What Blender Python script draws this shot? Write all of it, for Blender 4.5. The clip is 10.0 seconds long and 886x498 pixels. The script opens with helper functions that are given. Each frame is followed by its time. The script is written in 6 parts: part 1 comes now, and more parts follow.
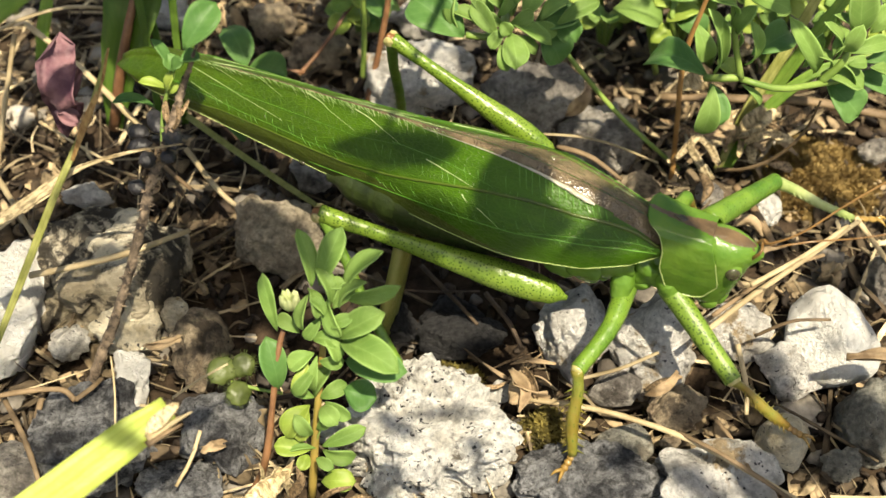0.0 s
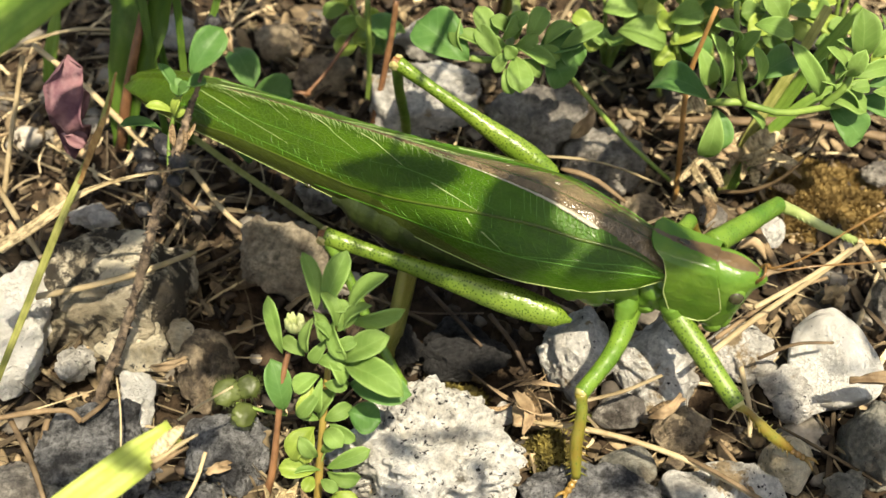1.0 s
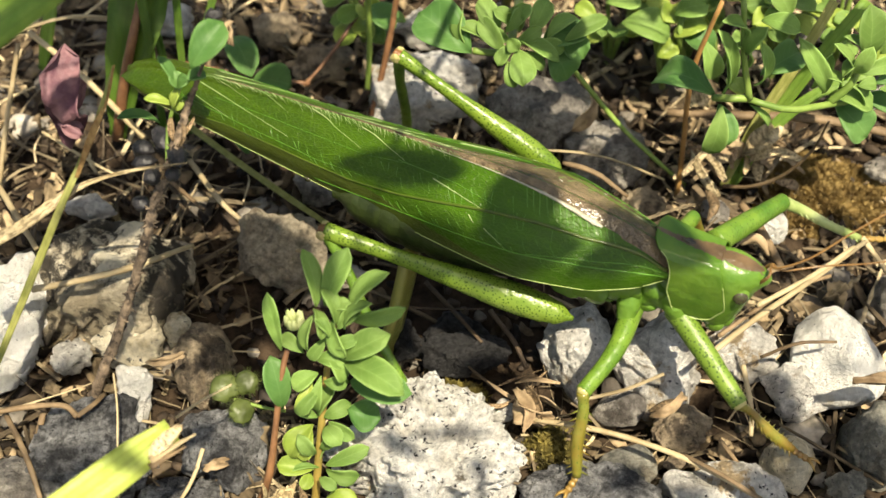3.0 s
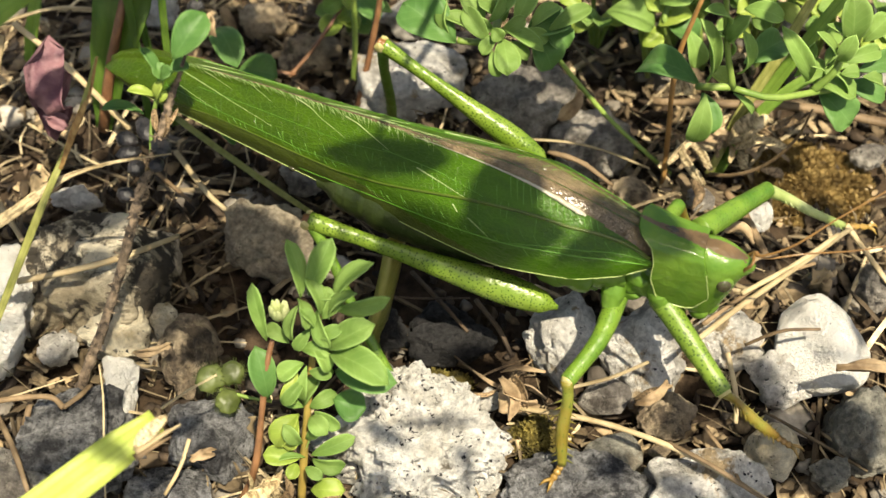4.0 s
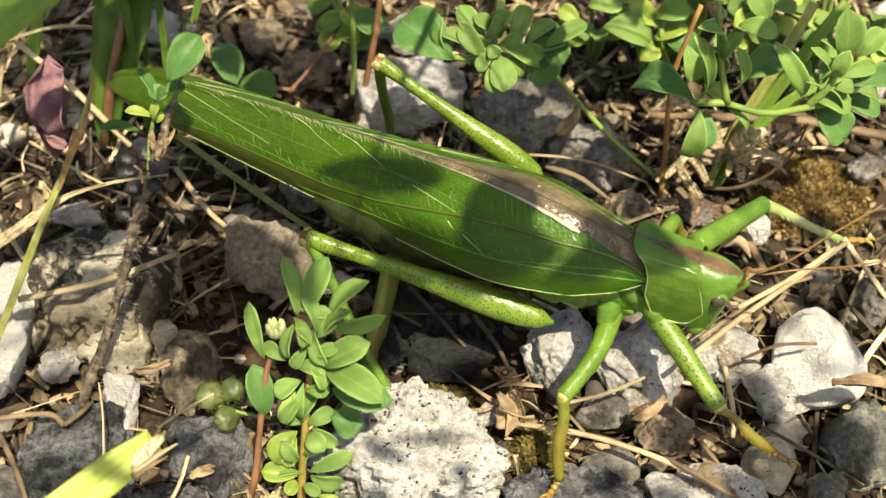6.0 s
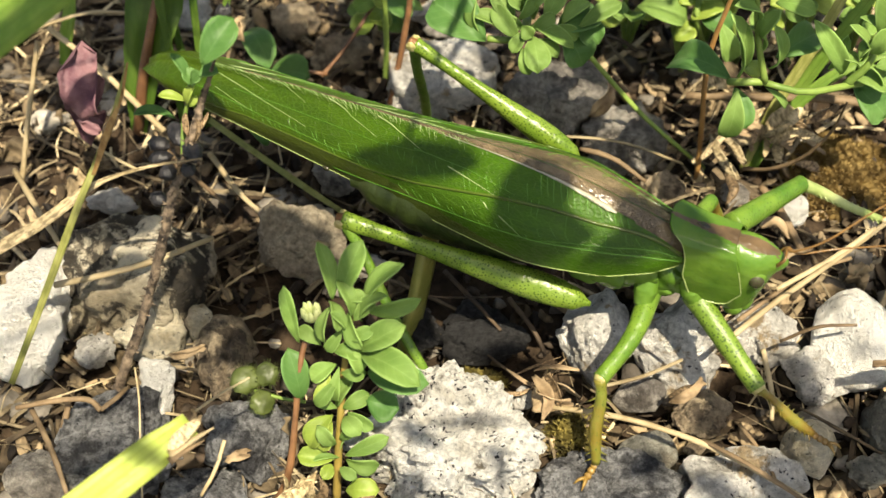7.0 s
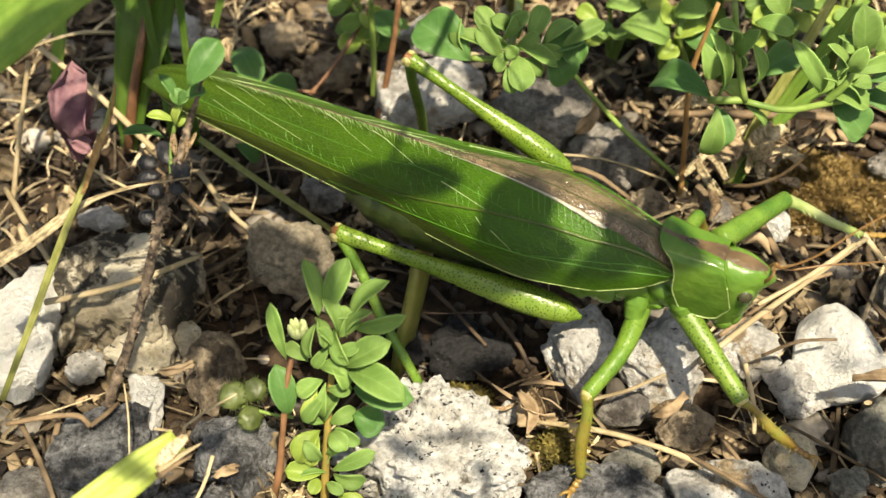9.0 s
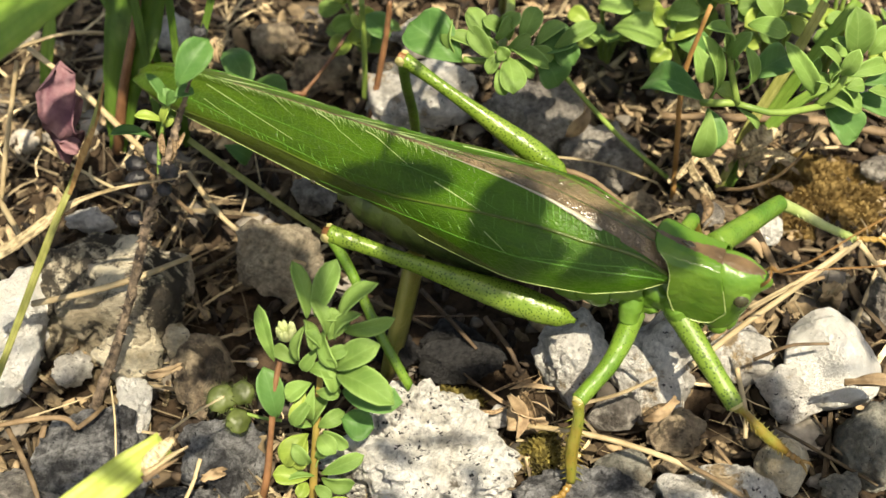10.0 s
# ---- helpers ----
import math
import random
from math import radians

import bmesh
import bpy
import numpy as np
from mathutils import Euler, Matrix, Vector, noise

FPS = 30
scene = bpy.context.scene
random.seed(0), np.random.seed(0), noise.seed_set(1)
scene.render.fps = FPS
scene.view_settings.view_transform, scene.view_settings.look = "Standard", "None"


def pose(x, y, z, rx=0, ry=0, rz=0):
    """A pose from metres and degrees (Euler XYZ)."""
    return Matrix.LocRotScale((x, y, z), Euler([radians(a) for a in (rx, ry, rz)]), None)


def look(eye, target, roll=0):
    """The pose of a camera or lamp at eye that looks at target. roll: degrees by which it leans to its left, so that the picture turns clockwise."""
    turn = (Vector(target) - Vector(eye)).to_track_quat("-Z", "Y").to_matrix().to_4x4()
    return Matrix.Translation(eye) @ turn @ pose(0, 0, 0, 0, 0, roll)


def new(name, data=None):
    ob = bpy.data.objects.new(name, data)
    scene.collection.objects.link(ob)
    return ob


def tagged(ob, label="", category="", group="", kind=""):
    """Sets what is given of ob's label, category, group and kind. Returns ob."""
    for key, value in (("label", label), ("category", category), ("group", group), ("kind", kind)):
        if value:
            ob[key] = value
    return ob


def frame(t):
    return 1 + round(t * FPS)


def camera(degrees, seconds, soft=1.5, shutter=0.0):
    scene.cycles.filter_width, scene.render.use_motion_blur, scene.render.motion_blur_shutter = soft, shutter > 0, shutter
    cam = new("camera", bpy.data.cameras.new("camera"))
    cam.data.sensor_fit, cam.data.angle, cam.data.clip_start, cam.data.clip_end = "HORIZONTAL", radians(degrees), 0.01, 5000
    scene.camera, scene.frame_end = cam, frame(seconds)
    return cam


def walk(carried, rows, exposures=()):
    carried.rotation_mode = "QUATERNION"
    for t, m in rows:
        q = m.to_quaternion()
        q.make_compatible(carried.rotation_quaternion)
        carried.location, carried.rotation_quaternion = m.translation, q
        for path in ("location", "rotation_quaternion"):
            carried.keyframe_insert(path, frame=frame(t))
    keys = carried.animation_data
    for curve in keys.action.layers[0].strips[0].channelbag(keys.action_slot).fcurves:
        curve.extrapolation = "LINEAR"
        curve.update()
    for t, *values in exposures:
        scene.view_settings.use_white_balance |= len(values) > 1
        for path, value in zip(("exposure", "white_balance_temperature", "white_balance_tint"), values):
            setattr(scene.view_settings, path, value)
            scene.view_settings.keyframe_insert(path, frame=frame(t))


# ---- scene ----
MM = 0.001
# ---- camera ----
cam = camera(38.0, 10.0, soft=1.5)
cam.data.dof.use_dof = True
cam.data.dof.focus_distance = 0.099
cam.data.dof.aperture_fstop = 55.0
PATH = [
    (0, (0.00000, -0.06467, 0.08882), (0.00000, -0.00449, 0.00896), 0.00),
    (0.5, (0.00074, -0.06461, 0.08920), (0.00037, -0.00388, 0.00975), -0.24),
    (1, (0.00002, -0.06442, 0.08965), (-0.00035, -0.00340, 0.01042), -0.16),
    (1.5, (0.00004, -0.06482, 0.08955), (-0.00075, -0.00342, 0.01063), -0.55),
    (2, (0.00002, -0.06460, 0.08917), (-0.00084, -0.00382, 0.00977), -0.60),
    (2.2, (0.00015, -0.06489, 0.08879), (-0.00018, -0.00349, 0.00986), 0.11),
    (3.3, (-0.00080, -0.06224, 0.08979), (-0.00050, -0.00333, 0.00899), 0.79),
    (3.5, (-0.00023, -0.06256, 0.08961), (0.00033, -0.00388, 0.00864), 0.73),
    (4, (0.00009, -0.06285, 0.08979), (0.00075, -0.00381, 0.00908), 0.76),
    (4.5, (-0.00019, -0.06251, 0.08942), (-0.00035, -0.00351, 0.00868), 0.19),
    (5, (-0.00005, -0.06244, 0.08935), (0.00049, -0.00309, 0.00886), 0.74),
    (5.2, (0.00009, -0.06204, 0.08945), (0.00109, -0.00302, 0.00874), 1.01),
    (6.3, (0.00176, -0.06260, 0.09113), (0.00070, -0.00333, 0.01059), -1.09),
    (6.5, (0.00196, -0.06273, 0.09065), (0.00039, -0.00366, 0.00997), -1.66),
    (7, (0.00098, -0.06222, 0.09028), (-0.00171, -0.00387, 0.00911), -2.57),
    (7.5, (0.00137, -0.06193, 0.09071), (-0.00045, -0.00283, 0.01007), -1.54),
    (8, (0.00144, -0.06214, 0.09098), (-0.00026, -0.00308, 0.01030), -1.64),
    (8.5, (0.00181, -0.06261, 0.09139), (0.00023, -0.00322, 0.01096), -1.76),
    (9, (0.00177, -0.06277, 0.09148), (-0.00054, -0.00358, 0.01091), -2.42),
    (9.5, (0.00173, -0.06259, 0.09086), (-0.00062, -0.00349, 0.01023), -2.52),
    (10, (0.00206, -0.06252, 0.09082), (0.00021, -0.00302, 0.01046), -1.86),
]
walk(cam, [(t, look(eye, target, roll)) for t, eye, target, roll in PATH], exposures=[(0.0, 1.16, 7800, 6), (10.0, 1.16, 7800, 6)])

# ---- daylight ----
SUN_DIR = Vector((0.18, -0.33, 1.0)).normalized()
world = bpy.data.worlds.new("sky")
scene.world = world
world.use_nodes = True
wn = world.node_tree.nodes
sky = wn.new("ShaderNodeTexSky")
sky.sky_type = "NISHITA"
sky.sun_disc = False
sky.sun_elevation = math.asin(SUN_DIR.z)
sky.dust_density = 2.5
sky.sun_rotation = math.atan2(SUN_DIR.x, SUN_DIR.y)
world.node_tree.links.new(sky.outputs[0], wn["Background"].inputs[0])
wn["Background"].inputs[1].default_value = 0.096
sun = new("sun", bpy.data.lights.new("sun", "SUN"))
sun.data.energy = 5.0
sun.data.angle = radians(0.53)
sun.data.color = (1.0, 0.95, 0.87)
sun.matrix_world = look(SUN_DIR, (0, 0, 0))


# ---- materials ----
def shade(name, rough=0.6, metal=0.0, spec=0.5):
    m = bpy.data.materials.new(name)
    m.use_nodes = True
    nt = m.node_tree
    bs = nt.nodes["Principled BSDF"]
    bs.inputs["Roughness"].default_value = rough
    bs.inputs["Metallic"].default_value = metal
    bs.inputs["Specular IOR Level"].default_value = spec
    return m, nt, bs


def coords(nt, shift=True):
    """Object coordinates, shifted at random from object to object."""
    tc = nt.nodes.new("ShaderNodeTexCoord")
    if not shift:
        return tc.outputs["Object"]
    oi = nt.nodes.new("ShaderNodeObjectInfo")
    add = nt.nodes.new("ShaderNodeVectorMath")
    add.operation = "MULTIPLY_ADD"
    add.inputs[1].default_value = (1, 1, 1)
    nt.links.new(tc.outputs["Object"], add.inputs[0])
    nt.links.new(oi.outputs["Random"], add.inputs[2])
    return add.outputs[0]


def noise_tex(nt, vec, scale, detail=4.0, rough=0.55, stretch=None):
    n = nt.nodes.new("ShaderNodeTexNoise")
    n.inputs["Scale"].default_value = scale
    n.inputs["Detail"].default_value = detail
    n.inputs["Roughness"].default_value = rough
    if stretch:
        mp = nt.nodes.new("ShaderNodeMapping")
        mp.inputs["Scale"].default_value = stretch
        nt.links.new(vec, mp.inputs["Vector"])
        vec = mp.outputs[0]
    nt.links.new(vec, n.inputs["Vector"])
    return n.outputs["Fac"]


def ramp(nt, fac, stops):
    r = nt.nodes.new("ShaderNodeValToRGB")
    el = r.color_ramp.elements
    while len(el) < len(stops):
        el.new(0.5)
    for e, (p, c) in zip(el, stops):
        e.position = p
        e.color = (*c, 1) if len(c) == 3 else c
    nt.links.new(fac, r.inputs["Fac"])
    return r.outputs["Color"]


def mix(nt, fac, a, b):
    """A colour between a and b by fac; a, b, fac may be sockets or values."""
    m = nt.nodes.new("ShaderNodeMix")
    m.data_type = "RGBA"
    for sock, v in ((m.inputs[0], fac), (m.inputs[6], a), (m.inputs[7], b)):
        if hasattr(v, "is_output"):
            nt.links.new(v, sock)
        else:
            sock.default_value = v if isinstance(v, float) else (*v, 1)
    return m.outputs[2]


def bump(nt, bs, height, strength, dist):
    b = nt.nodes.new("ShaderNodeBump")
    b.inputs["Strength"].default_value = strength
    b.inputs["Distance"].default_value = dist
    nt.links.new(height, b.inputs["Height"])
    nt.links.new(b.outputs[0], bs.inputs["Normal"])


def stone_material(name, light, dark, stain, specks=0.62, patches=0.6, rough=0.85, grit=0.6, pit_scale=2300):
    m, nt, bs = shade(name, rough, spec=0.25)
    v = coords(nt)
    base = ramp(nt, noise_tex(nt, v, 330, 6, 0.7), [(0.40, dark), (0.57, light)])
    base = mix(nt, ramp(nt, noise_tex(nt, v, 210, 7, 0.68), [(patches, (0, 0, 0)), (patches + 0.06, (1, 1, 1))]), base, stain)
    pits = ramp(nt, noise_tex(nt, v, pit_scale, 3, 0.6), [(specks, (0, 0, 0)), (specks + 0.03, (1, 1, 1))])
    near = ramp(nt, noise_tex(nt, v, 220, 3), [(0.40, (0, 0, 0)), (0.52, (1, 1, 1))])
    both = nt.nodes.new("ShaderNodeMath")
    both.operation = "MULTIPLY"
    nt.links.new(pits, both.inputs[0])
    nt.links.new(near, both.inputs[1])
    base = mix(nt, both.outputs[0], base, (0.03, 0.03, 0.032))
    grain = ramp(nt, noise_tex(nt, v, 1700, 6, 0.75), [(0.38, (grit, grit, grit)), (0.52, (1, 1, 1)), (0.66, (1.7 - 0.7 * grit,) * 3)])
    gm = nt.nodes.new("ShaderNodeMix")
    gm.data_type = "RGBA"
    gm.blend_type = "MULTIPLY"
    gm.inputs[0].default_value = 1.0
    nt.links.new(base, gm.inputs[6])
    nt.links.new(grain, gm.inputs[7])
    nt.links.new(gm.outputs[2], bs.inputs["Base Color"])
    fine = nt.nodes.new("ShaderNodeMath")
    fine.operation = "MULTIPLY_ADD"
    fine.inputs[1].default_value = 0.6
    nt.links.new(noise_tex(nt, v, 2600, 5, 0.7), fine.inputs[0])
    nt.links.new(noise_tex(nt, v, 620, 8, 0.75), fine.inputs[2])
    bump(nt, bs, fine.outputs[0], 1.0, 0.0021)
    return m


M_WHITE = stone_material("white_limestone", (0.83, 0.80, 0.74), (0.42, 0.395, 0.35), (0.40, 0.30, 0.18), 0.635, 0.56, grit=0.75)
M_PURE = stone_material("bright_limestone", (0.93, 0.91, 0.85), (0.80, 0.77, 0.70), (0.76, 0.69, 0.55), 0.70, 0.61, grit=0.95)
M_BOULDER = stone_material("speckled_limestone", (0.95, 0.93, 0.87), (0.66, 0.63, 0.56), (0.17, 0.15, 0.12), 0.60, 0.60, grit=0.62, pit_scale=2000)
M_GREY = stone_material("grey_limestone", (0.47, 0.43, 0.37), (0.19, 0.17, 0.15), (0.11, 0.095, 0.08), 0.66, 0.57)
M_DARK = stone_material("dark_basalt", (0.28, 0.28, 0.28), (0.055, 0.055, 0.059), (0.36, 0.35, 0.33), 0.66, 0.60, grit=0.35)
# near-black base colour carries the deep shade under the insect
M_SHADESTONE = stone_material("shade_darkened_stone", (0.040, 0.039, 0.039), (0.014, 0.014, 0.015), (0.11, 0.108, 0.105), 0.66, 0.62, grit=0.4)
M_TAN = stone_material("tan_stone", (0.50, 0.40, 0.27), (0.24, 0.18, 0.12), (0.13, 0.10, 0.07), 0.66, 0.55)
M_BEIGE = stone_material("beige_limestone", (0.56, 0.48, 0.35), (0.33, 0.27, 0.19), (0.24, 0.19, 0.13), 0.66, 0.55)
M_CREAM = stone_material("cream_limestone", (0.84, 0.76, 0.58), (0.56, 0.47, 0.31), (0.34, 0.25, 0.13), 0.62, 0.58, grit=0.8)
M_OLIVE = stone_material("olive_grey_stone", (0.40, 0.38, 0.31), (0.17, 0.165, 0.14), (0.24, 0.21, 0.16), 0.66, 0.57)
def slab_material():
    """Tan bedded limestone with broad dark lichen and pale flaked patches."""
    m, nt, bs = shade("bedded_limestone", 0.9, spec=0.15)
    v = coords(nt)
    col = ramp(nt, noise_tex(nt, v, 240, 6, 0.65, (0.35, 1.0, 2.2)), [(0.36, (0.30, 0.25, 0.17)), (0.60, (0.56, 0.49, 0.36))])
    col = mix(nt, ramp(nt, noise_tex(nt, v, 150, 8, 0.72), [(0.48, (0, 0, 0)), (0.53, (0.95, 0.95, 0.95))]), col, (0.05, 0.044, 0.037))
    col = mix(nt, ramp(nt, noise_tex(nt, v, 130, 8, 0.70, (1.0, 1.3, 0.8)), [(0.56, (0, 0, 0)), (0.60, (1, 1, 1))]), col, (0.74, 0.66, 0.50))
    col = mix(nt, ramp(nt, noise_tex(nt, v, 1500, 5, 0.7), [(0.30, (0.6, 0.6, 0.6)), (0.50, (0, 0, 0))]), col, (0.10, 0.08, 0.055))
    nt.links.new(col, bs.inputs["Base Color"])
    bump(nt, bs, noise_tex(nt, v, 700, 8, 0.75, (0.6, 1, 1.6)), 1.0, 0.0022)
    return m


M_SLAB = slab_material()


def plain_material(name, c1, c2, scale=300, rough=0.7, stretch=None, passing=0.0, glow=None, bump_scale=900, bump_dist=0.0002, spec=0.4, random_tint=0.0, veined=0, lines=0, fibre=False):
    """A grained surface between two colours; passing: how much light passes it, tinted by glow."""
    m, nt, bs = shade(name, rough, spec=spec)
    v = coords(nt)
    col = ramp(nt, noise_tex(nt, v, scale, 5, 0.6, None if fibre else stretch), [(0.36, c1), (0.64, c2)])
    if fibre:
        fu = nt.nodes.new("ShaderNodeUVMap")
        fu.uv_map = "UVMap"
        strands = noise_tex(nt, fu.outputs[0], 1.0, 5, 0.7, (16, 2.2, 1))
        col = mix(nt, ramp(nt, strands, [(0.42, (1, 1, 1)), (0.58, (0, 0, 0))]), col, tuple(c * 0.45 for c in c1))
    if veined or lines:
        uv = nt.nodes.new("ShaderNodeUVMap")
        uv.uv_map = "UVMap"
        sep = nt.nodes.new("ShaderNodeSeparateXYZ")
        nt.links.new(uv.outputs[0], sep.inputs[0])

        def calc(op, a, b=0.0):
            k = nt.nodes.new("ShaderNodeMath")
            k.operation = op
            for sock, val in zip(k.inputs, (a, b)):
                if hasattr(val, "is_output"):
                    nt.links.new(val, sock)
                else:
                    sock.default_value = val
            return k.outputs[0]

        off = calc("ABSOLUTE", calc("SUBTRACT", sep.outputs[1], 0.5))
        if veined:
            slant = calc("SINE", calc("MULTIPLY", calc("SUBTRACT", sep.outputs[0], calc("MULTIPLY", off, 0.5)), 6.2832 * veined))
            pale = tuple(min(1.0, c * 1.5 + 0.03) for c in c2)
            col = mix(nt, ramp(nt, slant, [(0.75, (0, 0, 0)), (1.0, (0.12, 0.12, 0.12))]), col, pale)
            col = mix(nt, ramp(nt, off, [(0.0, (0.32, 0.32, 0.32)), (0.03, (0, 0, 0))]), col, pale)
            col = mix(nt, ramp(nt, off, [(0.42, (0, 0, 0)), (0.5, (0.8, 0.8, 0.8))]), col, pale)
        if lines:
            stripe = calc("SINE", calc("MULTIPLY", sep.outputs[1], 6.2832 * lines))
            col = mix(nt, ramp(nt, stripe, [(0.5, (0, 0, 0)), (1.0, (0.4, 0.4, 0.4))]), col, tuple(c * 0.7 for c in c1))
            col = mix(nt, ramp(nt, off, [(0.0, (0.7, 0.7, 0.7)), (0.06, (0, 0, 0))]), col, tuple(c * 0.6 for c in c1))
    if random_tint:
        oi = nt.nodes.new("ShaderNodeObjectInfo")
        hs = nt.nodes.new("ShaderNodeHueSaturation")
        mr = nt.nodes.new("ShaderNodeMapRange")
        mr.inputs["To Min"].default_value = 1 - random_tint
        mr.inputs["To Max"].default_value = 1 + random_tint
        nt.links.new(oi.outputs["Random"], mr.inputs["Value"])
        nt.links.new(mr.outputs[0], hs.inputs["Value"])
        nt.links.new(col, hs.inputs["Color"])
        col = hs.outputs[0]
    nt.links.new(col, bs.inputs["Base Color"])
    bump(nt, bs, noise_tex(nt, v, bump_scale, 4, 0.6, stretch), 0.6, bump_dist)
    if passing:
        tr = nt.nodes.new("ShaderNodeBsdfTranslucent")
        ms = nt.nodes.new("ShaderNodeMixShader")
        ms.inputs[0].default_value = passing
        if glow:
            nt.links.new(mix(nt, 0.7, col, glow), tr.inputs["Color"])
        else:
            nt.links.new(col, tr.inputs["Color"])
        nt.links.new(bs.outputs[0], ms.inputs[1])
        nt.links.new(tr.outputs[0], ms.inputs[2])
        nt.links.new(ms.outputs[0], nt.nodes["Material Output"].inputs["Surface"])
    return m


M_SOIL = plain_material("soil", (0.013, 0.009, 0.006), (0.048, 0.033, 0.021), 600, 0.95, bump_scale=1200, bump_dist=0.0008, spec=0.1)
M_STRAW = plain_material("straw", (0.36, 0.27, 0.14), (0.66, 0.54, 0.33), 350, 0.55, (4, 4, 1), 0.15, random_tint=0.3, fibre=True)
M_STRAWBROWN = plain_material("brown_straw", (0.12, 0.075, 0.035), (0.36, 0.25, 0.14), 350, 0.65, (4, 4, 1), 0.1, random_tint=0.3, fibre=True)
M_ORANGE = plain_material("orange_stem", (0.24, 0.115, 0.03), (0.44, 0.25, 0.08), 300, 0.6, fibre=True)
# brown straw darkened in colour to stand in for deep shade
M_SHADETWIG = plain_material("shade_darkened_straw", (0.035, 0.022, 0.012), (0.12, 0.078, 0.042), 350, 0.75, (4, 4, 1), random_tint=0.3, fibre=True)
M_WITHER = plain_material("withered_blade", (0.20, 0.10, 0.03), (0.40, 0.25, 0.09), 500, 0.6, (5, 5, 1), 0.2, glow=(0.5, 0.28, 0.08))
M_STEMMIX = plain_material("amber_stem", (0.22, 0.17, 0.04), (0.34, 0.24, 0.06), 300, 0.5, passing=0.15)
M_REDSTEM = plain_material("red_stem", (0.10, 0.045, 0.02), (0.22, 0.11, 0.05), 400, 0.5)
M_BARK = plain_material("dry_bark", (0.022, 0.016, 0.012), (0.23, 0.17, 0.115), 1300, 0.9, bump_scale=1500, bump_dist=0.0007)
M_GREENSTEM = plain_material("green_stem", (0.10, 0.17, 0.03), (0.20, 0.28, 0.06), 300, 0.5, passing=0.1)
M_TREFOIL = plain_material("trefoil_leaf", (0.112, 0.198, 0.043), (0.182, 0.282, 0.073), 250, 0.6, spec=0.2, passing=0.36, glow=(0.27, 0.48, 0.05), bump_dist=0.0001, veined=7, random_tint=0.18)
M_TREFOILDARK = plain_material("dark_trefoil_leaf", (0.055, 0.135, 0.032), (0.095, 0.19, 0.05), 250, 0.5, spec=0.25, passing=0.35, glow=(0.16, 0.38, 0.03), bump_dist=0.0001, veined=7, random_tint=0.15)
M_YELLOWLEAF = plain_material("yellow_green_leaf", (0.20, 0.29, 0.045), (0.30, 0.38, 0.075), 250, 0.5, passing=0.4, glow=(0.38, 0.52, 0.05), bump_dist=0.0001, veined=7)
M_BLADE = plain_material("grass_blade", (0.13, 0.24, 0.035), (0.22, 0.33, 0.06), 200, 0.45, (5, 5, 1), 0.4, glow=(0.35, 0.55, 0.05), bump_dist=0.00012, lines=6)
# deeper green than the lit leaf, with its shade put into the colour
M_SHADEDDOCK = plain_material("shaded_dock_leaf", (0.06, 0.125, 0.016), (0.11, 0.19, 0.03), 200, 0.45, (5, 5, 1), 0.4, glow=(0.20, 0.40, 0.03), bump_dist=0.00012, lines=4)
M_OLDBLADE = plain_material("aging_blade", (0.20, 0.21, 0.05), (0.34, 0.34, 0.11), 250, 0.5, (5, 5, 1), 0.3, glow=(0.4, 0.42, 0.08), bump_dist=0.00012, lines=4)
M_PALEBLADE = plain_material("pale_grass_blade", (0.44, 0.54, 0.11), (0.54, 0.62, 0.16), 200, 0.4, (5, 5, 1), 0.45, glow=(0.72, 0.78, 0.10), bump_dist=0.0001, lines=5)
M_PURPLE = plain_material("purple_leaf", (0.10, 0.038, 0.055), (0.27, 0.14, 0.15), 450, 0.6, bump_dist=0.0006, bump_scale=500, passing=0.25, glow=(0.35, 0.12, 0.14))
M_POD = plain_material("dark_pod", (0.0035, 0.0035, 0.0045), (0.022, 0.020, 0.022), 900, 0.5, bump_scale=1500, bump_dist=0.0004, spec=0.45)
M_BUD = plain_material("pale_bud", (0.30, 0.36, 0.14), (0.50, 0.54, 0.28), 600, 0.6, passing=0.2)
M_GLAND = plain_material("green_pod", (0.042, 0.056, 0.012), (0.095, 0.12, 0.032), 500, 0.45, passing=0.2)
M_MOSS = plain_material("moss", (0.14, 0.088, 0.028), (0.36, 0.255, 0.095), 500, 0.9, passing=0.3, random_tint=0.2)
M_OLIVEMOSS = plain_material("olive_moss", (0.045, 0.038, 0.010), (0.26, 0.21, 0.055), 700, 0.9, passing=0.25, random_tint=0.2)
M_DRYLEAF = plain_material("dry_leaf", (0.13, 0.085, 0.045), (0.38, 0.28, 0.165), 350, 0.75, passing=0.15, random_tint=0.3)

# ---- mesh helpers (millimetres in, metres out) ----


def link_mesh(name, bm, mat, parent=None, smooth=True, label=""):
    me = bpy.data.meshes.new(name)
    bmesh.ops.recalc_face_normals(bm, faces=bm.faces)
    for f in bm.faces:
        f.smooth = smooth
    for v in bm.verts:
        v.co *= MM
    bm.to_mesh(me)
    bm.free()
    for one in mat if isinstance(mat, (list, tuple)) else (mat,):
        me.materials.append(one)
    ob = new(name, me)
    ob.parent = parent
    if label:
        tagged(ob, label)
    return ob


def part(name, bm, material, parent, label=""):
    return link_mesh(name, bm, material, parent, True, label)


def thing(name, label, category, group="", place=(0, 0, 0)):
    ob = new(name)
    ob.empty_display_size = 0.002
    ob.location = Vector(place) * MM
    return tagged(ob, label, category, group)


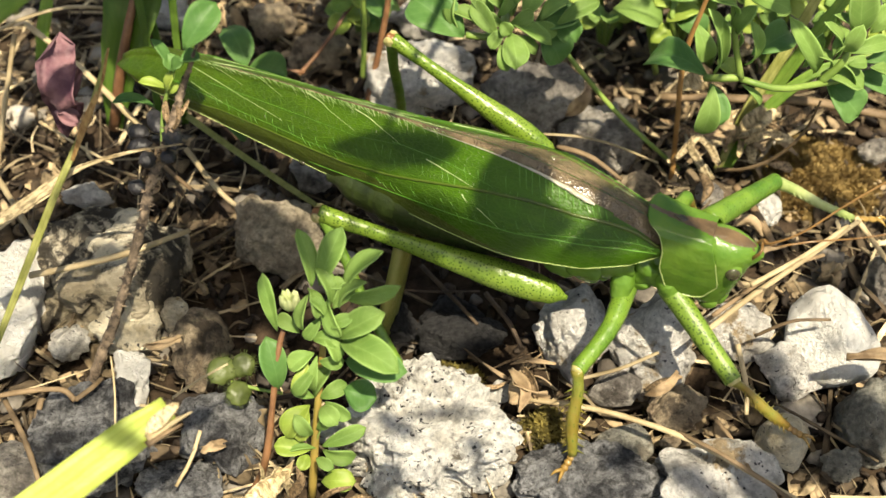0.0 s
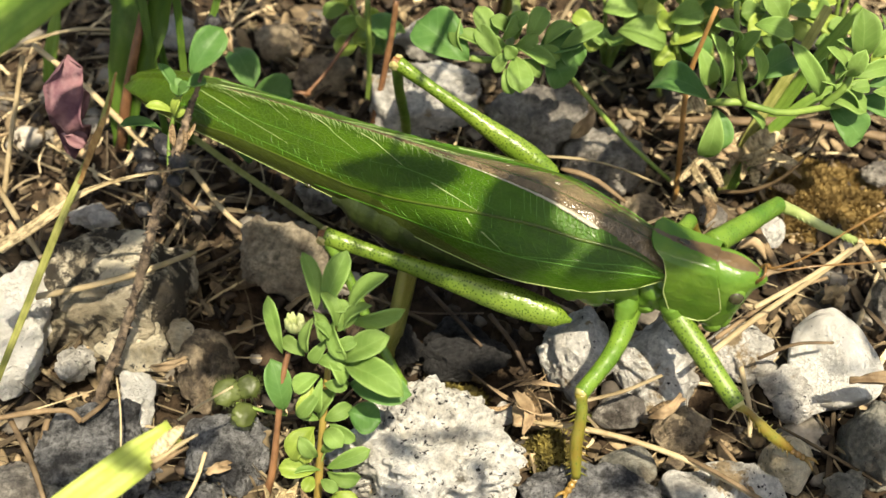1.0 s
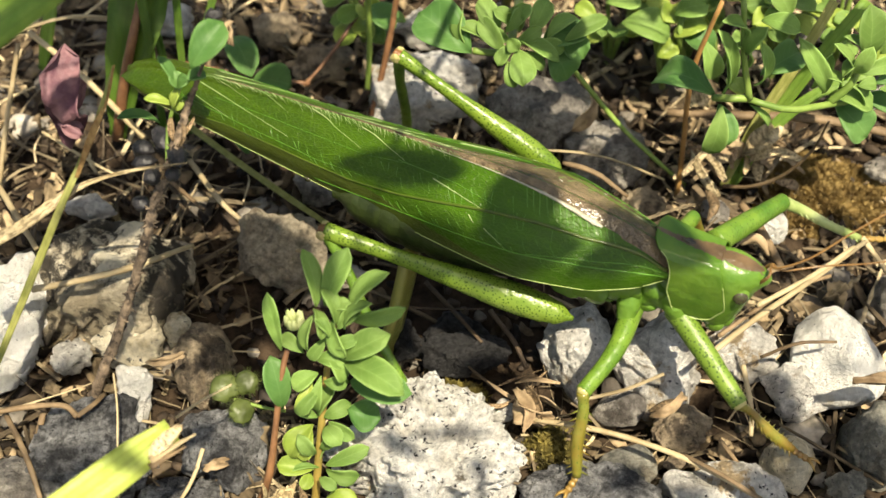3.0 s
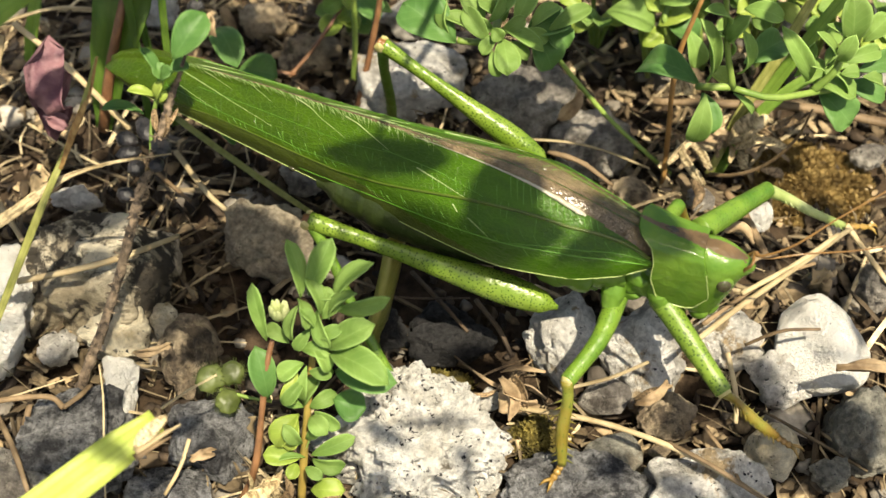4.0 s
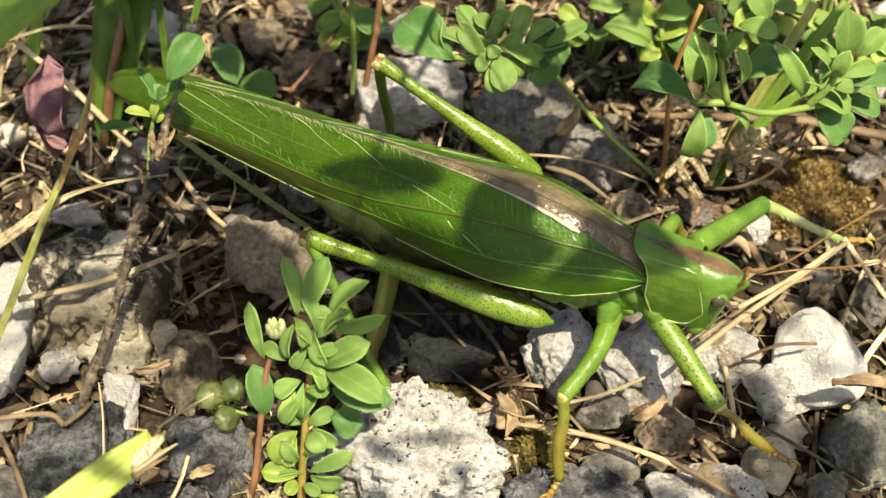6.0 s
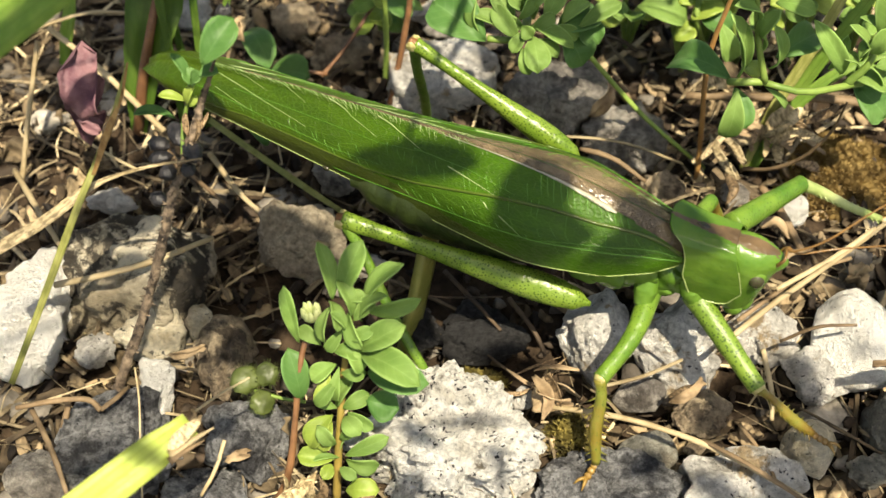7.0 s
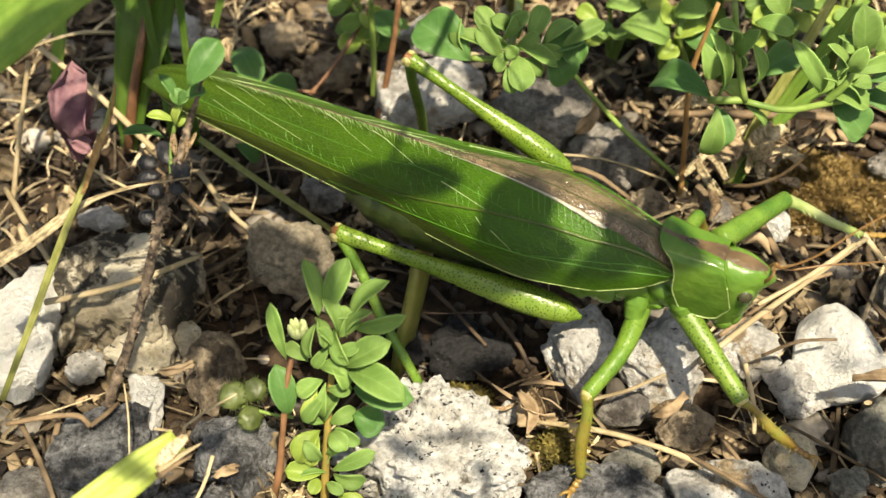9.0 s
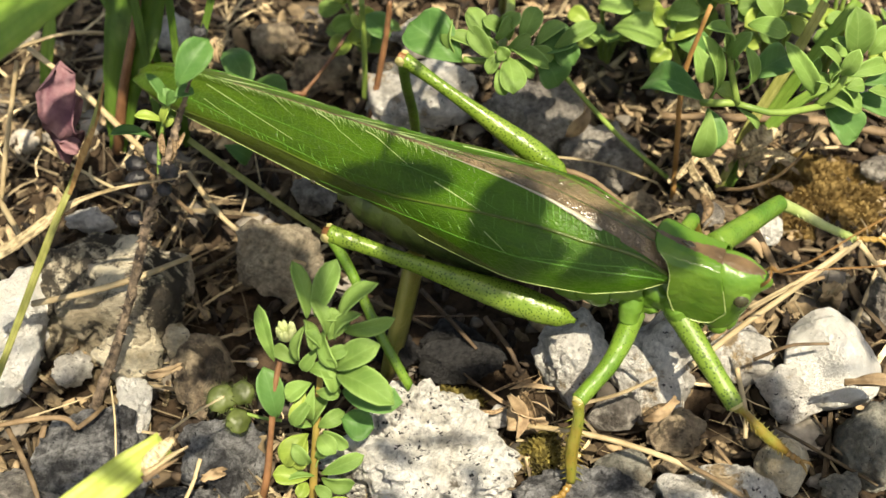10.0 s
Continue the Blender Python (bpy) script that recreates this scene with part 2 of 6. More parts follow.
def spline(pts, n):
    """n + 1 points on a smooth line through pts."""
    p = [Vector(q) for q in pts]
    if len(p) == 2:
        return [p[0].lerp(p[1], i / n) for i in range(n + 1)]
    p = [2 * p[0] - p[1]] + p + [2 * p[-1] - p[-2]]
    out = []
    for i in range(n + 1):
        u = i / n * (len(p) - 3)
        k = min(int(u), len(p) - 4)
        u -= k
        a, b, c, d = p[k:k + 4]
        out.append(0.5 * (2 * b + (c - a) * u + (2 * a - 5 * b + 4 * c - d) * u * u + (3 * b - a - 3 * c + d) * u ** 3))
    return out


def value(vals, u):
    """A smooth value along evenly spaced vals, at u from 0 to 1."""
    x = u * (len(vals) - 1)
    k = min(int(x), len(vals) - 2)
    w = x - k
    w = w * w * (3 - 2 * w)
    return vals[k] * (1 - w) + vals[k + 1] * w


def tube(bm, pts, radii, n=10, sides=8, flat=1.0, up=(0, 0, 1), rough=0.0, seed=0):
    """A closed round or oval limb along pts; flat: its height over its width."""
    line = spline(pts, n)
    uv = bm.loops.layers.uv.verify()
    rings = []
    for i, c in enumerate(line):
        d = (line[min(i + 1, n)] - line[max(i - 1, 0)]).normalized()
        s = d.cross(Vector(up))
        s = s.normalized() if s.length > 1e-4 else Vector((1, 0, 0))
        h = s.cross(d)
        r = value(radii, i / n)
        ring = []
        for k in range(sides):
            a = 2 * math.pi * k / sides
            rr = r * (1 + rough * noise.noise(Vector((i * 0.9, k * 1.3, seed * 3.7))))
            ring.append(bm.verts.new(c + s * math.cos(a) * rr + h * math.sin(a) * rr * flat))
        rings.append(ring)
    for i, (a, b) in enumerate(zip(rings, rings[1:])):
        for k in range(sides):
            f = bm.faces.new((a[k], a[(k + 1) % sides], b[(k + 1) % sides], b[k]))
            for lp, q in zip(f.loops, ((k, i), (k + 1, i), (k + 1, i + 1), (k, i + 1))):
                lp[uv].uv = (q[0] / sides, q[1] / n)
    bm.faces.new(rings[0][::-1])
    bm.faces.new(rings[-1])
    return bm


def limb(pts, radii, **kw):
    return tube(bmesh.new(), pts, radii, **kw)


def ellipsoid(bm, c, r, m=None, sub=3, lump=0.0, seed=0):
    made = bmesh.ops.create_icosphere(bm, subdivisions=sub, radius=1.0)["verts"]
    m = m or Matrix.Identity(3)
    for v in made:
        k = 1 + lump * noise.noise(v.co * 1.8 + Vector((seed, seed * 2, 0)))
        v.co = Vector(c) + m @ Vector((v.co.x * r[0] * k, v.co.y * r[1] * k, v.co.z * r[2] * k))
    return bm


def lay_uv(bm, where):
    uv = bm.loops.layers.uv.new("UVMap")
    for f in bm.faces:
        for lp in f.loops:
            lp[uv].uv = where[lp.vert]


def leaf_mesh(base, tip, width, roll=0.0, fold=0.16, arch=0.12, round_=0.58, thick=0.12, tear=0, wave=0.05, seed=0):
    """A leaf with a folded midrib, arched lengthwise, with a thickness. round_: where it is widest."""
    base, tip = Vector(base), Vector(tip)
    d = tip - base
    ln = d.length
    d.normalize()
    side = d.cross(Vector((0, -0.35, 1)))
    side = side.normalized() if side.length > 1e-3 else Vector((1, 0, 0))
    nor = side.cross(d).normalized()
    q = Matrix.Rotation(radians(roll), 3, d)
    side, nor = q @ side, q @ nor
    bm = bmesh.new()
    nu, nv = 10, 3
    top, low = [], []
    for i in range(nu + 1):
        u = i / nu
        g = (u / round_) if u < round_ else (1 - u) / (1 - round_)
        g = min(max(g, 0.0), 1.0)
        w = width / 2 * max(math.sin(math.pi / 2 * g) ** 0.8 if u < round_ else math.sqrt(1 - (1 - g) ** 2), 0.03)
        ra, rb = [], []
        for j in range(-nv, nv + 1):
            s = j / nv
            uu = u
            if tear and i == nu:
                w = width / 2 * 0.8
                uu = u - 0.12 * noise.noise(Vector((j * 2.3, seed, 1.0))) * tear
            z = fold * abs(s) * w - arch * ln * (u - 0.5) ** 2 * 4 + arch * ln + wave * width * noise.noise(Vector((u * 3, s * 1.5, seed * 5.1)))
            p = base + d * (uu * ln) + side * (s * w) + nor * z
            ra.append(bm.verts.new(p + nor * thick / 2))
            rb.append(bm.verts.new(p - nor * thick / 2))
        top.append(ra)
        low.append(rb)
    m = 2 * nv
    for i in range(nu):
        for j in range(m):
            bm.faces.new((top[i][j], top[i + 1][j], top[i + 1][j + 1], top[i][j + 1]))
            bm.faces.new((low[i][j], low[i][j + 1], low[i + 1][j + 1], low[i + 1][j]))
        bm.faces.new((top[i][0], low[i][0], low[i + 1][0], top[i + 1][0]))
        bm.faces.new((top[i][m], top[i + 1][m], low[i + 1][m], low[i][m]))
    for j in range(m):
        bm.faces.new((top[0][j], top[0][j + 1], low[0][j + 1], low[0][j]))
        bm.faces.new((top[nu][j], low[nu][j], low[nu][j + 1], top[nu][j + 1]))
    where = {}
    for i in range(nu + 1):
        for j in range(m + 1):
            where[top[i][j]] = where[low[i][j]] = (i / nu, j / m)
    lay_uv(bm, where)
    return bm


def blade_mesh(pts, width, roll=0.0, fold=0.2, n=14, thick=0.12, ends=(0.6, 1.0, 0.9, 0.15)):
    """A long flat blade along pts, with a keel."""
    line = spline(pts, n)
    bm = bmesh.new()
    rows = []
    for i, c in enumerate(line):
        d = (line[min(i + 1, n)] - line[max(i - 1, 0)]).normalized()
        side = d.cross(Vector((0, -0.5, 1)))
        side = side.normalized() if side.length > 1e-3 else Vector((1, 0, 0))
        q = Matrix.Rotation(radians(roll), 3, d)
        side = q @ side
        nor = side.cross(d)
        w = width / 2 * value(ends, i / n)
        a = [bm.verts.new(c + side * s * w + nor * (abs(s) * w * fold + thick / 2)) for s in (-1, -0.5, 0, 0.5, 1)]
        b = [bm.verts.new(c + side * s * w + nor * (abs(s) * w * fold - thick / 2)) for s in (-1, -0.5, 0, 0.5, 1)]
        rows.append(a + b[::-1])
    for a, b in zip(rows, rows[1:]):
        for k in range(10):
            bm.faces.new((a[k], a[(k + 1) % 10], b[(k + 1) % 10], b[k]))
    bm.faces.new(rows[0][::-1])
    bm.faces.new(rows[-1])
    lay_uv(bm, {v: (i / n, (0, 0.25, 0.5, 0.75, 1, 1, 0.75, 0.5, 0.25, 0)[k]) for i, row in enumerate(rows) for k, v in enumerate(row)})
    return bm


# ---- ground ----
def ground_height(x, y):
    near = math.exp(-(x * x + y * y) / 160.0 ** 2)
    h = 1.6 * noise.noise(Vector((x * 0.09, y * 0.09, 3.0))) + 0.9 * noise.noise(Vector((x * 0.35, y * 0.35, 8.0)))
    h += 0.35 * noise.noise(Vector((x * 1.1, y * 1.1, 1.0)))
    return -3.0 + h * near


def build_ground():
    n = 300
    bm = bmesh.new()
    axis = [math.sinh(8.0 * (2 * i / n - 1)) * 20.0 for i in range(n + 1)]
    grid = [[bm.verts.new((x, y + 5, ground_height(x, y + 5))) for x in axis] for y in axis]
    for j in range(n):
        for i in range(n):
            bm.faces.new((grid[j][i], grid[j][i + 1], grid[j + 1][i + 1], grid[j + 1][i]))
    ob = link_mesh("ground", bm, M_SOIL)
    tagged(ob, "dark brown crumbly soil between the stones", "ground", kind="structure")


build_ground()


# ---- stones ----
def stone(at, size, mat, seed, label, angular=0.5, turn=0.0, sub=5, rough=1.0, boxy=False, chips=0):
    """A stone cut by random planes, lumpy and half sunk in the soil."""
    rng = random.Random(seed)
    bm = bmesh.new()
    vs = bmesh.ops.create_icosphere(bm, subdivisions=sub, radius=1.0)["verts"]
    cuts = []
    for _ in range(15):
        nrm = Vector((rng.gauss(0, 1), rng.gauss(0, 1), rng.gauss(0, 0.8))).normalized()
        cuts.append((nrm, rng.uniform(0.56, 0.90)))
    off = Vector((rng.uniform(0, 50), rng.uniform(0, 50), rng.uniform(0, 50)))
    rot = Matrix.Rotation(radians(turn), 3, "Z")
    mean = (size[0] + size[1]) / 2
    for v in vs:
        p = v.co.copy()
        if boxy:
            p /= (p.x ** 4 + p.y ** 4 + p.z ** 4) ** 0.25
        for nrm, lim in cuts:
            over = p.dot(nrm) - (lim + 0.30 if boxy else lim)
            if over > 0:
                p -= nrm * over * (0.52 + 0.48 * angular)
        k = (0.98 if boxy else 1.13) + 0.06 * noise.noise(p * 1.4 + off) + rough * (0.06 * noise.noise(p * 3.6 + off) - 0.07 * abs(noise.noise(p * 5.5 + off)) - 0.035 * abs(noise.noise(p * 12 + off)) + 0.014 * noise.noise(p * 26 + off) + 0.008 * noise.noise(p * 50 + off))
        p *= k
        v.co = rot @ Vector((p.x * size[0], p.y * size[1], p.z * size[2]))
    if chips:
        # broken faces: patches of the surface, each tilted and set in or out by itself
        co = np.array([v.co[:] for v in vs])
        nr = np.random.RandomState(seed)
        out = co / np.linalg.norm(co, axis=1)[:, None]
        move = np.zeros(len(co))
        bold = 1.0 if chips > 20 else 0.55
        for count, tilt, step in ((chips, 0.46 * bold, 0.06 * bold), (chips * 5, 0.52 * bold, 0.028 * bold), (chips * 20, 0.46 * bold, 0.010 * bold)):
            pick = nr.choice(len(co), min(count, len(co) // 3), replace=False)
            warp = co + 0.10 * mean * np.array([noise.noise_vector(Vector(c) / mean * 4 + off)[:] for c in co])
            near = ((warp[:, None, :] - co[pick][None]) ** 2).sum(-1).argmin(1) if count < 120 else np.concatenate([((w[:, None, :] - co[pick][None]) ** 2).sum(-1).argmin(1) for w in np.array_split(warp, 40)])
            lean = nr.normal(0, tilt, (len(pick), 3))
            rise = nr.normal(0, step * mean, len(pick))
            move += np.clip(((co - co[pick][near]) * lean[near]).sum(1), -0.12 * mean, 0.08 * mean) + rise[near]
        for v, o, d in zip(vs, out, move):
            v.co += Vector(o) * float(d)
        bmesh.ops.smooth_vert(bm, verts=vs, factor=0.5, use_axis_x=True, use_axis_y=True, use_axis_z=True)
    ob = link_mesh("stone", bm, mat)
    ob.location = Vector(at) * MM
    return tagged(ob, label, "stone", "stones on the ground")


W_, G_, D_ = "rough white limestone lump speckled with black", "grey weathered limestone on the soil", "dark grey rough stone half sunk in soil"
STONES = [
    ((-1.6, -16.0, 0.0), (6.9, 5.5, 4.8), M_BOULDER, 11, "large rough white limestone boulder speckled with black lichen", 0.7),
    ((-36.1, -4.2, 0.0), (2.9, 5.6, 4.7), M_PURE, 12, "sunlit bright white limestone block on dry straw", 0.9),
    ((-28.6, -0.5, 0.0), (6.6, 5.9, 5.3), M_SLAB, 13, "broad tan limestone slab blotched with dark lichen", 1.0),
    ((-25.6, -6.4, 0.2), (2.9, 1.9, 3.0), M_CREAM, 57, "cream knobbly limestone lump at the slab", 0.45),
    ((-22.0, -5.2, 0.0), (1.4, 1.3, 2.4), M_CREAM, 58, "small cream limestone chip at the slab", 0.6),
    ((-25.0, -10.9, 0.0), (1.5, 3.0, 2.5), M_PURE, 14, "small bright white upright limestone chip", 0.6),
    ((-27.4, -16.4, 0.0), (4.7, 4.2, 3.5), M_DARK, 15, "dark grey angular stone with shadows across it", 0.8),
    ((-17.5, -15.8, 0.0), (3.5, 3.6, 3.0), M_DARK, 16, "dark grey rounded basalt stone with rough face", 0.4),
    ((-20.1, -19.7, -1.0), (3.9, 1.8, 1.5), M_DARK, 17, "dark flat stone sunk low in the soil", 0.8),
    ((-32.7, -19.5, 0.0), (2.4, 2.8, 2.4), M_GREY, 18, "pale grey stone with a chipped face", 0.8),
    ((-14.6, 3.9, 0.0), (3.8, 3.9, 3.3), M_BEIGE, 19, "tan grey rounded stone in the shade", 0.4),
    ((-19.5, -8.0, 0.0), (2.2, 3.5, 2.9), M_TAN, 20, "tan brown stone in shade under straw", 0.5),
    ((-27.6, 32.3, 0.0), (1.9, 2.2, 1.8), M_WHITE, 21, "small white stone among dry stalks", 0.6),
    ((-2.3, 22.9, 0.0), (5.3, 3.8, 3.2), M_WHITE, 22, "white and grey stone with a bright corner", 0.7),
    ((-2.4, 30.9, 0.0), (3.4, 2.3, 1.9), M_WHITE, 23, "pale flat stone behind the plants", 0.8),
    ((8.6, 19.2, 0.0), (4.9, 3.7, 3.1), M_GREY, 24, "grey square limestone with dark streaks", 0.7),
    ((14.5, 14.7, 0.0), (3.8, 3.3, 2.8), M_GREY, 25, "blue grey flat stone under dry grass", 0.8),
    ((10.7, -7.6, 1.2), (3.0, 3.6, 3.8), M_WHITE, 26, "cream white stone beneath the insect", 0.5),
    ((17.2, -7.5, 0.7), (3.4, 4.3, 4.2), M_WHITE, 27, "pale grey pitted limestone behind the leg", 0.5),
    ((13.8, -11.7, 0.0), (2.1, 1.6, 1.4), M_GREY, 28, "smooth light grey round pebble", 0.2),
    ((18.4, -13.7, 0.0), (2.4, 1.8, 1.5), M_TAN, 29, "brownish grey angular chip in shade", 0.8),
    ((13.7, -16.9, 0.0), (2.3, 1.9, 1.5), M_OLIVE, 30, "grey rounded pebble with an orange edge", 0.3),
    ((11.0, -20.1, 0.0), (5.4, 2.4, 2.0), M_DARK, 31, "dark grey flat rough stone with a foot resting on it", 0.6),
    ((20.5, -20.3, 0.0), (5.1, 3.5, 3.0), M_WHITE, 32, "pale tan limestone chunk with dark specks", 0.8),
    ((26.6, -16.5, 0.4), (2.1, 2.3, 2.6), M_CREAM, 33, "pale tan rounded pebble under a foot", 0.3),
    ((31.2, -8.0, 0.8), (3.8, 4.4, 3.9), M_PURE, 34, "glaring white sunlit limestone block", 0.15),
    ((28.2, -10.0, 0.0), (3.1, 2.3, 1.9), M_WHITE, 35, "pale grey lumpy stone beside the white block", 0.4),
    ((33.9, -14.7, -0.0), (2.8, 3.8, 3.1), M_OLIVE, 36, "grey rough stone in soft shade", 0.4),
    ((30.6, -18.6, 0.0), (1.7, 1.5, 1.2), M_OLIVE, 37, "small pale tan stone chip", 0.7),
    ((24.5, -6.6, 0.0), (2.8, 2.6, 2.1), M_WHITE, 38, "white stone shaded by straws", 0.6),
    ((28.8, 6.7, -0.0), (1.1, 1.7, 1.4), M_PURE, 39, "small white pebble beyond the head", 0.5),
    ((23.6, 8.3, 0.0), (1.2, 1.1, 0.9), M_GREY, 40, "small blue grey pebble", 0.4),
    ((1.4, -7.1, 0.0), (3.7, 2.0, 1.6), M_SHADESTONE, 41, "stone under the insect coloured dark for deep shade", 0.8),
    ((-4.4, -5.6, 0.0), (2.4, 1.8, 1.5), M_SHADESTONE, 42, "stone coloured dark for shade under the plant", 0.7),
    ((-11.7, 10.6, 0.0), (2.3, 1.9, 1.6), M_GREY, 43, "grey stone in shade below the wing", 0.6),
    ((37.3, -0.7, 0.0), (1.3, 2.6, 2.2), M_GREY, 44, "grey stone near the moss", 0.6),
    ((17.6, -16.6, -0.0), (0.9, 0.6, 0.5), M_TAN, 45, "tiny smooth tan pebble", 0.1),
    ((33.7, 31.4, 0.0), (2.8, 2.0, 1.7), M_GREY, 46, "lilac grey stone behind the leaves", 0.7),
    ((41.6, 24.2, 0.0), (2.2, 2.1, 1.7), M_WHITE, 47, "white stone behind the leaves", 0.6),
    ((-30.6, -7.3, 0.0), (1.6, 1.7, 1.4), M_WHITE, 48, "small cream stone among straw", 0.5),
    ((-31.9, 8.0, 0.0), (2.3, 1.2, 1.0), M_WHITE, 49, "pale stone partly under straw", 0.6),
    ((4.6, -12.1, 0.0), (1.0, 1.0, 0.8), M_WHITE, 50, "small cream pebble beside the boulder", 0.3),
    ((40.0, 13.7, 0.0), (1.6, 1.3, 1.1), M_GREY, 51, "small grey stone beside moss", 0.5),
    ((0.8, -4.1, -1.0), (2.9, 1.7, 1.4), M_SHADESTONE, 52, "stone coloured dark for deep shade", 0.7),
    ((37.2, 32.2, 0.0), (2.8, 1.8, 1.5), M_GREY, 53, "grey stone behind grass blades", 0.6),
    ((-12.5, 27.6, -1.0), (3.1, 2.1, 1.8), M_TAN, 54, "brown stone under dry stalks", 0.6),
    ((-17.3, 31.6, -1.0), (2.6, 1.8, 1.5), M_TAN, 55, "brown weathered stone in litter", 0.6),
    ((17.7, 10.1, -1.0), (2.1, 1.6, 1.4), M_TAN, 56, "brown chip under litter", 0.6),
]
for at, size, mat, seed, label, ang in STONES:
    stone(at, size, mat, seed, label, ang, sub=6 if seed in (11, 13, 15, 31) else 5, boxy=seed in (11, 12, 13, 15, 22, 24, 25, 31, 32), chips={11: 26, 13: 5, 34: 0, 12: 8}.get(seed, 14 if ang > 0.35 else 0), rough=0.35 if ang < 0.35 or seed == 13 else 1.7 if seed == 11 else 1.0)


# ---- plants ----
def leaves(parent, rows, mat, name="leaflet", **kw):
    rng = random.Random(len(rows) * 7 + len(parent.children))
    for k, (b, t, w, roll) in enumerate(rows):
        part(name, leaf_mesh(b, t, w * rng.uniform(0.9, 1.1), roll + rng.uniform(-14, 14), fold=rng.uniform(0.22, 0.5), arch=rng.uniform(0.1, 0.26), round_=rng.uniform(0.62, 0.72), wave=rng.uniform(0.06, 0.16), seed=k + len(rows), **kw), mat, parent)


def front_trefoil():
    p = thing("trefoil_plant", "bright green trefoil plant with a leafy upright stem", "plant", "", (-10.1, -20.4, -2.0))
    q = -p.location / MM
    r = lambda *pts: [tuple(Vector(a) + q) for a in pts]
    part("stem", limb(r((-10.2, -20.2, -3.0), (-9.6, -19.0, 3.0), (-9.1, -16.6, 7.2), (-8.5, -14.4, 11.4), (-7.7, -12.7, 15.6)), (0.34, 0.32, 0.28, 0.25, 0.2)), M_STEMMIX, p, "orange green thin stem")
    part("side_stem", limb(r((-15.1, -20.2, -3.0), (-13.3, -19.6, 2.4), (-12.5, -17.2, 6.6), (-11.8, -15.0, 10.8), (-11.1, -13.2, 12.6)), (0.36, 0.3, 0.25, 0.22, 0.18), rough=0.3), M_REDSTEM, p, "reddish brown stem")
    rows = [
        ((-9.2, -12.8, 15.6), (-10.1, -10.0, 18.6), 1.18, 25),
        ((-8.6, -12.7, 15.6), (-6.9, -10.3, 19.2), 1.81, 10),
        ((-6.8, -13.2, 15.0), (-4.1, -11.5, 18.0), 1.41, -25),
        ((-6.9, -13.3, 15.0), (-2.9, -13.6, 16.8), 1.17, 30),
        ((-7.3, -15.5, 13.2), (-4.0, -15.0, 15.6), 2.04, -10),
        ((-7.2, -15.4, 12.6), (-3.0, -18.7, 13.8), 2.43, 5),
        ((-9.4, -12.9, 15.6), (-8.7, -15.1, 15.0), 1.17, -30),
        ((-8.0, -13.3, 15.0), (-7.1, -15.8, 13.8), 1.18, 25),
        ((-9.3, -15.1, 12.6), (-7.1, -15.7, 12.6), 1.19, 0),
        ((-7.7, -14.2, 15.0), (-6.3, -12.8, 16.2), 1.18, 10),
        ((-8.2, -12.9, 15.6), (-6.7, -13.1, 16.2), 1.03, 0),
        ((-9.3, -13.0, 15.0), (-9.9, -14.8, 13.2), 1.03, 20),
        ((-8.5, -14.1, 13.8), (-9.7, -15.2, 12.6), 1.03, 0),
    ]
    leaves(p, [(*r(b, t), w, ro) for b, t, w, ro in rows], M_TREFOIL)
    rows = [
        ((-9.4, -16.8, 7.2), (-11.1, -16.0, 7.8), 1.00, -20),
        ((-9.3, -16.7, 7.2), (-8.1, -15.5, 9.6), 1.15, -30),
        ((-9.0, -16.8, 7.2), (-7.0, -15.9, 7.8), 1.23, 10),
        ((-8.6, -17.1, 7.2), (-6.7, -18.2, 6.6), 1.16, 15),
        ((-8.9, -17.2, 6.6), (-7.6, -18.7, 6.6), 1.40, 0),
        ((-9.4, -18.7, 3.6), (-7.5, -17.2, 5.4), 1.09, -30),
        ((-9.0, -18.8, 3.6), (-5.7, -17.9, 4.8), 1.34, 10),
        ((-8.9, -19.1, 3.6), (-6.4, -19.6, 3.6), 1.34, 20),
        ((-9.4, -19.0, 3.6), (-12.0, -19.4, 3.6), 0.67, 20),
        ((-9.2, -15.2, 10.8), (-11.0, -16.2, 10.2), 1.30, 0),
        ((-9.0, -15.4, 10.8), (-9.6, -16.8, 8.4), 1.14, 0),
    ]
    leaves(p, [(*r(b, t), w, ro) for b, t, w, ro in rows], M_TREFOIL)
    rows = [
        ((-9.8, -16.7, 6.0), (-11.5, -18.8, 4.8), 1.67, 0),
        ((-9.9, -17.1, 6.0), (-10.5, -19.1, 4.8), 1.25, 10),
        ((-9.8, -19.1, 3.6), (-12.5, -19.1, 4.2), 1.51, -10),
        ((-10.1, -19.2, 3.0), (-10.6, -20.5, 3.0), 1.09, 0),
        ((-9.1, -20.5, 1.2), (-6.5, -20.8, 1.8), 1.77, 0),
        ((-9.7, -15.5, 10.2), (-10.4, -17.3, 8.4), 1.22, 0),
    ]
    leaves(p, [(*r(b, t), w, ro) for b, t, w, ro in rows], M_YELLOWLEAF)
    rows = [
        ((-6.9, -15.9, 10.8), (-2.5, -17.5, 12.0), 2.15, 0),
        ((-7.2, -16.4, 7.8), (-4.8, -17.2, 7.8), 2.30, 10),
        ((-12.0, -16.4, 7.8), (-12.7, -14.2, 11.4), 1.88, 20),
    ]
    leaves(p, [(*r(b, t), w, ro) for b, t, w, ro in rows], M_TREFOILDARK)
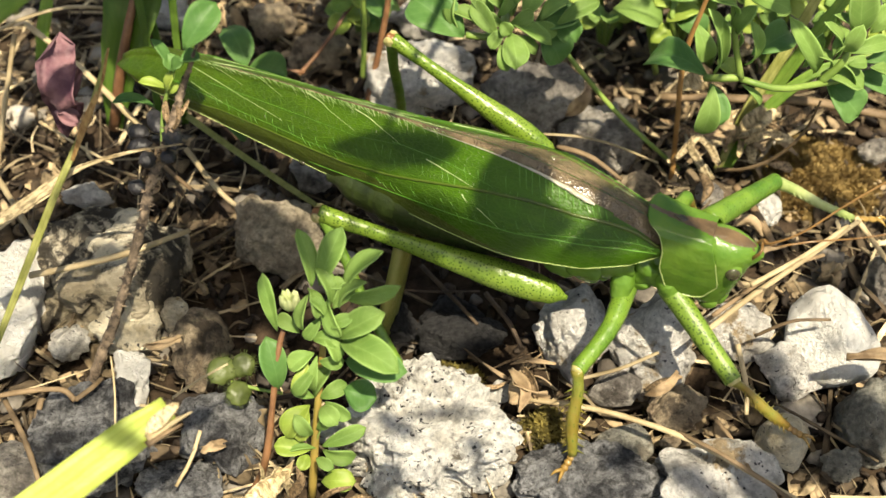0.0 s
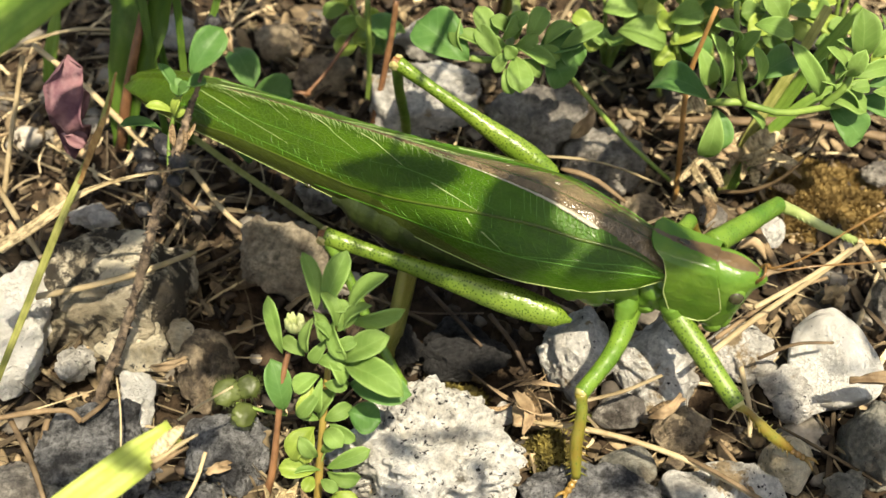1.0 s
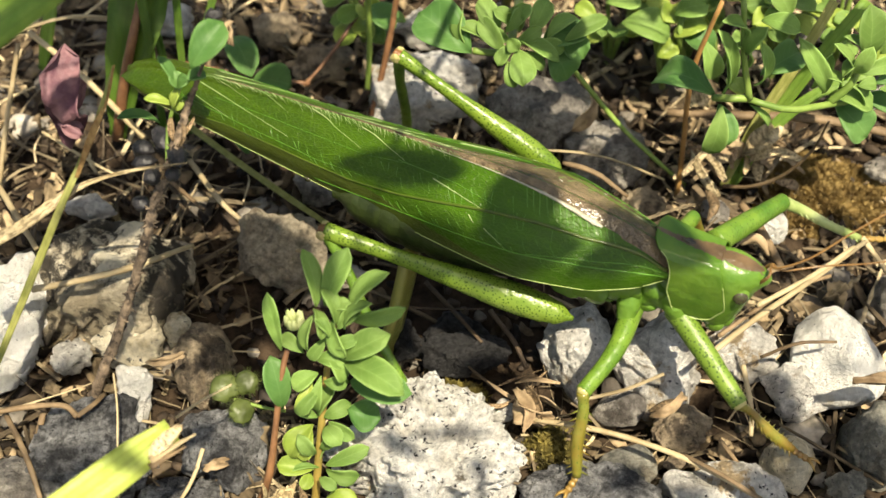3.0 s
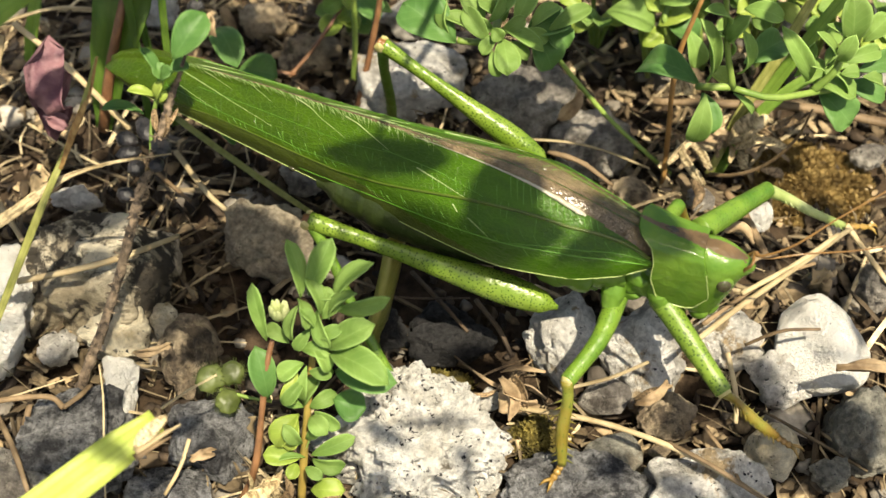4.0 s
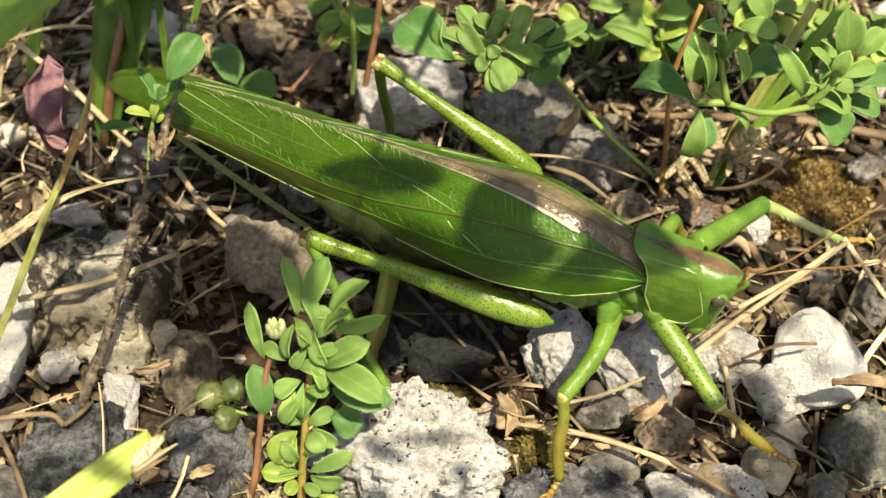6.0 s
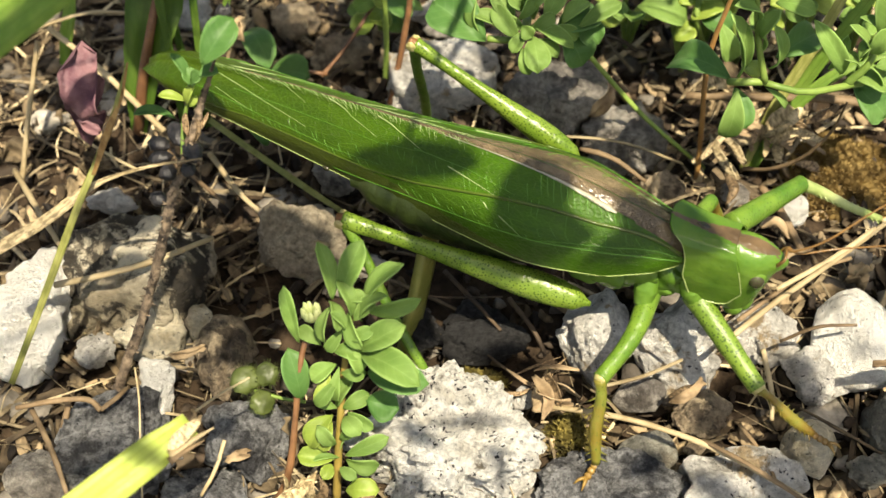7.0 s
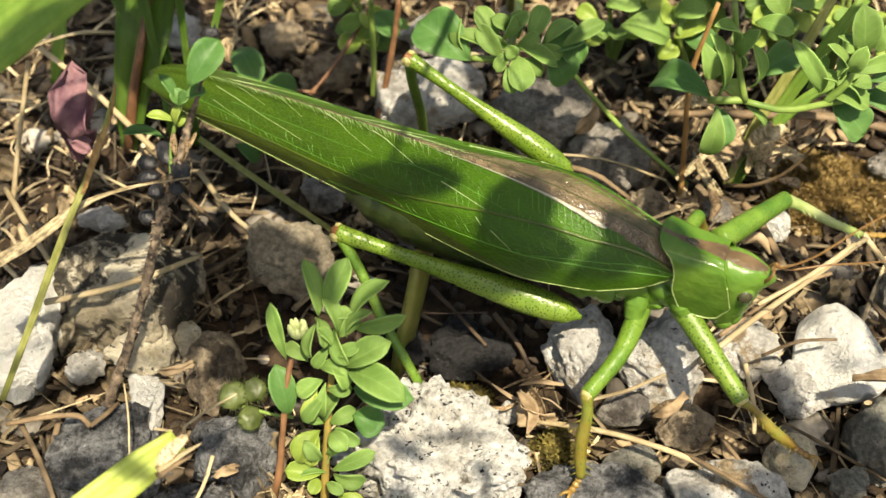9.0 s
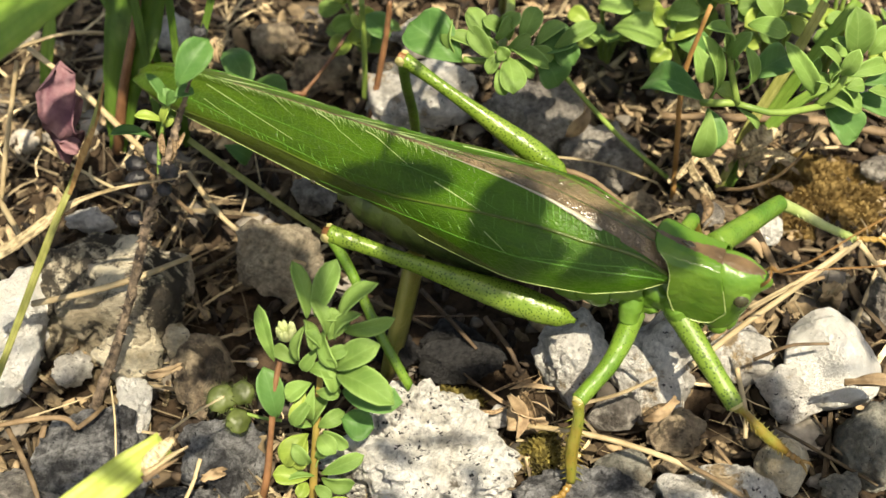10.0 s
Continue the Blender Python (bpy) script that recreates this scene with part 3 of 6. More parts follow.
    rows = [
        ((-7.8, -13.9, 15.0), (-8.8, -12.0, 17.0), 1.02, 30), ((-7.2, -14.2, 15.0), (-5.2, -13.4, 17.0), 1.09, -30), ((-8.0, -15.1, 14.0), (-6.2, -14.9, 15.0), 1.03, 20), ((-8.5, -15.4, 13.0), (-7.3, -16.7, 12.0), 1.12, -20),
        ((-8.8, -16.0, 11.0), (-7.0, -16.0, 11.0), 1.04, 30), ((-9.1, -15.9, 10.0), (-10.7, -17.6, 9.0), 0.98, -20), ((-9.3, -18.2, 5.0), (-7.6, -17.4, 7.0), 0.99, 20), ((-9.6, -18.6, 5.0), (-10.8, -18.1, 7.0), 1.07, -20),
        ((-9.3, -20.0, 4.0), (-8.0, -20.9, 4.0), 0.99, 10), ((-8.2, -14.9, 15.0), (-9.2, -14.1, 16.0), 0.86, 20),
    ]
    leaves(p, [(*r(b, t), w, ro) for b, t, w, ro in rows], M_TREFOIL)
    rows = [
        ((-11.8, -14.1, 12.0), (-12.7, -11.6, 15.6), 1.12, -20),
        ((-10.2, -14.3, 12.0), (-11.9, -13.2, 12.6), 1.05, 10),
    ]
    leaves(p, [(*r(b, t), w, ro) for b, t, w, ro in rows], M_TREFOIL)
    c = r((-10.9, -12.6, 13.2))[0]
    bm = bmesh.new()
    for k in range(9):
        a = k * 2.4
        o = Vector((math.cos(a) * 0.45, math.sin(a) * 0.45, 0.2 + 0.1 * (k % 3)))
        tube(bm, [Vector(c) + o * 0.3 - Vector((0, 0, 0.4)), Vector(c) + o, Vector(c) + o * 1.3 + Vector((0, 0, 0.7))], (0.3, 0.34, 0.1), n=4, sides=6)
    part("flower_bud", bm, M_BUD, p, "pale closed flower bud")


front_trefoil()


def gland_pods():
    p = thing("seed_pod_cluster", "three flat hairy olive green seed pods on a thin stalk", "seed pods", "", (-13.7, -14.7, 2.4))
    q = -p.location / MM
    part("stalk", limb([tuple(Vector(a) + q) for a in ((-12.2, -14.6, 4.2), (-13.9, -14.3, 4.2), (-16.2, -13.6, 4.2))], (0.15, 0.15, 0.15), n=6, sides=6), M_GREENSTEM, p)
    for k, (c, rr) in enumerate([((-15.3, -12.5, 4.8), 0.82), ((-16.9, -13.0, 4.8), 0.95), ((-15.5, -14.6, 4.2), 0.82)]):
        bm = bmesh.new()
        c = Vector(c) + q
        tilt = Euler((radians(28), 0, k * 0.5)).to_matrix()
        ellipsoid(bm, c, (rr * 1.2, rr * 1.1, rr * 0.45), tilt, sub=3, lump=0.25, seed=k)
        rng = random.Random(k)
        for _ in range(46):
            d = tilt @ Vector((rng.gauss(0, 1), rng.gauss(0, 1), rng.gauss(0, 0.15))).normalized()
            tube(bm, [c + d * rr * 0.95, c + d * (rr + 0.42)], (0.03, 0.015), n=1, sides=3)
        part("pod", bm, M_GLAND, p)


gland_pods()


def dry_pod_stem():
    p = thing("dried_pod_stem", "withered brown stem with dark seed pods and a few leaves", "plant", "", (-28.8, -9.4, -2.0))
    q = -p.location / MM
    r = lambda *pts: [tuple(Vector(a) + q) for a in pts]
    part("stem", limb(r((-28.9, -11.4, -2.4), (-27.7, -10.2, 0.8), (-24.9, -7.7, 6.8), (-22.1, -5.4, 14.5), (-21.4, -4.4, 16.5), (-20.4, -3.4, 18.4), (-19.6, -2.3, 20.0), (-19.1, -1.4, 21.2), (-18.4, -0.6, 23.0), (-17.6, -0.8, 25.0), (-16.6, -1.9, 28.0), (-15.4, -1.9, 30.6)), (0.62, 0.46, 0.36, 0.36, 0.36, 0.38, 0.40, 0.44, 0.34, 0.22, 0.16, 0.11, 0.07), n=96, sides=9, rough=0.8), M_BARK, p, "scaly grey brown dry stem")
    part("side_stem", limb(r((-20.3, -2.7, 19.0), (-20.2, -1.1, 20.5), (-19.4, -0.3, 23.0), (-18.7, -0.5, 24.6)), (0.16, 0.17, 0.15, 0.1), n=16, rough=0.4), M_GREENSTEM, p)
    for k, (a, b, w) in enumerate((((-19.7, -2.1, 20.6), (-19.8, -0.9, 21.9), 0.5), ((-19.1, -2.0, 20.8), (-18.1, -0.9, 22.0), 0.3), ((-19.3, -2.6, 20.6), (-18.9, -1.6, 22.0), 0.4), ((-20.6, -3.9, 18.6), (-20.0, -3.2, 19.6), 0.4), ((-22.0, -4.2, 15.2), (-21.2, -3.2, 16.2), 0.8), ((-20.7, -4.2, 18.8), (-20.6, -3.3, 19.6), 0.5))):
        part("withered_bract", leaf_mesh(*r(a, b), w, 30 * k, fold=0.8, arch=0.15, wave=0.4, seed=k), M_STRAWBROWN, p, "papery brown withered bract")
    bm = limb(r((-16.1, -0.1, 30.5), (-15.5, -0.2, 31.0), (-15.1, -0.4, 31.0)), (0.25, 0.5, 0.45, 0.15), n=10, sides=8, rough=0.9)
    part("withered_flower", bm, M_POD, p, "black shrivelled flower head")
    part("withered_flower", leaf_mesh(*r((-14.5, 0.3, 30.0), (-14.4, -1.5, 29.5)), 1.0, 40, fold=0.6, arch=0.2, wave=0.4), M_DRYLEAF, p, "pale brown curled petal")
    bm = bmesh.new()
    rng = random.Random(5)
    line = spline(r((-27.7, -10.2, 0.8), (-24.9, -7.7, 6.8), (-22.1, -5.4, 14.5), (-20.4, -3.4, 18.4), (-19.1, -1.4, 21.2)), 40)
    for k in range(60):
        a = line[rng.randrange(3, 38)]
        d = Vector((rng.uniform(-1, 1), rng.uniform(-1, 0.2), rng.uniform(-0.4, 1))).normalized()
        tube(bm, [a, a + d * 0.5, a + d * 0.8 + Vector((0, 0, rng.uniform(-0.3, 0.3)))], (0.12, 0.07, 0.03), n=3, sides=5)
    part("flaky_bark", bm, M_BARK, p)
    # top leaf given the darker green in place of half shade
    leaves(p, [(*r((-17.0, -3.4, 29.3), (-14.9, -1.0, 31.2)), 2.3, 10)], M_TREFOILDARK)
    leaves(p, [(*r((-19.1, -0.7, 24.4), (-20.2, 0.5, 26.5)), 0.9, 40),
               (*r((-17.9, -1.8, 26.5), (-16.7, -1.0, 26.5)), 1.3, 0), (*r((-21.4, 1.3, 18.8), (-24.4, 1.1, 19.5)), 0.83, 10),
               (*r((-18.8, -0.7, 24.5), (-19.3, -0.1, 25.6)), 1.1, 20), (*r((-18.8, -0.9, 24.6), (-17.9, -0.7, 25.6)), 1.1, -20)], M_TREFOILDARK)
    leaves(p, [(*r((-19.6, -0.5, 22.6), (-21.5, -0.6, 23.4)), 0.75, 20), (*r((-19.5, -0.8, 22.6), (-18.8, -0.5, 24.4)), 0.7, 0), (*r((-19.4, -0.8, 22.4), (-18.8, -0.5, 23.2)), 0.5, 20)], M_YELLOWLEAF)
    for k, (c, e, w) in enumerate((((-21.4, 0.4, 19.5), (-20.4, -2.0, 19.5), 0.62), ((-23.2, -0.8, 18.6), (-21.5, -1.3, 18.6), 0.62), ((-22.9, -2.7, 18.8), (-21.1, -2.3, 18.8), 0.52), ((-21.8, -4.3, 18.9), (-20.6, -3.6, 18.9), 0.6), ((-19.8, -1.7, 19.8), (-19.1, -3.8, 19.8), 0.66), ((-20.1, -3.5, 19.2), (-19.3, -4.4, 19.2), 0.5), ((-23.3, -3.2, 15.5), (-22.0, -4.2, 15.5), 0.55))):
        c, e = r(c, e)
        bm = limb([c, Vector(c).lerp(Vector(e), 0.5), e], (0.12 * w, 0.9 * w, 1.1 * w, 0.85 * w, 0.1 * w), n=16, sides=14, rough=0.25, seed=k, flat=0.8)
        for i, v in enumerate(bm.verts):
            v.co += (v.co - Vector(c).lerp(Vector(e), 0.5)).normalized() * (0.05 if i % 2 else -0.05)
        part("pod", bm, M_POD, p)


dry_pod_stem()


def top_trefoils():
    def plant(label, at, stems, green, dark, yellow=()):
        p = thing("trefoil_plant", label, "plant", "", at)
        q = -p.location / MM
        r = lambda *pts: [tuple(Vector(a) + q) for a in pts]
        for pts, rad, mat in stems:
            part("stem", limb(r(*pts), rad), mat, p)
        leaves(p, [(*r(b, t), w, ro) for b, t, w, ro in green], M_TREFOIL)
        leaves(p, [(*r(b, t), w, ro) for b, t, w, ro in dark], M_TREFOILDARK)
        leaves(p, [(*r(b, t), w, ro) for b, t, w, ro in yellow], M_YELLOWLEAF)

    plant("low trefoil plant with folded blue green leaflets", (6.8, 39.0, 0.0),
          [(((6.8, 40.3, 1.1), (6.1, 22.5, 11.5), (5.2, 15.3, 14.8), (4.9, 13.3, 14.8)), (0.4, 0.4, 0.35), M_GREENSTEM), (((1.9, 13.7, 14.3), (3.6, 13.5, 14.3), (5.0, 13.3, 14.8)), (0.3, 0.3, 0.3), M_GREENSTEM)],
          [((4.5, 13.1, 14.8), (2.4, 14.9, 17.0), 1.58, -30), ((4.7, 12.1, 14.8), (5.3, 10.6, 13.2), 1.21, 30), ((5.6, 13.3, 14.8), (6.0, 10.2, 13.8), 2.50, 0),
           ((5.4, 14.0, 15.4), (8.9, 12.0, 14.8), 1.40, -20), ((5.7, 14.7, 15.4), (5.4, 16.3, 17.0), 1.50, 0), ((4.0, 14.0, 15.4), (2.4, 16.4, 17.6), 1.68, 0),
           ((6.6, 14.4, 15.4), (8.0, 17.0, 17.0), 1.88, 20), ((9.3, 13.7, 15.4), (12.9, 15.4, 16.5), 1.58, 20), ((4.7, 13.4, 16.0), (5.6, 12.7, 15.4), 1.21, 20), ((1.4, 13.3, 14.8), (1.0, 15.6, 17.0), 1.39, -40), ((4.9, 14.8, 16.0), (3.5, 15.0, 17.6), 1.39, 20), ((5.6, 15.1, 16.0), (6.5, 15.7, 17.6), 1.40, -20), ((5.1, 13.4, 15.4), (3.9, 12.0, 14.3), 1.11, 20), ((5.4, 13.5, 15.4), (7.4, 14.2, 16.5), 1.20, 30), ((4.9, 13.7, 15.4), (3.2, 14.1, 16.0), 1.12, -30), ((6.1, 13.1, 14.8), (7.6, 11.9, 13.8), 1.30, -25), ((4.5, 14.1, 16.0), (5.6, 15.3, 17.6), 1.21, 35), ((7.0, 13.7, 15.4), (9.4, 13.3, 14.8), 1.40, 20), ((8.0, 14.0, 15.4), (10.3, 15.5, 16.5), 1.58, -15), ((2.8, 13.7, 15.4), (0.7, 14.2, 16.5), 1.39, 35)],
          [((1.8, 13.0, 14.8), (-2.6, 16.2, 16.0), 4.30, 0), ((7.5, 13.8, 14.8), (11.2, 15.3, 15.4), 3.10, 0), ((8.2, 14.4, 13.8), (9.8, 12.6, 12.1), 2.92, 0), ((9.5, 15.9, 14.3), (11.2, 14.0, 13.2), 2.18, 10)])
    plant("trailing trefoil plant with broad oval leaflets", (38.3, 19.7, 0.0),
          [(((41.1, 16.1, 6.0), (34.5, 9.9, 13.0), (29.8, 6.5, 16.0), (26.0, 4.9, 17.0), (22.8, 5.0, 18.0)), (0.32, 0.28, 0.27, 0.26), M_GREENSTEM),
           (((22.8, 5.0, 18.0), (21.7, 5.7, 22.0), (20.8, 6.3, 27.0)), (0.28, 0.25, 0.22), M_GREENSTEM),
           (((22.6, 5.1, 18.0), (21.3, 5.1, 18.0), (20.4, 6.1, 17.0)), (0.3, 0.3, 0.3), M_GREENSTEM),
           (((29.6, 6.6, 16.0), (30.9, 6.8, 18.0), (31.7, 7.9, 20.0)), (0.35, 0.3, 0.25), M_GREENSTEM)],
          [((20.8, 5.6, 18.0), (19.2, 5.2, 25.0), 1.36, 30), ((21.1, 5.5, 19.0), (20.3, 5.7, 24.0), 1.11, -20), ((23.0, 5.5, 19.0), (22.8, 6.1, 23.0), 1.10, 30),
           ((29.8, 7.5, 16.0), (32.9, 5.9, 16.0), 2.31, 0), ((29.5, 7.7, 16.0), (26.1, 7.6, 22.0), 1.40, -20), ((31.9, 7.9, 18.0), (29.5, 7.8, 22.0), 1.39, 20),
           ((30.4, 7.1, 18.0), (28.6, 7.0, 22.0), 1.12, 30), ((31.5, 7.5, 20.0), (31.2, 9.1, 24.0), 2.31, 0), ((31.4, 7.8, 18.0), (34.9, 9.1, 18.0), 1.41, 10),
           ((31.3, 6.5, 18.0), (32.8, 6.8, 18.0), 1.22, 0), ((29.3, 7.6, 16.0), (28.0, 8.6, 18.0), 1.16, 30), ((33.7, 10.0, 18.0), (35.6, 11.0, 20.0), 1.77, 0),
           ((23.1, 5.4, 17.0), (24.9, 5.1, 15.0), 0.70, 0), ((20.9, 5.4, 17.0), (20.4, 3.9, 13.0), 2.04, 0), ((26.5, 12.0, 20.0), (24.9, 13.3, 22.0), 2.24, 0), ((23.5, 9.4, 22.0), (26.3, 8.2, 22.0), 1.71, 0), ((30.3, 7.2, 17.0), (28.4, 6.7, 19.0), 1.05, 20), ((30.8, 6.7, 18.0), (32.2, 6.4, 16.0), 1.23, -20), ((30.9, 7.0, 19.0), (31.5, 6.7, 22.0), 1.30, 20), ((29.9, 6.4, 19.0), (30.9, 7.2, 20.0), 1.04, -30), ((22.1, 6.0, 20.0), (20.9, 5.9, 23.0), 1.02, 30), ((21.9, 5.7, 22.0), (22.8, 5.5, 25.0), 1.25, -20), ((21.5, 5.9, 23.0), (19.3, 5.0, 26.0), 1.24, 20), ((28.1, 7.2, 17.0), (29.1, 7.9, 20.0), 1.06, 25), ((33.4, 7.2, 17.0), (35.3, 7.6, 16.0), 1.34, 0)],
          [((20.6, 6.2, 17.0), (16.5, 10.0, 15.0), 2.96, 0), ((21.0, 6.4, 16.0), (21.8, 3.9, 14.0), 1.95, 10), ((24.0, 7.6, 18.0), (27.4, 10.1, 18.0), 2.66, 0), ((30.5, 7.3, 15.0), (33.2, 5.8, 13.0), 3.43, 0), ((33.1, 7.8, 17.0), (37.0, 10.1, 16.0), 1.81, 0), ((32.6, 8.3, 15.0), (36.1, 7.7, 14.0), 1.82, 0)],
          [((21.6, 8.1, 17.0), (22.7, 6.5, 17.0), 1.77, 0)])
    plant("yellowish trefoil leaves over brown litter", (19.8, 33.8, 0.0),
          [(((20.5, 23.5, 0.0), (19.1, 22.6, 6.0), (18.2, 23.1, 9.0)), (0.3, 0.3, 0.25), M_GREENSTEM), (((23.3, 24.2, 0.0), (20.8, 22.0, 8.0), (21.3, 24.3, 10.0)), (0.3, 0.3, 0.25), M_GREENSTEM)],
          [((15.4, 22.7, 9.0), (19.9, 22.1, 8.0), 3.40, 0), ((20.1, 22.8, 10.0), (23.0, 23.1, 11.0), 2.54, 0), ((21.7, 17.7, 12.0), (23.0, 15.9, 9.0), 1.97, 20), ((14.1, 24.3, 10.0), (17.3, 25.0, 10.0), 2.56, 0)],
          [((20.9, 22.7, 8.0), (24.0, 21.6, 7.0), 2.56, 0), ((-7.7, 27.8, 6.0), (-5.0, 24.9, 6.0), 2.66, 0), ((-7.8, 26.9, 3.0), (-5.6, 27.8, 4.0), 1.40, 0)],
          [((19.0, 21.5, 6.0), (20.7, 22.3, 7.0), 1.85, 0), ((20.3, 22.0, 8.0), (23.1, 23.1, 9.0), 2.37, 0)])
    plant("small dark green round leaves behind the wing", (-19.4, 25.0, 0.0),
          [(((-19.2, 25.5, -2.0), (-18.8, 22.7, 3.0), (-19.3, 23.2, 4.0)), (0.2, 0.2, 0.2), M_GREENSTEM)],
          [], [((-20.7, 25.3, 4.0), (-18.1, 20.5, 4.0), 2.64, 0), ((-18.2, 21.2, 3.0), (-14.5, 20.3, 3.0), 2.95, 0), ((-19.6, 13.5, 4.0), (-17.6, 13.6, 2.0), 1.73, 0)])


top_trefoils()


def back_trefoils():
    """Low leafy clumps that fill the ground behind."""
    rng = random.Random(23)
    for c in ((15.8, 28.4, 6.0), (21.0, 27.3, 8.0), (26.2, 26.2, 8.0), (31.2, 25.8, 9.0), (37.0, 26.2, 9.0), (23.6, 29.0, 10.0), (17.7, 31.3, 8.0), (33.1, 29.4, 10.0), (-8.4, 30.6, 5.0), (38.6, 22.5, 9.0)):
        c = Vector(c)
        p = thing("trefoil_plant", "leafy green trefoil clump on the ground behind", "plant", "clumps behind", (c.x, c.y, -2.0))
        q = -p.location / MM
        for k in range(5):
            a = rng.uniform(0, 6.28)
            tip = c + Vector((math.cos(a) * 2.2, math.sin(a) * 2.2, rng.uniform(-2.5, 1.5)))
            part("stem", limb([Vector((0, 0, 0)), (c + q) * 0.5 + Vector((math.cos(a), math.sin(a), 0.5)), tip + q], (0.3, 0.26, 0.18), n=8, sides=6), M_GREENSTEM, p)
            for i in range(3):
                b = a + (i - 1) * 1.1
                d = Vector((math.cos(b), math.sin(b), rng.uniform(-0.2, 0.5))).normalized()
                part("leaflet", leaf_mesh(tip + q, tip + q + d * rng.uniform(2.2, 3.4), rng.uniform(1.5, 2.4), rng.uniform(-30, 30), fold=0.3, arch=0.15, round_=0.68, wave=0.1, seed=k * 3 + i), M_TREFOIL if rng.random() < 0.6 else M_YELLOWLEAF, p)


back_trefoils()


def tall_trefoils():
    """Taller shoots with leaves out of view, added to shade the wings and the litter."""
    rng = random.Random(12)

    def shoot(label, root, top, spots):
        p = thing("trefoil_plant", label, "plant", "", root)
        q = -p.location / MM
        mid = Vector(root).lerp(Vector(top), 0.5) + Vector((0, 5, 4))
        line = [Vector(root) + q, mid + q, Vector(top) + q]
        part("stem", limb(line, (0.5, 0.36, 0.16), n=14), M_GREENSTEM, p)
        for c, ln, w, ang in spots:
            d = Vector((math.cos(radians(ang)), math.sin(radians(ang)), rng.uniform(-0.15, 0.15)))
            c = Vector(c) + q
            a, b = c - d * ln / 2, c + d * ln / 2
            near = min(spline(line, 14), key=lambda m: (m - a).length)
            part("stalk", limb([near, near.lerp(a, 0.5) + Vector((0, 0, 1)), a], (0.14, 0.10, 0.09), n=6, sides=6), M_GREENSTEM, p)
            part("leaflet", leaf_mesh(a, b, w, rng.uniform(-12, 12), seed=len(spots)), M_TREFOIL, p)

    def over(label, root, top, high, spots):
        """A shoot whose leaves hang where the sun passes on its way to the given places."""
        rows = []
        for at, ln, w, ang in spots:
            c = Vector(at) + SUN_DIR * ((high + rng.uniform(-5, 5) - at[2]) / SUN_DIR.z)
            rows.append((c, ln, w, ang))
        shoot(label, root, top, rows)

    over("tall trefoil shoot arching over the insect", (6, 38, -3), (10, -42, 112), 112,
         [((-3.8, -0.9, 16.5), 9.5, 2.8, -14), ((4.4, -6.1, 17.5), 7.0, 5.0, 60), ((4.0, -7.3, 14.5), 8, 4.0, 0), ((-1.6, -5.3, 13.5), 6.0, 2.4, 165)])
    over("tall trefoil shoot with spreading leaflets", (44, 30, -3), (26, -42, 112), 112,
         [((11.2, -9.1, 15.5), 6, 2.4, 10), ((12.8, -7.8, 18.8), 4.5, 3.0, 150), ((15.8, -8.8, 18.6), 6.2, 4.4, 150)])
    # from here on unseen shoots, added only to darken parts of the ground
    over("unseen trefoil shoot added to shade the litter behind", (4, 56, -3), (0, 14, 58), 58,
         [((-18.3, 27.2, 2.0), 8, 5, 20), ((-12.2, 26.8, 2.0), 8, 4, 80), ((-8.7, 21.5, 2.0), 6, 4, 140), ((4.0, 20.0, 2.0), 6, 4, 40), ((13.1, 21.5, 2.0), 7, 4.5, 170), ((17.2, 14.3, 2.0), 6, 4, 60), ((21.6, 26.8, 2.0), 7, 4, 20), ((-3.4, 23.7, 2.0), 4, 2, 100), ((8.0, 13.4, 6.0), 6, 4.5, 30), ((13.8, 10.3, 5.0), 6, 3.5, 160), ((31.7, 21.0, 4.0), 7, 4, 20), ((-7.9, 28.4, 2.0), 6, 3, 20)])
    over("unseen trefoil shoot added to shade the upper left litter", (-44, 34, -3), (-26, 6, 60), 60,
         [((-26.4, 26.8, 2.0), 8, 5, 90), ((-33.7, 21.5, 2.0), 7, 3, 60), ((-32.1, 28.4, 2.0), 6, 4, 110), ((-37.5, 27.6, 2.0), 6, 3, 30), ((-19.0, 22.8, 4.0), 4, 3, 120), ((-16.0, 20.6, 3.0), 4.5, 3, 20), ((-38.5, 21.5, 2.0), 6, 3, 150), ((-31.2, 9.3, 11.0), 5, 2.2, 60)])
    over("unseen trefoil shoot added to shade the slab and the gaps", (-70, -30, -3), (-34, -52, 112), 114,
         [((-29.6, 2.4, 5.0), 10, 5, 5), ((-28.0, -2.4, 5.0), 4.6, 2.6, 15), ((-20.7, -1.4, 6.0), 7, 4.5, 110), ((-19.2, -2.8, 3.0), 9, 6.5, 80), ((-17.5, -8.4, 3.0), 6, 4, 30), ((-14.5, -3.4, 3.0), 7, 5, 160), ((-13.1, 0.1, 6.0), 6, 3.5, 30), ((-16.0, 2.0, 4.0), 5, 4.5, 70), ((-29.8, 13.2, 0.0), 5, 4, 40), ((-27.4, 9.4, 0.0), 5, 3.5, 20), ((-18.6, 1.4, 5.0), 6.5, 5, 150), ((-16.1, 1.2, 5.0), 7, 5.5, 40), ((-21.2, -6.0, 4.0), 6, 3.5, 100), ((-19.0, 1.9, 3.0), 8, 6, 20), ((-12.8, -2.0, 5.0), 7, 5, 70), ((-4.2, -2.9, 2.0), 5.5, 4, 20), ((-4.2, -5.6, 2.0), 6, 4, 140), ((2.5, -2.8, 1.0), 8, 3.0, -10), ((4.0, -8.6, 0.0), 7, 3.0, -12)])
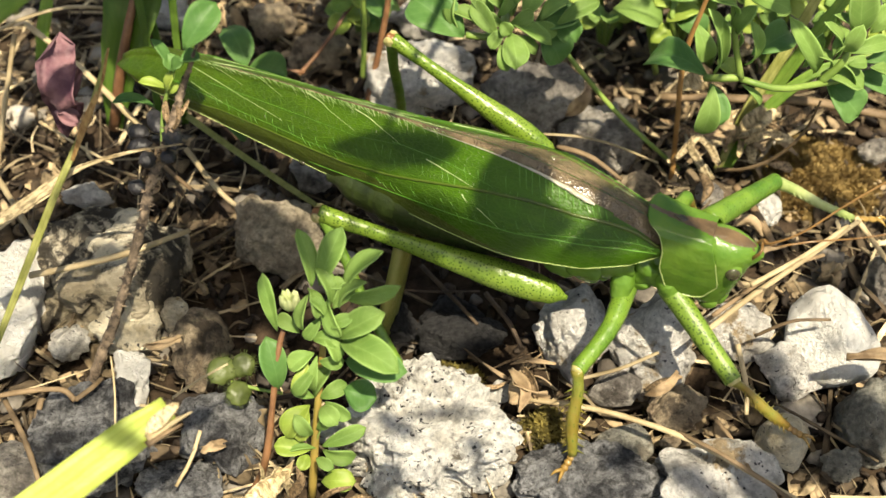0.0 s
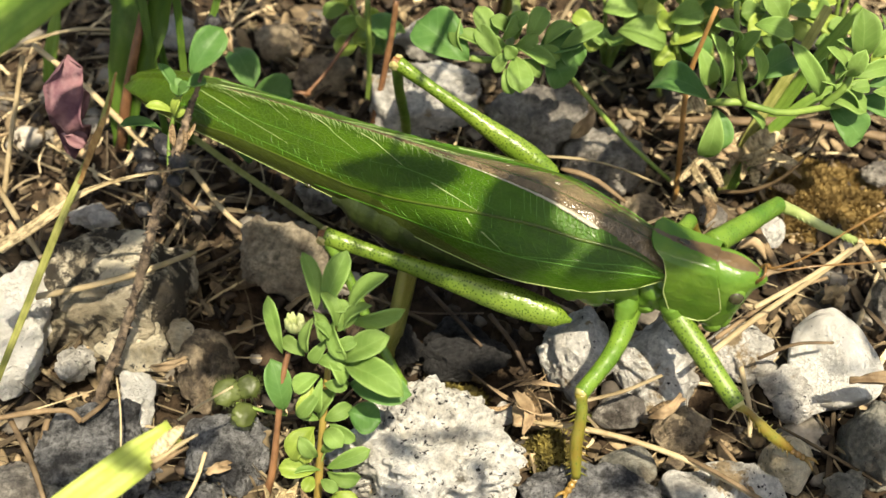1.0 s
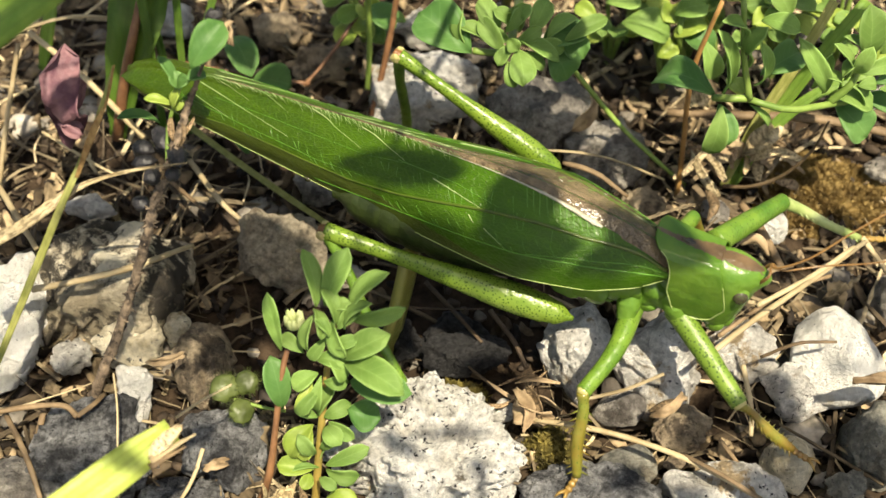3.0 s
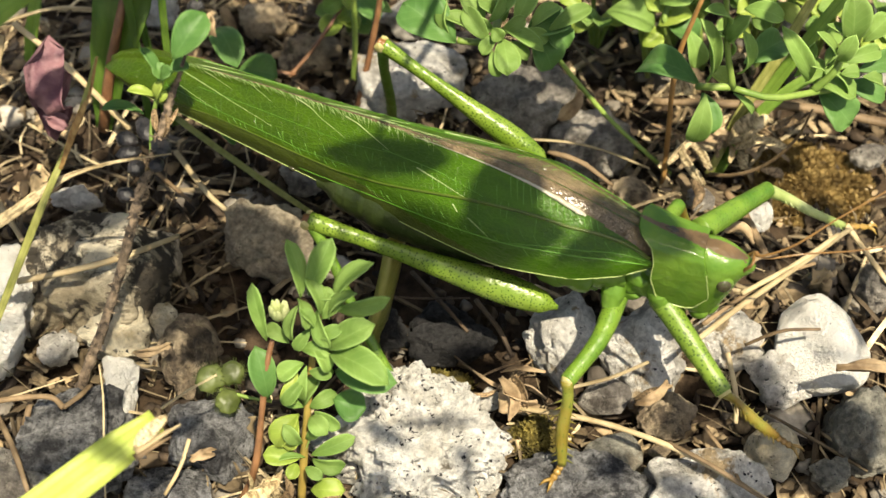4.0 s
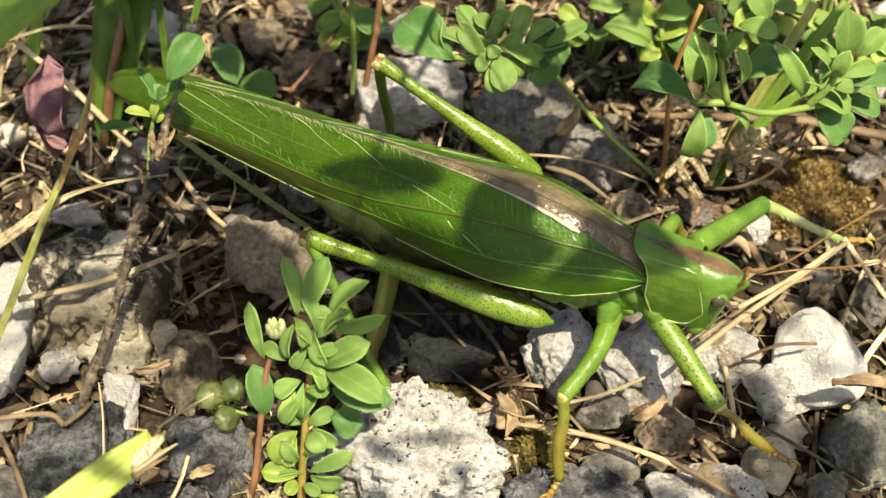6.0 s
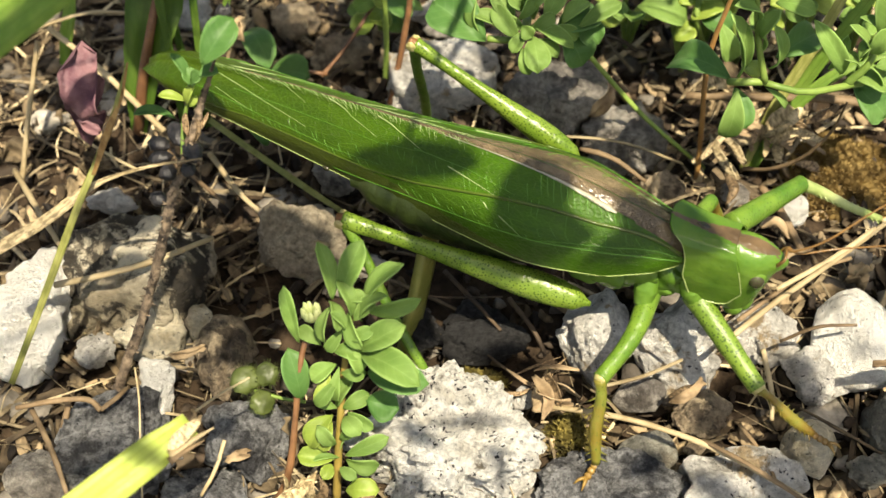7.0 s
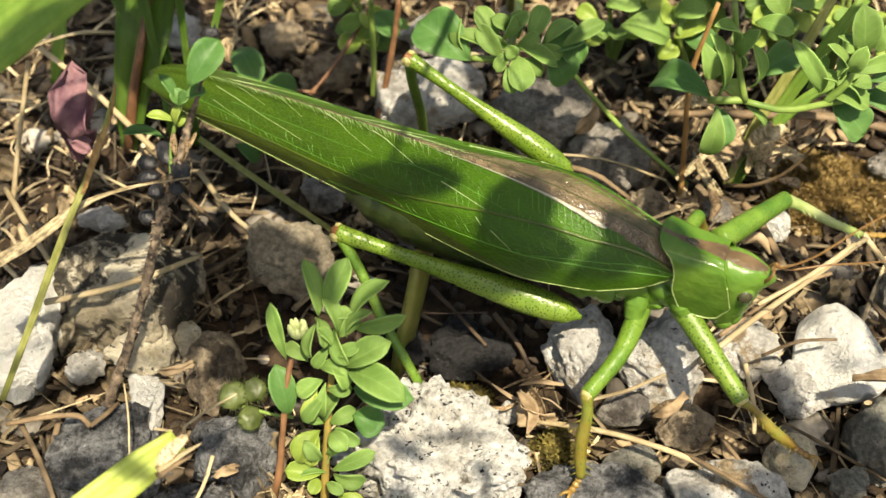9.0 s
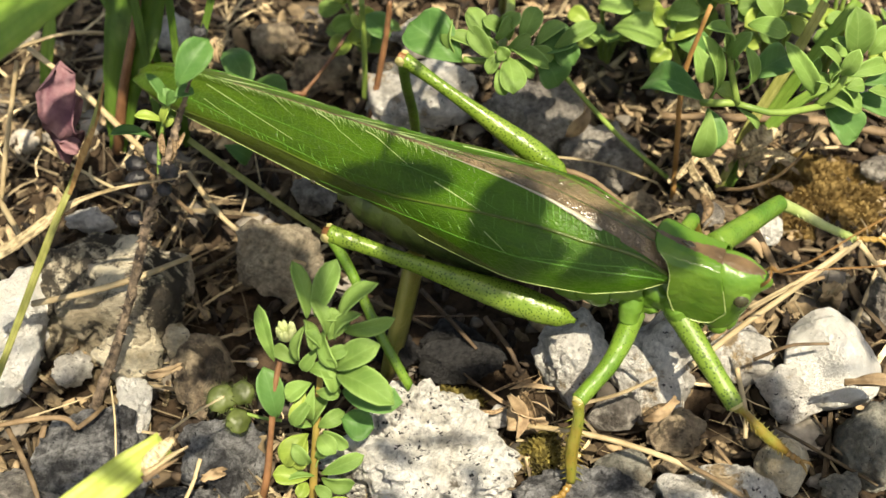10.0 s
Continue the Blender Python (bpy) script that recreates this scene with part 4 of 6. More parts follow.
    far = [((-28.2, 20.5, 8.0), 8, 5), ((-37.1, 27.8, 4.0), 6, 4), ((-39.4, 24.4, 5.0), 6, 3), ((-24.9, 29.3, 3.0), 7, 4), ((-33.7, 25.8, 3.0), 6, 4), ((-20.2, 30.0, 2.0), 7, 4.5), ((-15.3, 24.5, 2.0), 7, 4.5), ((-10.8, 30.0, 2.0), 7, 4), ((-9.9, 23.7, 2.0), 6, 4), ((0.9, 30.0, 2.0), 7, 4), ((3.0, 24.5, 2.0), 6, 4), ((6.0, 18.1, 4.0), 6, 4), ((11.1, 24.5, 2.0), 7, 4.5),
           ((10.9, 14.5, 4.0), 6, 4), ((16.3, 28.4, 2.0), 7, 4), ((16.0, 18.6, 2.0), 6, 4), ((19.2, 12.9, 2.0), 6, 3.5), ((23.0, 15.0, 2.0), 6, 3.5), ((29.5, 25.8, 3.0), 7, 4), ((-38.3, 15.0, 2.0), 6, 2.5), ((-36.4, 30.8, 2.0), 6, 4), ((-5.2, 29.2, 2.0), 4, 3)]
    for first, root, top in ((0, (-20, 60, -3), (-14, 16, 58)), (1, (26, 60, -3), (16, 16, 60))):
        over("unseen trefoil shoot added to dapple the far litter", root, top, 59, [(c, ln, w, rng.uniform(0, 180)) for c, ln, w in far[first::2]])
    over("unseen trefoil shoot added to shade the boulder and stones", (-74, -10, -3), (-20, -56, 116), 118,
         [((-17.0, 2.0, 2.0), 7, 4, 30), ((-12.2, -5.0, 2.0), 7, 4, 120), ((-6.5, -8.3, 2.0), 6, 4, 20), ((-2.6, -18.7, 8.0), 4, 1.5, 150), ((0.8, -17.9, 9.0), 7, 1.0, 5), ((-3.8, -22.6, 6.0), 4, 2.4, 60), ((3.1, -20.6, 6.0), 4, 1.2, 130), ((-19.5, -16.1, 3.0), 5, 2, 20), ((-27.7, -19.5, 4.0), 6, 1.2, 20), ((-22.7, -20.4, 3.0), 6, 1.6, 150), ((-31.9, -10.6, 4.0), 6, 1.6, 10), ((-16.6, -5.7, 3.0), 6, 4, 90)])
    over("unseen trefoil shoot added to shade the pebbles on the right", (74, -60, -3), (40, -76, 112), 114,
         [((29.8, -18.6, 5.0), 11, 7, 30), ((27.3, -16.2, 5.0), 8, 4, 80), ((25.0, -22.3, 5.0), 8, 4.5, 140), ((24.3, -12.2, 4.0), 6, 4, 0), ((20.1, -15.1, 3.0), 5, 3, 20), ((19.5, -22.3, 5.0), 6, 2, 150), ((14.0, -19.5, 4.0), 4, 2, 30), ((26.4, -12.3, 5.0), 5, 3, 60)])
    over("unseen trefoil shoot added to shade the ground by the moss", (76, -20, -3), (50, -46, 112), 114,
         [((34.2, -1.5, 2.0), 7, 5, 60), ((29.7, 2.6, 2.0), 6, 3, 20), ((35.0, -6.1, 2.0), 5, 3, 70), ((36.5, 6.5, 2.0), 6, 3, 150)])


tall_trefoils()


# ---- grass, stalks and straws ----
def stalk(label, pts, rad, mat, name="dry_stalk", group="dry stalks on the ground", n=16, rough=0.12):
    rng = random.Random(label)
    pts = [Vector(p) for p in pts]
    bend = [p + Vector((rng.uniform(-0.25, 0.25), rng.uniform(-0.25, 0.25), 0)) if 0 < i < len(pts) - 1 else p for i, p in enumerate(pts)]
    ob = link_mesh(name, limb(bend, [0.74 * r for r in rad], n=n, sides=8, rough=rough * 2, flat=rng.uniform(0.55, 0.95), seed=len(label)), mat)
    return tagged(ob, label, "stalk", group)


def blade(label, pts, width, mat, roll=0.0, name="grass_shoot", group="", ends=(0.6, 1.0, 0.9, 0.15), fold=0.2):
    ob = link_mesh(name, blade_mesh(pts, width, roll, fold, ends=ends), mat)
    return tagged(ob, label, "grass", group)


def torn_blade():
    p = thing("grass_shoot", "broad yellow green grass blade with a torn dry tip", "grass", "", (-22.3, -28.8, 15.5))
    q = -p.location / MM
    r = lambda *pts: [tuple(Vector(a) + q) for a in pts]
    part("blade", blade_mesh(r((-43.7, -31.3, -1.0), (-36.0, -32.0, 7.0), (-30.0, -31.4, 12.5), (-24.9, -28.8, 15.1), (-20.9, -25.8, 16.2), (-17.7, -23.0, 16.6)), 2.61, 20, 0.12, n=22, ends=(0.8, 1, 1, 1, 1, 0.95, 0.62)), M_PALEBLADE, p)
    part("torn_fibre", limb(r((-18.8, -25.1, 16.2), (-17.5, -24.0, 16.2), (-16.1, -23.3, 16.6)), (0.35, 0.22, 0.06), n=6, sides=6, flat=0.4), M_STRAW, p, "dry straw coloured fibre")
    part("torn_fibre", limb(r((-18.8, -25.5, 16.2), (-17.8, -24.7, 16.2), (-16.6, -24.2, 16.6)), (0.3, 0.2, 0.05), n=6, sides=6, flat=0.4), M_STRAWBROWN, p, "dry brown fibre")
    part("torn_tip", leaf_mesh(*r((-19.0, -24.8, 16.3), (-17.0, -22.7, 16.7)), 0.94, 10, round_=0.35, thick=0.1), M_STRAW, p, "dry straw coloured torn tip")


torn_blade()
blade("tall green grass blade withered brown at its tip", [(-34.4, -13.9, 6.0), (-30.5, -10.1, 13.0), (-27.2, -7.0, 19.0), (-25.1, -3.3, 22.0), (-23.2, -0.0, 26.0)], 0.51, M_OLDBLADE, 10, ends=(0.9, 1.1, 0.9, 0.35))
blade("withered brown tip of a grass blade", [(-26.0, -5.4, 20.5), (-24.9, -3.6, 22.6), (-23.9, -1.4, 24.0), (-23.0, -0.4, 26.5)], 0.52, M_WITHER, 30, ends=(0.5, 1.0, 0.5, 0.25))
blade("dry tan grass blade bent over the stones", [(-32.2, -11.8, 20.0), (-29.3, -8.3, 19.0), (-26.5, -5.2, 19.0), (-22.3, -5.2, 21.0), (-17.8, -6.1, 23.0)], 0.87, M_STRAW, 15, ends=(1.0, 0.9, 0.3, 0.12))
def ribbed_leaf():
    p = thing("dock_plant", "tall dock plant with wide green leaves and red midribs", "plant", "", (-30.8, 17.3, -1.0))
    q = -p.location / MM
    r = lambda *pts: [tuple(Vector(a) + q) for a in pts]
    part("leaf", blade_mesh(r((-30.8, 17.4, -1.0), (-29.6, 19.5, 4.0), (-27.9, 20.9, 9.0), (-26.7, 23.8, 13.0), (-21, 27, 34), (-18, 22, 48)), 4.34, 0, 0.4, n=24, ends=(0.35, 0.7, 1.0, 1.2, 1.3, 0.9, 0.2)), M_SHADEDDOCK, p)
    part("midrib", limb(r((-30.9, 17.2, -1.0), (-29.5, 18.9, 4.6), (-27.9, 20.3, 9.6), (-26.7, 23.1, 13.6), (-21, 27, 34.4)), (0.55, 0.5, 0.42, 0.35, 0.2)), M_REDSTEM, p, "thick red midrib")
    # extra leaves, broad only out of view, added to shade the upper left
    for k, (pts, w) in enumerate([(((-26, 16, 0), (-27, 24, 22), (-25, 22, 42), (-24, 12, 52)), 8.0), (((-24, 17, 0), (-33, 26, 20), (-37, 24, 40), (-38, 14, 50)), 8.0),
                                  (((-25, 18, 0), (-16, 32, 24), (-8, 36, 44), (-2, 32, 54)), 7.0), (((-24, 17, 0), (-24, 24, 24), (-28, 24, 46), (-31, 20, 56)), 7.0), (((-25, 18, 0), (-30, 34, 25), (-30, 44, 45), (-28, 46, 60)), 8.0)]):
        part("leaf", blade_mesh(r(*pts), w, 0, 0.35, n=18, ends=(0.08, 0.10, 0.35, 1.1, 1.0, 0.3)), M_SHADEDDOCK, p)


ribbed_leaf()
for k, (pts, w) in enumerate([(((-13.1, -22.3, 2.0), (-11.7, -21.8, 4.0), (-10.7, -21.2, 6.0)), 1.0), (((-11.8, -22.6, 2.0), (-10.4, -22.0, 4.0), (-10.5, -21.7, 6.0)), 0.8), (((-11.1, -22.1, 1.0), (-11.4, -22.2, 4.0), (-12.3, -22.3, 6.0)), 0.7), (((-9.4, -22.1, 1.0), (-8.2, -22.1, 3.0), (-6.7, -21.8, 3.0)), 0.7), (((-14.1, -21.2, 1.0), (-13.4, -21.1, 3.0), (-13.3, -21.0, 5.0)), 0.6), (((-7.7, -22.1, 1.0), (-6.0, -22.0, 2.0), (-4.8, -22.3, 2.0)), 0.6)]):
    blade("shred of pale dry leaf at the foot of the trefoil", pts, w, (M_STRAW, M_STRAWBROWN)[k % 2], 20 * k, name="dry_leaf_shred", group="dry leaf shreds", ends=(0.4, 1.0, 0.8, 0.1), fold=0.5)
for k, (pts, w) in enumerate([(((5.3, -11.8, 3.0), (6.3, -14.2, 4.0), (5.8, -15.6, 3.0)), 1.0), (((6.2, -11.5, 3.0), (7.0, -13.7, 4.0), (7.2, -14.8, 3.0)), 0.8), (((6.6, -12.3, 3.0), (7.6, -13.1, 4.0), (8.8, -13.6, 3.0)), 0.8), (((15.5, -13.6, 3.0), (16.6, -13.3, 4.0), (18.3, -13.1, 4.0)), 0.9), (((24.5, -3.2, 5.0), (25.8, -2.2, 6.0), (28.1, -1.2, 5.0)), 0.8), (((22.8, 9.6, 2.0), (23.1, 6.8, 3.0), (22.4, 5.7, 2.0)), 1.0), (((24.7, 2.5, 3.0), (25.9, 2.2, 4.0), (26.9, 1.3, 3.0)), 1.0)]):
    blade("twisted brown dry leaf strip among the stones", pts, w, (M_DRYLEAF, M_STRAWBROWN)[k % 2], 35 * k, name="dry_leaf_strip", group="dry leaf strips", ends=(0.4, 1.0, 0.8, 0.2), fold=0.6)
blade("bright green broad grass blade arching high", [(-36.5, -6.4, 30.0), (-32.0, -7.5, 34.0), (-25.7, -5.9, 38.0), (-19.7, -4.7, 42.0), (-14.6, -1.2, 44.0)], 4.6, M_BLADE, 10, ends=(1, 1, 1, 0.9, 0.6))
blade("narrow green grass blade among dry stalks", [(-39.6, 26.0, -1.0), (-37.9, 26.3, 4.0), (-36.7, 28.1, 8.0)], 1.40, M_BLADE)
blade("pale green grass blade leaning over the moss", [(25.1, 12.2, -1.0), (27.5, 15.2, 4.0), (30.1, 17.3, 9.0), (33.0, 20.5, 14.0)], 1.00, M_OLDBLADE, 20, ends=(0.7, 1, 1, 0.9))
blade("green grass blade beside pale grass", [(26.0, 12.2, -1.0), (29.1, 16.2, 3.0), (32.2, 18.0, 9.0), (35.9, 20.5, 14.0)], 1.21, M_BLADE, -20, ends=(0.7, 1, 1, 0.9))
blade("green grass leaf low over the litter", [(26.6, 12.7, 0.0), (28.7, 14.5, 4.0), (32.5, 15.5, 8.0), (38.1, 16.3, 10.0)], 1.10, M_BLADE, 10)
blade("olive green grass stem under the wing", [(-23.2, 15.1, 3.0), (-18.4, 11.6, 2.0), (-14.1, 8.0, 2.0), (-10.5, 5.1, 2.0)], 0.55, M_OLDBLADE, 0, ends=(1, 1, 1, 0.8))
stalk("shiny green grass stem slanting to the ground", [(8.9, 14.4, 14.0), (12.5, 13.9, 9.0), (16.3, 13.1, 4.5), (21.6, 12.2, -1.0)], (0.36, 0.34, 0.33, 0.32), M_GREENSTEM, "grass_stalk", "", rough=0.05)
stalk("upright green grass stem", [(-7.8, 22.9, -1.0), (-7.6, 24.0, 4.0), (-7.4, 25.8, 10.0)], (0.36, 0.36, 0.36), M_GREENSTEM, "grass_stalk", "", rough=0.05)
stalk("reddish brown upright stem", [(-7.3, 20.5, -1.0), (-6.4, 22.0, 3.0), (-5.2, 23.5, 8.0), (-4.7, 24.6, 11.0)], (0.42, 0.42, 0.4, 0.38), M_REDSTEM)
stalk("thin red brown stem lying aslant", [(-13.7, 22.3, 1.0), (-11.0, 25.0, 3.0), (-7.7, 28.8, 6.0)], (0.28, 0.28, 0.25), M_REDSTEM)
stalk("red brown runner behind the wing", [(-28.6, 24.2, 3.0), (-21.5, 22.3, 3.0), (-13.0, 21.6, 2.0)], (0.28, 0.28, 0.25), M_REDSTEM)
stalk("orange dry upright stem", [(20.8, 10.9, -1.0), (20.8, 12.3, 5.0), (20.6, 13.2, 9.0), (21.0, 14.6, 12.0), (22.1, 15.9, 18.0)], (0.36, 0.34, 0.32, 0.32, 0.3), M_ORANGE)
stalk("brown curved dry stem", [(24.9, 11.3, 0.0), (26.9, 9.7, 2.0), (28.6, 8.4, 5.0), (30.0, 7.8, 9.0), (30.5, 7.4, 13.0)], (0.3, 0.3, 0.27, 0.22, 0.15), M_STRAWBROWN)
stalk("thick brown runner lying on the ground", [(20.0, 17.5, 3.0), (26.4, 16.2, 4.0), (33.5, 15.8, 4.0), (42.6, 14.4, 3.0)], (0.6, 0.6, 0.6, 0.65), M_STRAWBROWN)
stalk("upright pale dry straw stalk", [(-39.9, 9.8, 1.0), (-38.8, 13.6, 5.0), (-37.6, 18.4, 10.0)], (0.35, 0.33, 0.3), M_STRAW)
stalk("pale thick dry stalk lying aslant", [(-39.2, 25.0, 5.0), (-33.6, 20.2, 4.0), (-27.5, 14.7, 2.0)], (0.4, 0.4, 0.4), M_STRAW)
stalk("pale curved dry stalk", [(-40.9, 20.4, 8.0), (-37.3, 21.6, 9.0), (-34.0, 23.0, 9.0), (-30.2, 23.8, 8.0)], (0.3, 0.3, 0.28, 0.25), M_STRAW)
stalk("flat straw lying across the slab", [(-32.8, -4.9, 6.0), (-28.3, -4.2, 7.0), (-24.6, -2.6, 6.5), (-20.9, 0.4, 5.0)], (0.38, 0.38, 0.36, 0.3), M_STRAW)
stalk("brown twig lying on dark stones", [(-34.5, -14.9, 4.0), (-31.6, -14.3, 4.0), (-29.4, -14.4, 4.0), (-27.9, -15.1, 4.0)], (0.28, 0.3, 0.3, 0.32), M_STRAWBROWN)
stalk("bent dry twig at the stem base", [(-27.9, -15.1, 4.0), (-26.9, -14.2, 4.0), (-26.5, -12.6, 3.0)], (0.3, 0.3, 0.3), M_STRAWBROWN)
stalk("dry stalk leaning on dark stone", [(-33.9, -14.1, 3.0), (-31.6, -18.0, 3.0), (-29.9, -21.2, 2.0)], (0.3, 0.3, 0.25), M_STRAWBROWN)
stalk("dry stalk in the gap between stones", [(-31.2, -13.5, 2.0), (-31.7, -17.9, 1.0)], (0.35, 0.3), M_STRAWBROWN)
stalk("short pale straw among dark stones", [(-18.1, -17.7, 4.0), (-18.9, -19.4, 3.0), (-19.8, -21.3, 2.0)], (0.22, 0.22, 0.2), M_STRAW)
stalk("thin bent straw over the white chip", [(-24.6, -13.7, 8.0), (-24.0, -16.0, 7.0), (-23.9, -18.6, 5.0), (-23.5, -23.1, 4.0)], (0.1, 0.1, 0.09), M_STRAW)
stalk("thin grey grass tip", [(-18.6, -19.6, 12.0), (-16.8, -19.1, 13.0), (-14.7, -18.1, 14.0)], (0.14, 0.14, 0.1), M_STRAW)
stalk("pale straw across the grey pebbles", [(6.3, -14.4, 3.0), (10.5, -15.8, 4.0), (14.7, -16.9, 4.0), (19.5, -19.1, 4.0), (25.8, -23.6, 4.0)], (0.3, 0.32, 0.32, 0.32, 0.3), M_STRAW)
stalk("dry straw beside the limestone chunk", [(17.5, -17.8, 4.0), (21.1, -20.9, 5.0), (26.1, -24.2, 4.0)], (0.26, 0.26, 0.24), M_STRAWBROWN)
stalk("thin pale straw behind the front leg", [(10.2, -13.3, 4.0), (13.2, -12.9, 5.0), (16.4, -12.1, 6.0)], (0.22, 0.22, 0.2), M_STRAW)
stalk("long pale straw under the head", [(19.1, -11.1, 6.0), (23.7, -7.2, 6.0), (28.8, -3.4, 6.0), (34.5, 1.4, 5.0)], (0.34, 0.34, 0.32, 0.3), M_STRAW)
stalk("long dry straw beside the head", [(24.6, -5.1, 5.0), (28.8, -3.1, 6.0), (33.1, 0.1, 6.0)], (0.3, 0.3, 0.28), M_STRAW)
stalk("brown straw in front of the head", [(21.4, -7.4, 4.0), (27.1, -3.7, 5.0), (31.0, -2.1, 5.0)], (0.26, 0.26, 0.22), M_STRAWBROWN)
stalk("pale straw stub near the foot", [(34.7, 2.6, 4.0), (36.1, 1.0, 3.0), (37.9, -2.1, 2.0)], (0.36, 0.34, 0.3), M_STRAW)
stalk("brown stalk beside the white pebble", [(25.6, 7.6, 2.0), (26.7, 5.1, 2.0), (28.1, 0.8, 2.0)], (0.5, 0.5, 0.45), M_STRAWBROWN)
stalk("pale straw arching over grey stones", [(6.2, 10.2, 6.0), (10.4, 8.9, 7.0), (14.4, 9.0, 6.0), (18.9, 9.5, 3.0)], (0.2, 0.2, 0.2, 0.18), M_STRAW)
stalk("broad dry straw on grey stone", [(9.9, 9.7, 5.0), (12.5, 8.3, 5.0), (15.4, 6.7, 4.0)], (0.36, 0.36, 0.25), M_STRAWBROWN)
# these three have the shade under the insect in their colour
stalk("brown straw in the deep shade", [(-1.8, -1.0, 2.0), (0.7, -4.4, 2.0), (2.8, -6.9, 2.0)], (0.28, 0.26, 0.2), M_SHADETWIG)
stalk("brown stem in the deep shade", [(3.5, -3.8, 2.0), (5.3, -6.6, 2.0), (6.4, -8.7, 1.0)], (0.3, 0.28, 0.25), M_SHADETWIG)
stalk("thin brown shoot across the shade", [(-3.9, -4.1, 3.0), (-1.1, -4.5, 3.0), (3.0, -4.3, 3.0)], (0.12, 0.12, 0.1), M_SHADETWIG)
stalk("fallen straw in the litter", [(-23.3, 12.8, 1.0), (-19.5, 7.0, 2.0), (-15.2, 3.7, 2.0), (-11.7, 1.7, 2.0)], (0.35, 0.32, 0.3, 0.25), M_STRAW)
stalk("pale straw in the litter", [(-28.4, 14.0, 2.0), (-24.2, 9.6, 2.0), (-21.1, 6.4, 2.0)], (0.28, 0.28, 0.25), M_STRAWBROWN)
stalk("pale straw along the slab", [(-36.4, 14.4, 3.0), (-31.8, 11.2, 3.0), (-29.0, 9.4, 3.0)], (0.2, 0.2, 0.18), M_STRAW)
stalk("dry straw above the white block", [(-40.4, 10.3, 2.0), (-37.0, 4.9, 3.0), (-34.4, 1.3, 3.0)], (0.35, 0.35, 0.3), M_STRAW)
stalk("bent straw near the limestone", [(24.5, -9.3, 4.0), (26.9, -9.4, 6.0), (30.0, -9.1, 6.0)], (0.22, 0.22, 0.18), M_STRAWBROWN)
stalk("upright straw between pebbles", [(23.6, -8.8, 2.0), (23.8, -12.4, 1.0), (23.9, -14.1, 0.0)], (0.3, 0.3, 0.25), M_STRAW)
stalk("thin straw between pebbles", [(20.9, -15.5, 2.0), (22.1, -17.9, 2.0), (22.8, -20.8, 3.0)], (0.24, 0.22, 0.2), M_STRAWBROWN)


def dry_leaf(label, b, t, w, roll, mat=None, fold=0.5, arch=0.2, wave=0.25, seed=1):
    ob = link_mesh("dry_leaf", leaf_mesh(b, t, 0.8 * w, roll, fold=1.6 * fold, arch=1.4 * arch, wave=0.5 + wave, round_=0.35 + 0.05 * (seed % 5), tear=1, seed=seed), mat or M_DRYLEAF)
    return tagged(ob, label, "leaf", "dry leaves on the ground")


def purple_leaf():
    p = thing("withered_leaf", "curled purple brown withered leaf with a folded pocket", "leaf", "", (-31.3, 9.4, 8.0))
    q = -p.location / MM
    r = lambda *pts: [tuple(Vector(a) + q) for a in pts]
    part("leaf", leaf_mesh(*r((-31.3, 9.4, 8.0), (-31.3, 11.3, 16.0)), 3.93, 0, fold=0.6, arch=0.18, wave=1.1, seed=3), M_PURPLE, p)
    part("folded_edge", leaf_mesh(*r((-31.6, 8.4, 10.5), (-30.0, 10.8, 13.5)), 2.0, 35, fold=-0.7, arch=-0.2, wave=0.6, seed=8), M_PURPLE, p)
    part("folded_edge", leaf_mesh(*r((-30.3, 8.2, 10.0), (-31.6, 7.5, 11.5)), 1.5, -30, fold=0.7, arch=0.25, wave=0.6, seed=5), M_PURPLE, p)


purple_leaf()
dry_leaf("curled yellow dry leaf beside grey stone", (10.9, 14.2, 4.0), (12.9, 16.1, 6.0), 1.72, 30)
dry_leaf("orange brown curled dry leaf on white stone", (34.7, -13.7, 6.0), (30.2, -13.3, 7.0), 1.28, 20, None, 0.6, 0.2, 0.3, 5)
dry_leaf("crumpled pale dry leaf under the trefoil", (-14.5, -23.5, 3.0), (-11.6, -21.4, 5.0), 2.13, 20, M_STRAW, 0.5, 0.2, 0.4, 7)
dry_leaf("curled brown dry leaf beside the boulder", (5.6, -11.9, 2.0), (8.3, -14.1, 3.0), 1.92, 40, None, 0.8, 0.3, 0.4, 9)
dry_leaf("brown bract between shaded stones", (-23.4, -10.2, 4.0), (-20.3, -10.0, 5.0), 0.97, 30, None, 0.6, 0.2, 0.3, 11)
dry_leaf("brown dry leaf in the litter by the pebble", (15.5, -14.1, 3.0), (18.1, -12.7, 4.0), 1.12, 20, None, 0.5, 0.2, 0.3, 13)
dry_leaf("pale dry leaf near the grass blades", (26.3, 12.9, 2.0), (30.1, 15.5, 3.0), 2.54, 0, M_STRAW, 0.5, 0.2, 0.4, 15)
dry_leaf("tan dry leaf behind the orange stem", (21.6, 18.0, 3.0), (24.1, 18.4, 4.0), 2.06, 0, M_STRAW, 0.4, 0.2, 0.3, 17)
dry_leaf("dry brown leaf between dark stones", (-16.4, -17.9, 2.0), (-18.1, -19.0, 3.0), 1.10, 0, None, 0.6, 0.2, 0.4, 19)
dry_leaf("pale dry bract behind the stalks", (-20.3, 20.5, 8.0), (-19.3, 22.0, 9.0), 1.02, 0, M_STRAW, 0.6, 0.2, 0.4, 21)


